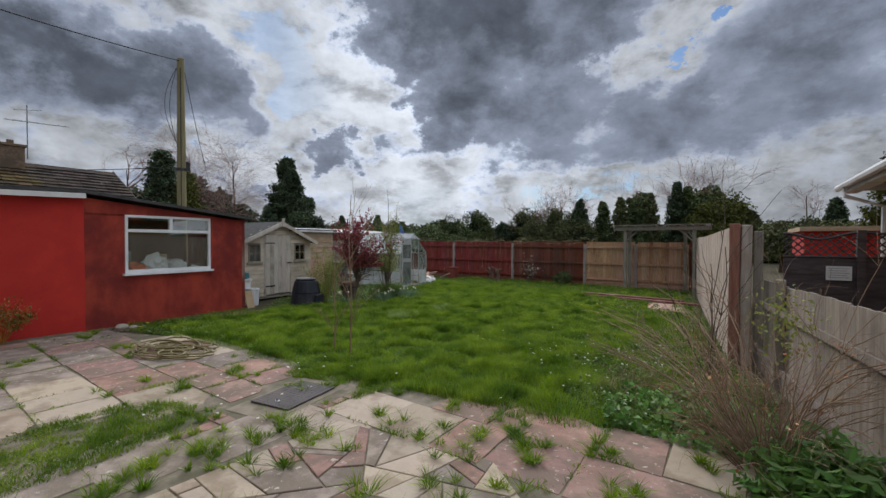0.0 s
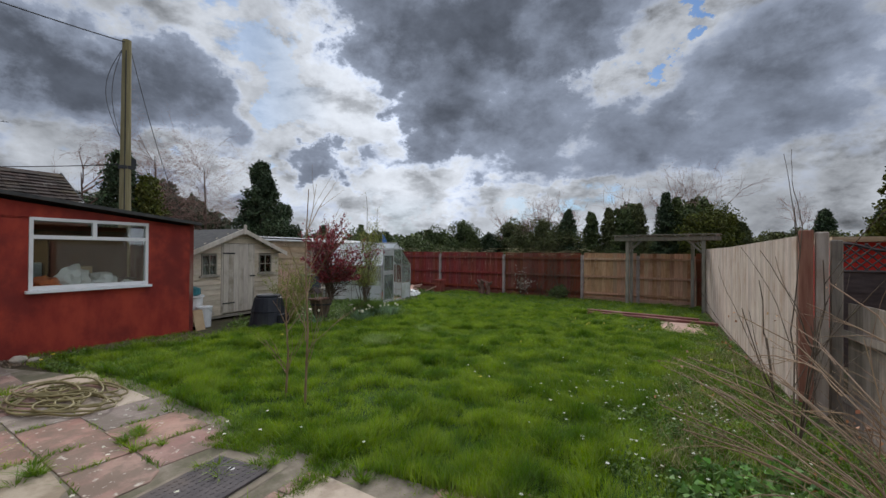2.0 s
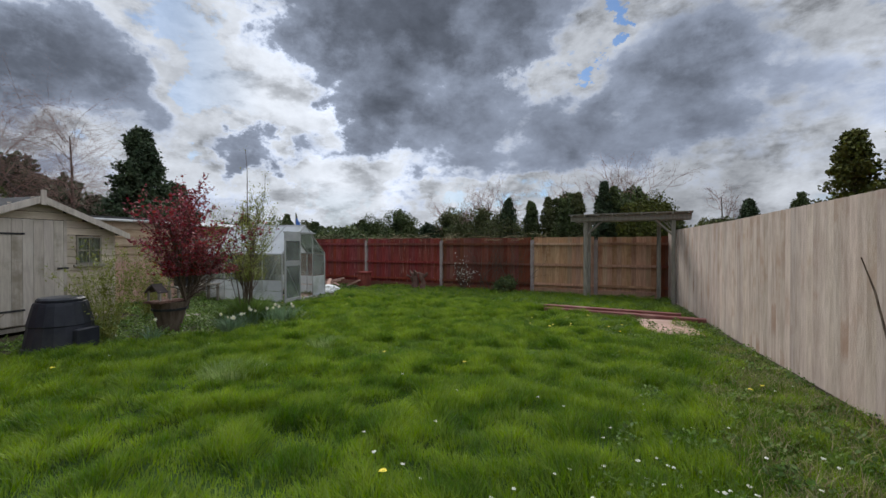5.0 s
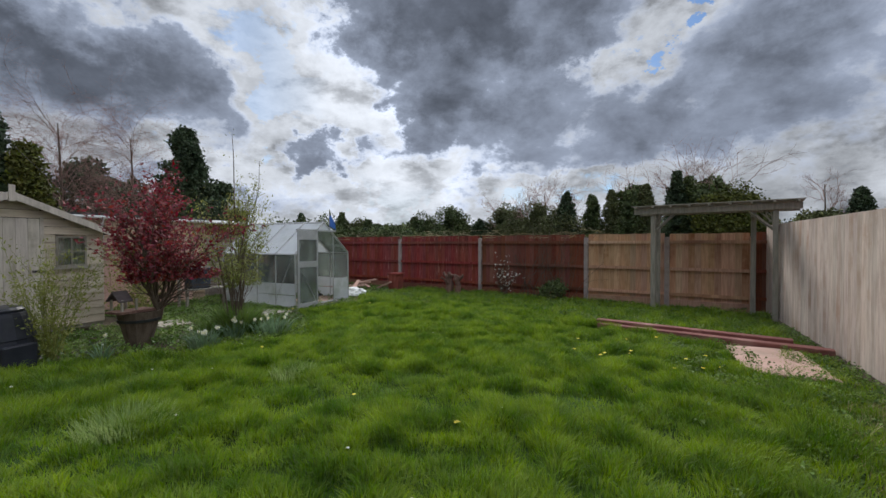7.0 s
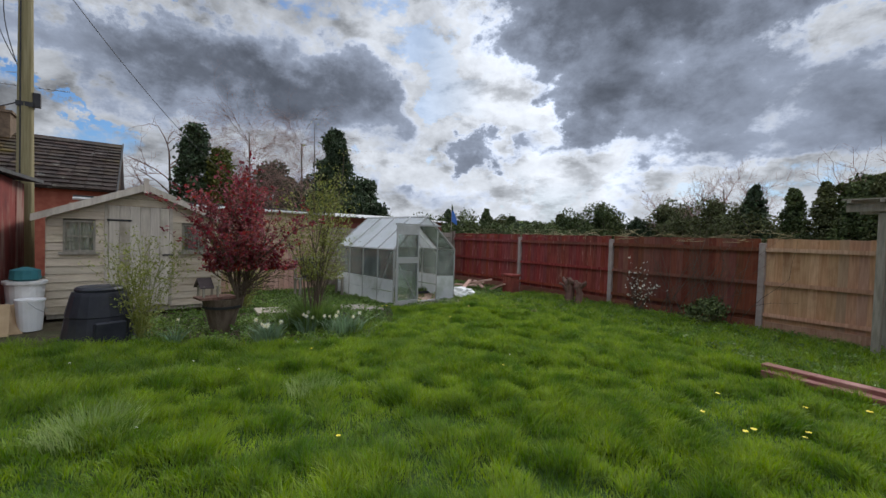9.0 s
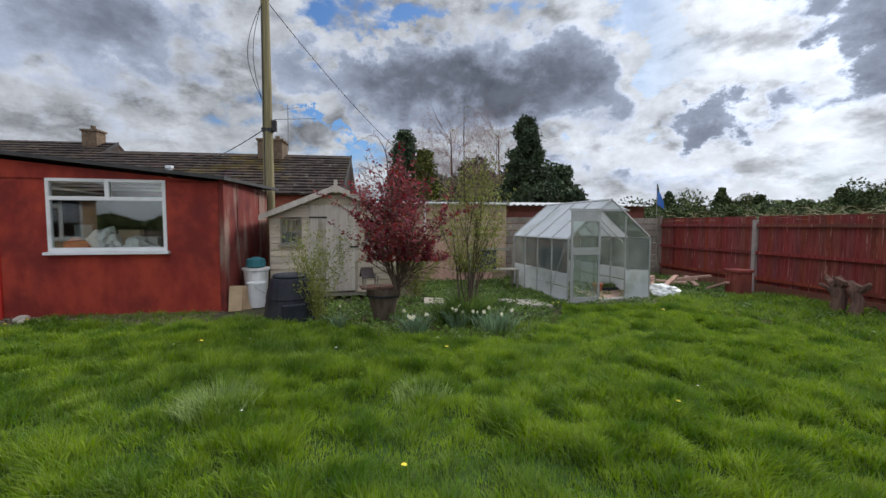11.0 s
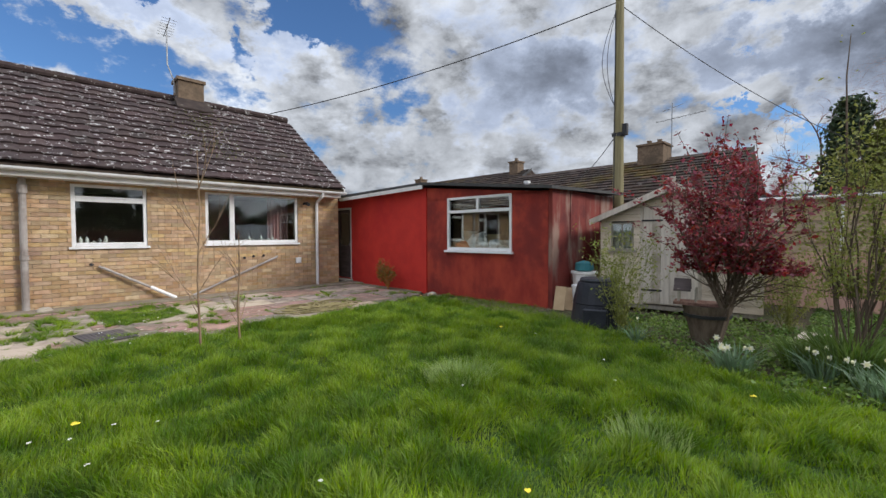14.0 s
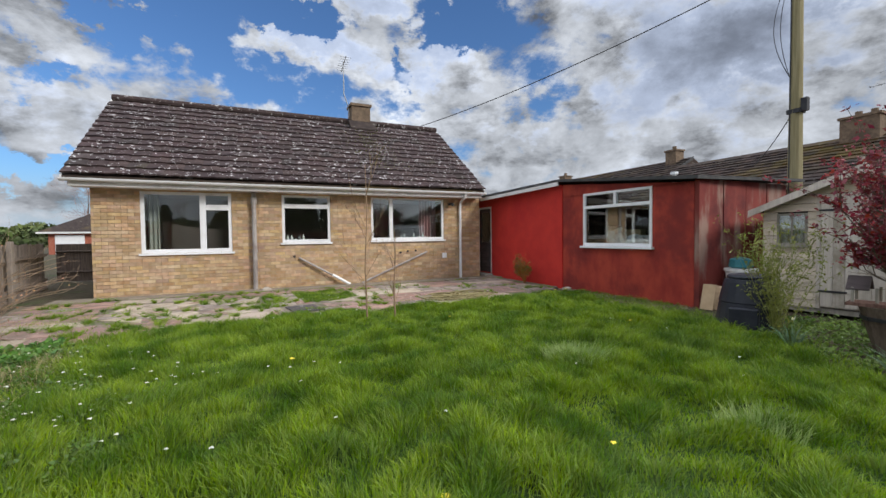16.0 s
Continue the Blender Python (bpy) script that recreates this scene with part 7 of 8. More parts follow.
    for i in range(90):
        branchy(g, np.array([g.uniform(-6.0, 3.6), 0, g.uniform(-0.05, 0.02)]), np.array([g.normal(), g.normal() * 0.2, g.normal() * 0.12]), g.uniform(0.3, 0.8), 0.006, 1, paths, 0.4, 0, 2, 4, 0.2)
    stems("twigs", [(np.clip(p, [-9, -0.2, -0.1], [9, 0.3, 0.14]), a_, b_) for p, a_, b_ in paths], M_DRY, c, label="pale dry twigs")


build_bare_shrub()


# ---- loose things ----
def build_clutter():
    b = thing("compost_bin", "black plastic compost bin with a round lid beside the shed", "compost bin", -8.92, 7.22, -0.03, 20)
    part("body", lathe([(0.385, 0.0), (0.40, 0.02), (0.392, 0.07), (0.375, 0.08), (0.335, 0.34), (0.342, 0.355), (0.285, 0.60), (0.27, 0.64), (0.20, 0.655)], 20), M_BLACK, b, "tapered ribbed body")
    part("lid", lathe([(0.245, 0.645), (0.25, 0.675), (0.225, 0.70), (0.19, 0.695), (0.02, 0.70)], 20), M_BLACK, b, "flat round lid", 0)
    part("hatch", boxed((0.33, 0.405, -0.16, 0.16, 0.03, 0.30)), M_BLACK, b, "square hatch at the foot", 0.015)
    g = thing("dustbin", "pale grey plastic bin with a rim beside the outbuilding", "bin", -10.3, 6.32, -0.02)
    part("body", lathe([(0.17, 0.0), (0.21, 0.60), (0.235, 0.61), (0.235, 0.65), (0.20, 0.65)], 18), M_WHITE, g, "tapered pale body")
    part("lid", lathe([(0.12, 0.65), (0.17, 0.68), (0.16, 0.80), (0.04, 0.84)], 12), mat("teal plastic", (0.03, 0.14, 0.17), (0.05, 0.2, 0.22), 4, 0.5, 0.1), g, "teal bundle on top")
    w = thing("bucket", "white plastic bucket on the ground", "bucket", -9.98, 6.42, -0.02)
    part("body", lathe([(0.125, 0.0), (0.15, 0.40), (0.16, 0.40), (0.16, 0.43), (0.14, 0.43)], 18), M_UPVC, w, "white bucket body")
    part("handle", tube(bmesh.new(), [(0.155, 0, 0.40), (0.17, 0.08, 0.32), (0.12, 0.15, 0.26), (0, 0.175, 0.24), (-0.12, 0.15, 0.26), (-0.155, 0.0, 0.40)], 0.004, 5), M_STEEL, w, "wire handle")
    for i, (x, y, turn, lean, h, ww) in enumerate(((-9.62, 6.08, 96, 16, 0.42, 0.20), (-9.75, 6.18, 120, 38, 0.46, 0.22))):
        p = thing("board_piece", "offcut of brown board leaning by the wall corner", "board", x, y, -0.02, turn)
        part("board", boxed((0, ww, 0, 0.018, 0, h), m=pose(0, 0, 0, -lean, 4 * i)), M_CARD, p, "", 0.002)
    # deck planks and slab by the far corner
    for i, (x, y, turn, length, z) in enumerate(((-3.86, 13.72, -4.5, 2.65, -0.085), (-3.82, 13.58, -4.5, 2.9, -0.085), (-2.55, 13.42, -5.5, 1.72, -0.075))):
        p = thing("deck_plank", "weathered red brown deck plank lying on the grass", "plank", x, y, z, turn)
        part("plank", boxed((0, length, -0.075, 0.075, 0, 0.085 + 0.045 * (i == 0))), M_DECK, p, "", 0.006)
    s = thing("path_slab", "pink concrete path slab half sunk into the grass", "slab", 0, 0, -0.12)
    part("slab", prism([(-1.99, 13.12), (-1.2, 13.3), (-1.02, 11.9), (-1.85, 11.82)], 0.0, 0.075), M_SLABPINK, s, "", 0.01)
    s = thing("stepping_slab", "pale stone slab beside the greenhouse", "slab", 0, 0, -0.06)
    part("slab", prism([(-10.2, 10.75), (-9.55, 10.95), (-9.45, 11.55), (-10.1, 11.4)], 0.0, 0.05), M_STONE, s, "", 0.008)
    s = thing("stepping_slab", "pale stone slab beside the shed", "slab", 0, 0, -0.06)
    part("slab", prism([(-10.5, 9.35), (-9.9, 9.3), (-9.85, 9.8), (-10.4, 9.85)], 0.0, 0.05), M_STONE, s, "", 0.008)
    d = thing("brick_planter", "square dark red planter box at the fence", "planter", -10.45, 16.1, -0.1, 5)
    part("box", boxed((-0.17, 0.17, -0.17, 0.17, 0, 0.50)), M_REDBOARD, d, "square box", 0.01)
    part("rim", boxed((-0.20, 0.20, -0.20, 0.20, 0.50, 0.56)), M_REDBOARD, d, "wider rim", 0.01)
    g_ = np.random.default_rng(5)
    for i, (x, y, h, r) in enumerate(((-8.45, 16.05, 0.62, 0.11), (-8.22, 16.1, 0.55, 0.10), (-8.62, 16.2, 0.48, 0.09))):
        t = plant("tree_stump", "gnarled brown stump of a cut shrub", "stump", x, y)
        bm = tube(bmesh.new(), [(0, 0, 0), (0.03, 0.02, h * 0.5), (-0.02, 0.0, h * 0.8), (0.05, 0.03, h)], [r, r * 0.75, r * 0.9, r * 0.7], 9)
        for k in range(4):
            a = g_.uniform(0, math.tau)
            tube(bm, [(0, 0, h * 0.75), (math.cos(a) * 0.12, math.sin(a) * 0.10, h * 0.95), (math.cos(a) * 0.17, math.sin(a) * 0.15, h * 1.06)], [0.05, 0.045, 0.035], 7)
        for v in bm.verts:
            v.co += Vector((1, 1, 0.4)) * 0.05 * noise.noise(v.co * 11 + Vector((i, 0, 0)))
        part("stump", bm, M_STUMP, t, "gnarled stump")
    for i in range(9):
        x, y = -11.6 + g_.uniform(-0.7, 0.9), 15.3 + g_.uniform(-0.6, 0.7)
        p = thing("timber_offcut", "broken piece of pinkish timber on a heap by the fence", "timber", x, y, -0.05 + 0.05 * (i % 3), g_.uniform(0, 180))
        part("offcut", boxed((-0.3, 0.3 + 0.2 * g_.uniform(), -0.05, 0.05, 0, 0.04), m=pose(0, 0, 0.05, 0, g_.uniform(-22, 4))), M_PINKWOOD, p)
    s = thing("sack", "crumpled white sack beside the greenhouse", "sack", -10.55, 14.45, -0.08)
    bm = bmesh.new()
    bmesh.ops.create_icosphere(bm, subdivisions=4, radius=0.24)
    for v in bm.verts:
        v.co += v.co.normalized() * (0.12 * noise.noise(v.co * 5) + 0.07 * noise.noise(v.co * 14))
        v.co.z = max(0, v.co.z * 0.6 + 0.08)
    part("sack", bm, M_BAG, s)
    f = thing("garden_flag", "thin cane with a small blue and green flag", "flag", -14.2, 16.75, -0.1)
    part("cane", tube(bmesh.new(), [(0, 0, 0), (0, 0, 2.75)], 0.012, 6), M_WOOD, f)
    part("flag", prism([(0.02, 2.7), (0.10, 2.5), (0.30, 2.2), (0.34, 1.98), (0.02, 2.12)], -0.004, 0.004, "y"), M_BLUE, f, "small blue flag")
    part("flag_edge", prism([(0.02, 2.74), (0.07, 2.62), (0.10, 2.53), (0.02, 2.5)], -0.004, 0.004, "y"), M_WEED, f, "green corner")
    bx = thing("garden_bench", "old grey timber bench against the boarded fence", "bench", -12.2, 10.55, -0.08, 92)
    for i in range(3):
        part("slat", boxed((0.0, 1.15, -0.40 + i * 0.13, -0.29 + i * 0.13, 0.42, 0.445)), M_WOOD, bx)
    for lx in (0.03, 1.07):
        for ly in (-0.40, -0.06):
            part("leg", boxed((lx, lx + 0.05, ly, ly + 0.05, 0.0, 0.42)), M_WOOD, bx)
        part("arm_post", boxed((lx, lx + 0.045, -0.06, -0.015, 0.42, 0.92)), M_WOOD, bx, "upright of the back")
    part("rail", boxed((0.0, 1.15, -0.03, 0.0, 0.86, 0.93)), M_WOOD, bx, "top rail of the back")
    o = thing("storage_crate", "dark blue grey plastic crate standing on the bench", "crate", -12.05, 10.95, 0.37, 92)
    part("crate", boxed((-0.22, 0.22, -0.15, 0.15, 0, 0.42)), M_CRATE, o, "", 0.02)
    part("rim", boxed((-0.24, 0.24, -0.17, 0.17, 0.42, 0.45)), M_CRATE, o, "thicker rim", 0.008)
    # inside the greenhouse
    p = thing("terracotta_pot", "small terracotta pot in the greenhouse", "pot", -11.0, 13.2, -0.07)
    part("pot", lathe([(0.07, 0.0), (0.10, 0.16), (0.115, 0.16), (0.115, 0.20), (0.09, 0.20)], 14), M_TERRA, p)
    part("plant", boxed((-0.01, 0.01, -0.01, 0.01, 0.15, 0.3)), M_WEED, p, "green shoot")
    p = thing("greenhouse_slab", "pink paving slab on the greenhouse floor", "slab", -10.7, 13.3, -0.09, 95)
    part("slab", boxed((-0.55, 0.55, -0.45, 0.45, 0, 0.04)), M_SLABPINK, p, "", 0.006)
    p = thing("seed_tray", "black tray of seedlings in the greenhouse", "tray", -11.25, 13.5, -0.05, 95)
    part("tray", boxed((-0.25, 0.25, -0.15, 0.15, 0, 0.06)), M_BLACK, p, "", 0.01)
    gg = np.random.default_rng(6)
    blades("seedlings", np.stack([gg.uniform(-0.22, 0.22, 120), gg.uniform(-0.12, 0.12, 120), np.full(120, 0.05)], 1), 0.10, 0.02, gg.normal(size=(120, 3)) * 0.4, M_WEED, p, gg, "green seedlings")
    # manhole
    m = thing("manhole_cover", "dark cast iron manhole cover in a concrete surround", "manhole cover", -3.74, 3.28, 0, -80)
    part("surround", boxed((-0.46, 0.56, -0.32, 0.32, -0.03, 0.032)), M_SURROUND, m, "rough concrete surround", 0.012)
    lid = part("lid", boxed((-0.33, 0.33, -0.245, 0.245, 0.036, 0.052)), M_IRON, m, "rectangular iron lid", 0.004)
    bm = bmesh.new()
    for i in range(13):
        for j in range(9):
            x, y = -0.29 + i * 0.048, -0.2 + j * 0.05
            box(bm, x - 0.012, x + 0.012, y - 0.006, y + 0.006, 0.052, 0.0545)
    tagged(part("tread", bm, M_IRON, lid, "raised tread pattern"), kind="stuff")
    for x in (-0.22, 0.22):
        part("lifting_hole", tube(bmesh.new(), [(x, 0, 0.053), (x, 0, 0.0565)], 0.022, 12), M_BAG, lid, "pale lifting hole")
        part("hole_bar", boxed((x - 0.02, x + 0.02, -0.006, 0.006, 0.0565, 0.062)), M_CABLE, lid)
    # hose
    h = thing("garden_hose", "tangled coil of faded yellow green hose on the patio", "hose", -6.6, 3.3, 0.035, 10)
    g3 = np.random.default_rng(8)
    pts = []
    for i in range(420):
        a = i * 0.21
        r = 0.30 + 0.13 * math.sin(i * 0.143) + 0.10 * math.sin(i * 0.31) + 0.05 * math.sin(i * 0.77)
        pts.append((math.cos(a) * r * 1.25 + 0.20 * math.sin(i * 0.027), math.sin(a) * r * 0.7 + 0.14 * math.cos(i * 0.061), 0.014 + 0.045 * (0.5 + 0.5 * math.sin(i * 0.17 + 1)) * (0.5 + i / 500)))
    part("hose", tube(bmesh.new(), pts, 0.011, 6), M_HOSE, h)
    for x, y, r in ((-9.15, 3.45, 0.10), (-9.0, 3.58, 0.07), (-3.2, 0.30, 0.12)):
        s = thing("loose_stone", "rounded pale stone lying by the wall", "stone", x, y, 0.0)
        bm = bmesh.new()
        bmesh.ops.create_icosphere(bm, subdivisions=2, radius=r)
        for v in bm.verts:
            v.co = v.co * (1 + 0.25 * noise.noise(v.co * 9))
            v.co.z *= 0.55
        bm.transform(Matrix.Translation((0, 0, r * 0.4)))
        part("stone", bm, M_STONE, s)
    # things behind the outbuilding window, in its own frame
    def at(s, inward, z):
        p = ANNEX_FRAME @ Vector((s, inward, z))
        return p.x, p.y, p.z

    x, y, z = at(1.4, 0.55, 0)
    t = thing("workbench", "long timber bench under the outbuilding window", "bench", x, y, 0.03, ANNEX_TURN)
    part("top", boxed((-0.95, 0.95, -0.35, 0.35, 0.90, 0.94)), M_WOOD, t, "bench top", 0.004)
    for lx in (-0.85, 0.85):
        for ly in (-0.28, 0.28):
            part("leg", boxed((lx - 0.035, lx + 0.035, ly - 0.035, ly + 0.035, 0, 0.90)), M_WOOD, t, "bench leg")

    def lump(name, label, category, s, inward, w, d, h, material, seed, flat=0.3):
        px, py, _ = at(s, inward, 0)
        o = thing(name, label, category, px, py, 0.97, ANNEX_TURN)
        bm = bmesh.new()
        bmesh.ops.create_icosphere(bm, subdivisions=3, radius=1)
        for v in bm.verts:
            n_ = noise.noise(v.co * 2.2 + Vector((seed, 0, 0))) * 0.45 + noise.noise(v.co * 6 + Vector((seed, 3, 0))) * 0.15
            v.co *= 1 + n_
            v.co = Vector((v.co.x * w / 2, v.co.y * d / 2, max(0, v.co.z + 0.5) * h / 1.5))
        part("body", bm, material, o)

    lump("plastic_bag", "crumpled white plastic bag on the bench", "bag", 1.25, 0.27, 0.42, 0.3, 0.36, M_BAG, 1)
    lump("plastic_bag", "orange plastic bag lying on the bench", "bag", 0.88, 0.20, 0.40, 0.22, 0.19, M_ORANGE, 2)
    lump("plastic_bag", "grey white plastic bag on the bench", "bag", 1.68, 0.28, 0.36, 0.3, 0.24, M_BAG, 3)
    lump("plastic_bag", "small pale blue bag on the bench", "bag", 1.98, 0.18, 0.2, 0.16, 0.10, M_BAG, 4)
    for s_, in_, w_, d_, h_, z_, mt, label in ((1.45, 0.62, 0.30, 0.22, 0.34, 0.97, M_CARD, "open cardboard box on the bench"), (1.70, 0.60, 0.34, 0.24, 0.22, 0.97, M_WHITE, "pale box on the bench"),
                                              (0.80, 0.60, 0.24, 0.22, 0.42, 0.97, M_STEEL, "grey box standing on the bench"), (2.1, 0.55, 0.3, 0.2, 0.12, 0.97, M_DARKWOOD, "dark case on the bench")):
        px, py, _ = at(s_, in_, 0)
        o = thing("storage_box", label, "box", px, py, z_, ANNEX_TURN + 9)
        part("box", boxed((-w_ / 2, w_ / 2, -d_ / 2, d_ / 2, 0, h_)), mt, o, "", 0.006)
    # bottles on the kitchen sills
    gb = random.Random(4)
    for x in [-6.6 - 0.09 * i for i in range(9)] + [-3.72 - 0.09 * i for i in range(6)]:
        z0 = (1.13 if x < -5 else 1.11) + 0.005
        o = thing("bottle", "small pale bottle on the window sill indoors", "bottle", x, -0.17, z0 + 0.0)
        h0 = gb.uniform(0.08, 0.2)
        part("bottle", lathe([(0.028, 0.0), (0.03, h0 * 0.7), (0.012, h0 * 0.85), (0.012, h0), (0.008, h0)], 8), gb.choice([M_UPVC, M_BAG, M_STEEL]), o)


build_clutter()


# ---- patio, roof tiles and bricks ----
M_BED = mat("gritty joint bed", (0.17, 0.14, 0.105), (0.27, 0.23, 0.18), 9, 0.95, 0.6, 60, dirt=(0.10, 0.095, 0.055), dirt_scale=2.2, dirt_at=(0.42, 0.6))
PATIO = [(-9.35, 0.52), (0.95, 0.52), (0.55, 2.5), (0.2, 3.9), (-0.35, 4.55), (-1.3, 4.3), (-2.5, 4.15), (-3.6, 4.0), (-4.9, 4.0), (-6.8, 4.0), (-8.9, 3.2), (-9.35, 2.9)]
GAPS = [[(-4.55, 0.9), (-3.95, 0.9), (-3.95, 2.3), (-4.5, 2.3)], [(-4.35, 2.50), (-3.38, 2.42), (-3.2, 3.95), (-4.4, 4.0)]]
CRAZY = [(-3.05, 1.35), (-0.9, 1.35), (-0.75, 2.75), (-1.5, 3.35), (-2.9, 3.15)]


def clip(poly, px, py, nx, ny):
    """Keep the part of a polygon on the side (x - p) . n < 0."""
    out = []
    for i in range(len(poly)):
        a, b = poly[i], poly[(i + 1) % len(poly)]
        da, db = (a[0] - px) * nx + (a[1] - py) * ny, (b[0] - px) * nx + (b[1] - py) * ny
        if da < 0:
            out.append(a)
        if (da < 0) != (db < 0):
            t = da / (da - db)
            out.append((a[0] + (b[0] - a[0]) * t, a[1] + (b[1] - a[1]) * t))
    return out


def slab_mesh(points, material, thick=0.045):
    bm = prism(points, -thick, 0.0)
    bmesh.ops.recalc_face_normals(bm, faces=bm.faces)
    top = [e for e in bm.edges if all(v.co.z > -0.001 for v in e.verts)]
    bmesh.ops.bevel(bm, geom=top, offset=0.004, segments=1, affect="EDGES", clamp_overlap=True)
    mesh = bpy.data.meshes.new("slab")
    bm.to_mesh(mesh)
    bm.free()
    mesh.materials.append(material)
    return mesh


def build_patio():
    patio = thing("patio", "", "")
    tagged(patio, "uneven patio of pink, grey and buff slabs with weeds in the joints", "patio", kind="structure")
    rng = random.Random(17)
    bed = prism(PATIO, -0.06, 0.023)
    part("bed", bed, M_BED, patio, "gritty brown bed and mortar between the slabs")
    part("concrete_strip", boxed((-9.38, 0.6, 0.0, 0.50, -0.05, 0.05)), M_SURROUND, patio, "narrow concrete strip along the house wall", 0.01)
    joints = []
    y = 0.54
    rows = [0.60, 0.45, 0.60, 0.60, 0.45, 0.60, 0.60]
    for i_row, h in enumerate(rows):
        x = -9.3 + rng.uniform(0, 0.3)
        while x < 0.9:
            w = rng.choice([0.45, 0.60, 0.60, 0.75, 0.90])
            cx, cy = np.array([x + w / 2]), np.array([y + h / 2])
            ok = inside(cx, cy, PATIO)[0] and not any(inside(cx, cy, g)[0] for g in GAPS) and not inside(cx, cy, CRAZY)[0]
            if ok:
                gap = rng.uniform(0.002, 0.009)
                a, b = w / 2 - gap, h / 2 - gap
                j = [rng.uniform(-0.010, 0.010) for _ in range(8)]
                pts = [(-a + j[0], -b + j[1]), (a + j[2], -b + j[3]), (a + j[4], b + j[5]), (-a + j[6], b + j[7])]
                if rng.random() < 0.18:
                    pts = pts[:2] + [(a - 0.02, b * 0.5), (a * 0.55, b - 0.01)] + pts[3:]
                r = rng.random()
                pink = 0.60 if x > -6.5 else 0.42
                m = M_PAVE if r < pink else M_PAVE2 if r < 0.86 else M_PAVE3
                ob = new("slab", slab_mesh(pts, m))
                ob.parent = patio
                ob.location = (x + w / 2, y + h / 2, 0.031 + rng.uniform(-0.003, 0.003))
                ob.rotation_euler = (rng.uniform(-0.006, 0.006), rng.uniform(-0.006, 0.006), rng.uniform(-0.012, 0.012))
                joints += [(x, y, w, 0), (x, y, h, 1)]
            elif inside(cx, cy, PATIO)[0] and not inside(cx, cy, CRAZY)[0]:
                for qi in range(4):
                    for qj in range(4):
                        qx0, qx1, qy0, qy1 = x + w * qi / 4, x + w * (qi + 1) / 4, y + h * qj / 4, y + h * (qj + 1) / 4
                        if any(qx1 > r0 and qx0 < r1 and qy1 > r2 and qy0 < r3 for r0, r1, r2, r3 in ((-4.12, -3.34, 2.66, 3.88), (-4.70, -3.85, 0.8, 2.35))):
                            continue
                        a, b = (qx1 - qx0) / 2 - 0.004, (qy1 - qy0) / 2 - 0.004
                        j = [rng.uniform(-0.012, 0.004) for _ in range(4)]
                        ob = new("slab", slab_mesh([(-a - j[0], -b), (a, -b - j[1]), (a + j[2], b), (-a, b + j[3])], M_PAVE2 if (i_row + qi // 2) % 2 else M_PAVE))
                        ob.parent = patio
                        ob.location = ((qx0 + qx1) / 2, (qy0 + qy1) / 2, 0.030 + rng.uniform(-0.003, 0.003))
            x += w
        y += h
    # crazy paving: one area broken along random lines into angular pieces
    def area(p):
        return abs(sum(p[i][0] * p[(i + 1) % len(p)][1] - p[(i + 1) % len(p)][0] * p[i][1] for i in range(len(p)))) / 2

    todo, pieces = [CRAZY], []
    while todo:
        p = todo.pop()
        if area(p) < rng.choice([0.03, 0.06, 0.09, 0.13, 0.17]):
            pieces.append(p)
            continue
        cx, cy = sum(q[0] for q in p) / len(p), sum(q[1] for q in p) / len(p)
        cx, cy = cx + rng.uniform(-0.05, 0.05), cy + rng.uniform(-0.05, 0.05)
        far = max(p, key=lambda q: math.hypot(q[0] - cx, q[1] - cy))
        a = math.atan2(far[1] - cy, far[0] - cx) + rng.uniform(-0.55, 0.55)
        nx, ny, g = math.cos(a), math.sin(a), rng.uniform(0.003, 0.008)
        for s in (-1, 1):
            q = clip(p, cx - s * nx * g, cy - s * ny * g, s * nx, s * ny)
            if len(q) > 2:
                todo.append(q)
    for p in pieces:
        if area(p) < 0.004:
            continue
        cx, cy = sum(q[0] for q in p) / len(p), sum(q[1] for q in p) / len(p)
        r = rng.random()
        ob = new("slab", slab_mesh([(q[0] - cx, q[1] - cy) for q in p], M_PAVE3 if r < 0.62 else M_PAVE2 if r < 0.82 else M_PAVE))
        ob.parent = patio
        ob.location = (cx, cy, 0.034 + rng.uniform(-0.003, 0.003))
    # weeds in the joints
    g = np.random.default_rng(19)
    base, h = [], []
    for x, y, l, upright in joints:
        dense = g.uniform() ** 1.6
        n = int(dense * 90)
        t = g.uniform(0, l, n)
        c = g.uniform(0, l)
        t = c + (t - c) * 0.5
        px = x + (0 if upright else 1) * t + g.normal(size=n) * 0.014
        py = y + (1 if upright else 0) * t + g.normal(size=n) * 0.014
        base += list(zip(px, py))
        h += list(0.02 + 0.05 * dense * g.uniform(0.4, 1.2, n))
    out = [tuple(v) for v in g.normal(size=(len(h), 2)) * 0.9]
    tufts = [(-2.32, 2.88), (-3.17, 2.47), (-2.81, 2.63), (-2.06, 3.57), (-1.03, 3.86), (-0.83, 3.95), (-1.25, 3.46), (-0.6, 3.4), (-0.25, 3.3), (-1.7, 3.4), (-8.71, 2.82), (-7.24, 3.9),
             (-7.36, 2.94), (-3.1, 2.2), (-3.2, 3.2), (-3.45, 1.9), (-5.0, 3.3), (-5.4, 2.6), (0.1, 3.5), (-0.3, 4.1), (-6.0, 1.2), (-7.5, 1.9), (-1.9, 0.9), (-2.3, 1.2), (-0.4, 2.2),
             (-1.2, 1.1), (-5.6, 3.7), (-2.6, 3.5), (-1.5, 3.8), (-1.35, 3.65), (-2.9, 0.7), (-4.95, 1.2), (-1.6, 4.1), (-2.2, 4.0)]
    extra = scatter(PATIO, 95, g)
    tufts += [(a, c) for a, c in zip(*extra) if a > -5.5]
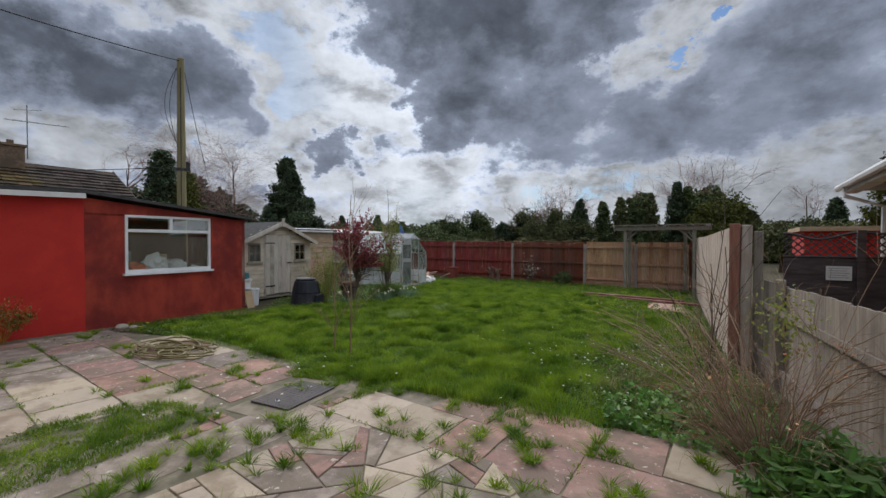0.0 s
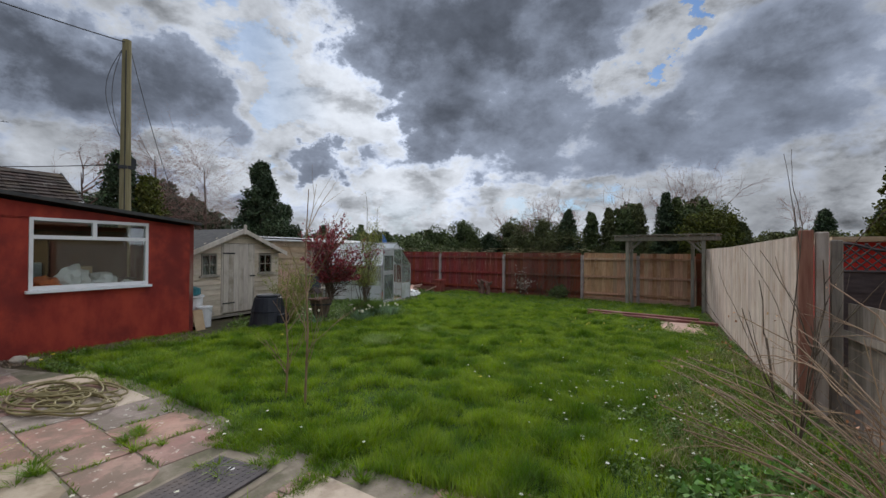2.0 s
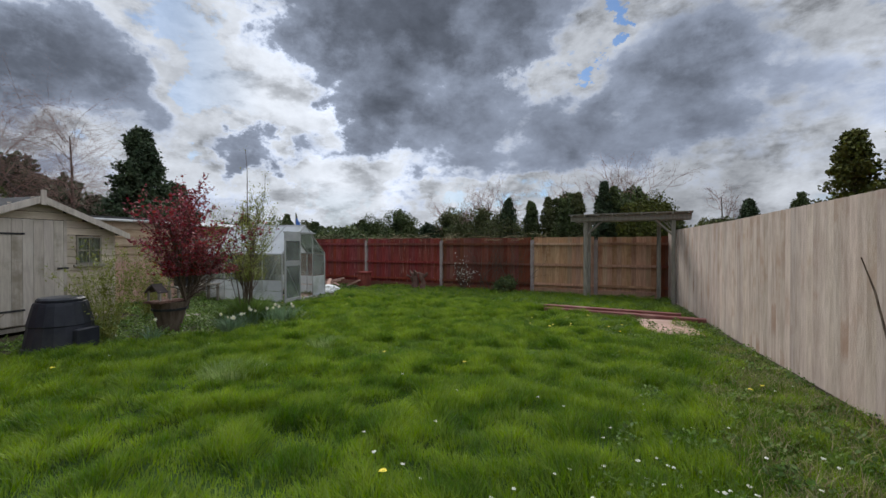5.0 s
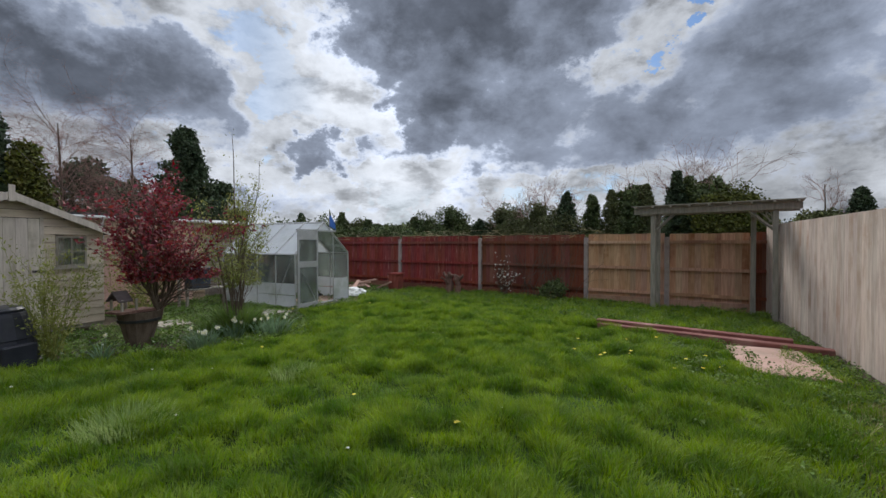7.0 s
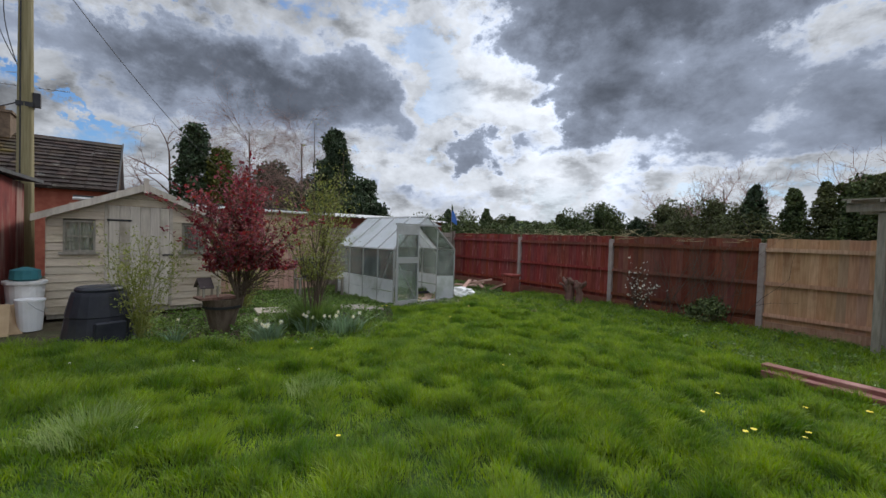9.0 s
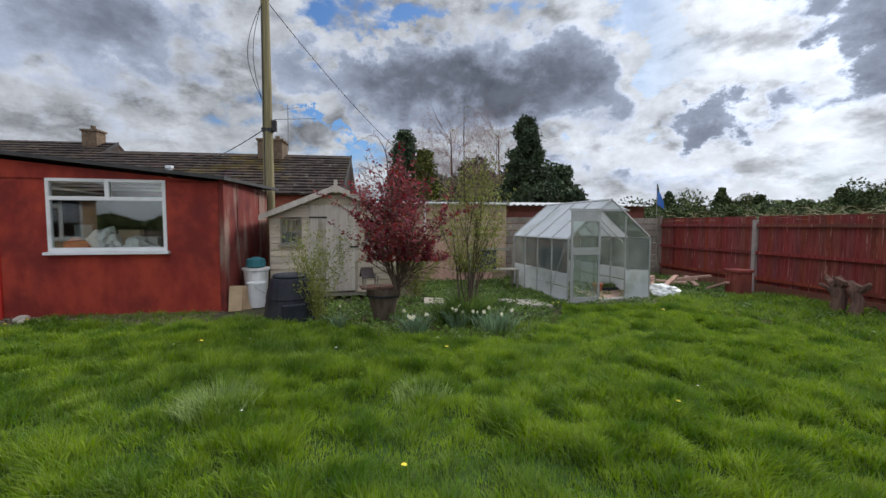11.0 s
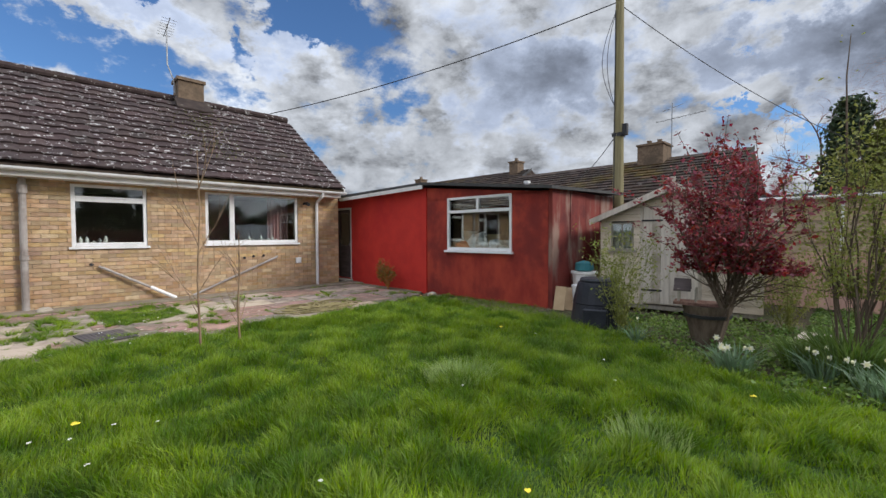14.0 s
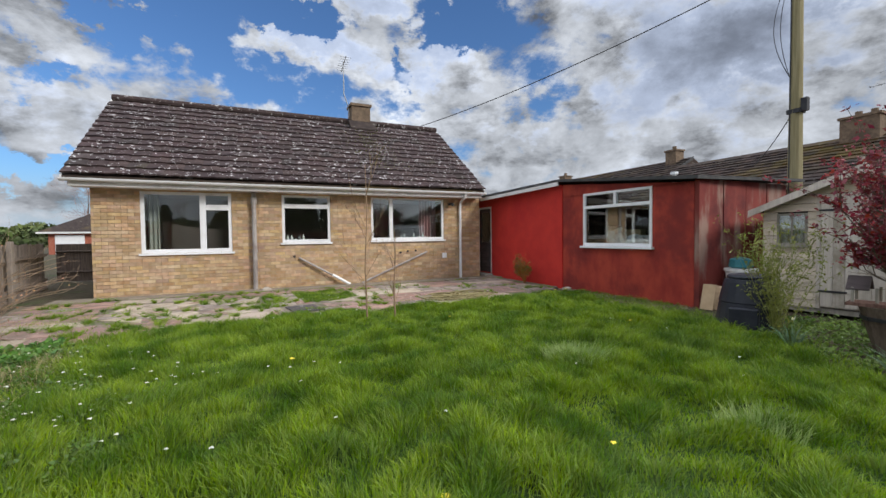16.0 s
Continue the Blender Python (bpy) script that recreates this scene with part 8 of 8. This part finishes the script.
    for x, y in tufts:
        for _ in range(int(g.uniform(2, 6))):
            n, s = int(g.uniform(25, 75)), g.uniform(0.008, 0.020)
            cx, cy = x + g.normal() * 0.10, y + g.normal() * 0.09
            dx, dy = g.normal(size=n), g.normal(size=n)
            base += list(zip(cx + dx * s, cy + dy * s))
            h += list(g.uniform(0.03, 0.10, n) * g.uniform(0.7, 1.1))
            out += list(zip(dx * 0.95, dy * 0.95))
    base, h = np.array(base), np.array(h)
    at = np.column_stack([base, np.full(len(base), 0.022)])
    ob = blades("joint_weeds", at, h, 0.007, np.column_stack([np.array(out), np.zeros(len(h))]), M_GRASS, rng=g)
    tagged(ob, "tufts of grass and weeds in the patio joints", "weeds", kind="stuff")
    # moss and crumbs in the joints by the outbuilding
    leafy_ground("low_weeds", "small green weeds creeping over the patio edge", [(-9.3, 2.3), (-9.3, 2.9), (-8.0, 3.2), (-8.4, 2.5)], 900, 0.02, 0.05, M_WEED, 58)


build_patio()


def build_roof_tiles():
    """Tiles in courses on the garden slope; the middle columns of it are parts."""
    x0, x1 = ROOF_X
    w, gauge = 0.33, 0.285
    length = math.hypot(RIDGE_Z - EAVE, 0.35 - RIDGE_Y)
    cols, rows = int((x1 - x0) / w), int(length / gauge)
    w = (x1 - x0) / cols
    frame_ = Matrix.Translation((0, 0.36, EAVE - 0.02)) @ Matrix.Rotation(-ROOF_SLOPE, 4, "X")
    rng = random.Random(23)

    def tile_bm(bm, x, y, m=None):
        # a wave across the width, a thick lower edge
        prof = [(0.0, 0.0), (0.07, 0.014), (0.15, 0.014), (0.21, 0.002), (0.33, 0.0)]
        lo = [bm.verts.new((x + px / 0.33 * (w - 0.004), y, pz + 0.050)) for px, pz in prof]
        hi = [bm.verts.new((x + px / 0.33 * (w - 0.004), y - gauge - 0.05, pz + 0.008)) for px, pz in prof]
        un = [bm.verts.new((x + px / 0.33 * (w - 0.004), y, pz + 0.018)) for px, pz in prof]
        for i in range(len(prof) - 1):
            bm.faces.new((lo[i], lo[i + 1], hi[i + 1], hi[i]))
            bm.faces.new((un[i], un[i + 1], lo[i + 1], lo[i]))
        vs = lo + hi + un
        if m is not None:
            bmesh.ops.transform(bm, matrix=m, verts=vs)

    shared = []
    for _ in range(1):
        bm = bmesh.new()
        tile_bm(bm, 0, 0)
        mesh = bpy.data.meshes.new("tile")
        bm.to_mesh(mesh)
        bm.free()
        mesh.materials.append(M_TILE)
        shared.append(mesh)
    rest = bmesh.new()
    made = 0
    for r in range(rows):
        for c in range(cols):
            x, y = x0 + c * w, -r * gauge
            wob = Matrix.Translation((0, rng.uniform(-0.006, 0.006), rng.uniform(0, 0.006)))
            if r < 11 and made < 300 and c < cols:
                ob = new("tile", shared[0])
                ob.parent = HOUSE_ROOF
                ob.matrix_local = frame_ @ Matrix.Translation((x, y, 0)) @ wob
                made += 1
            else:
                tile_bm(rest, x, y, frame_ @ wob)
    tagged(part("tiles", rest, M_TILES, HOUSE_ROOF, "rows of dark roof tiles spotted with lichen"), kind="stuff")
    # moss down the slope below the chimney
    g = np.random.default_rng(29)
    n = 900
    x = -6.2 + g.normal(size=n) * 0.35
    s = g.uniform(0.2, 3.4, n)
    at = [frame_ @ Vector((a, -length + b, 0.055)) for a, b in zip(x, s)]
    tagged(leaves("moss", np.array(at), 0.03, M_LEAF_GOLD, HOUSE_ROOF, g, 0.6, 1.0, "patch of moss below the chimney"), kind="stuff")


build_roof_tiles()


def build_bricks():
    x0, x1 = HOUSE_X
    shapes = {}

    def brick_mesh(width):
        key = round(width, 3)
        if key not in shapes:
            bm = boxed((0, width, -0.014, 0.0, 0, 0.066))
            bmesh.ops.recalc_face_normals(bm, faces=bm.faces)
            mesh = bpy.data.meshes.new("brick")
            bm.to_mesh(mesh)
            bm.free()
            mesh.materials.append(M_BRICK)
            shapes[key] = mesh
        return shapes[key]

    rng = random.Random(31)
    rest, made = bmesh.new(), 0
    for course in range(33):
        z = 0.005 + course * 0.0745
        if z > 2.40:
            break
        x = x0 - (0.1125 if course % 2 else 0.0)
        while x < x1:
            spans = [(max(x, x0), min(x + 0.215, x1))]
            for h in OPENINGS:
                if h[2] - 0.05 < z + 0.04 and h[3] > z + 0.03:
                    spans = [s for a, b in spans for s in ((a, min(b, h[0])), (max(a, h[1]), b)) if s[1] - s[0] > 0.025]
            for a, b in spans:
                dy = rng.uniform(-0.002, 0.002)
                if b - a < 0.02:
                    continue
                if made < 300 and 2.0 > z and a < -4.9 and (b - a) > 0.2:
                    ob = new("brick", brick_mesh(0.215))
                    ob.parent = HOUSE_WALL
                    ob.location = (a, dy, z)
                    made += 1
                else:
                    box(rest, a, b, -0.014 + dy, dy, z, z + 0.066)
            x += 0.225
    tagged(part("bricks", rest, M_BRICKS, HOUSE_WALL, "courses of buff bricks with recessed joints"), kind="stuff")


build_bricks()
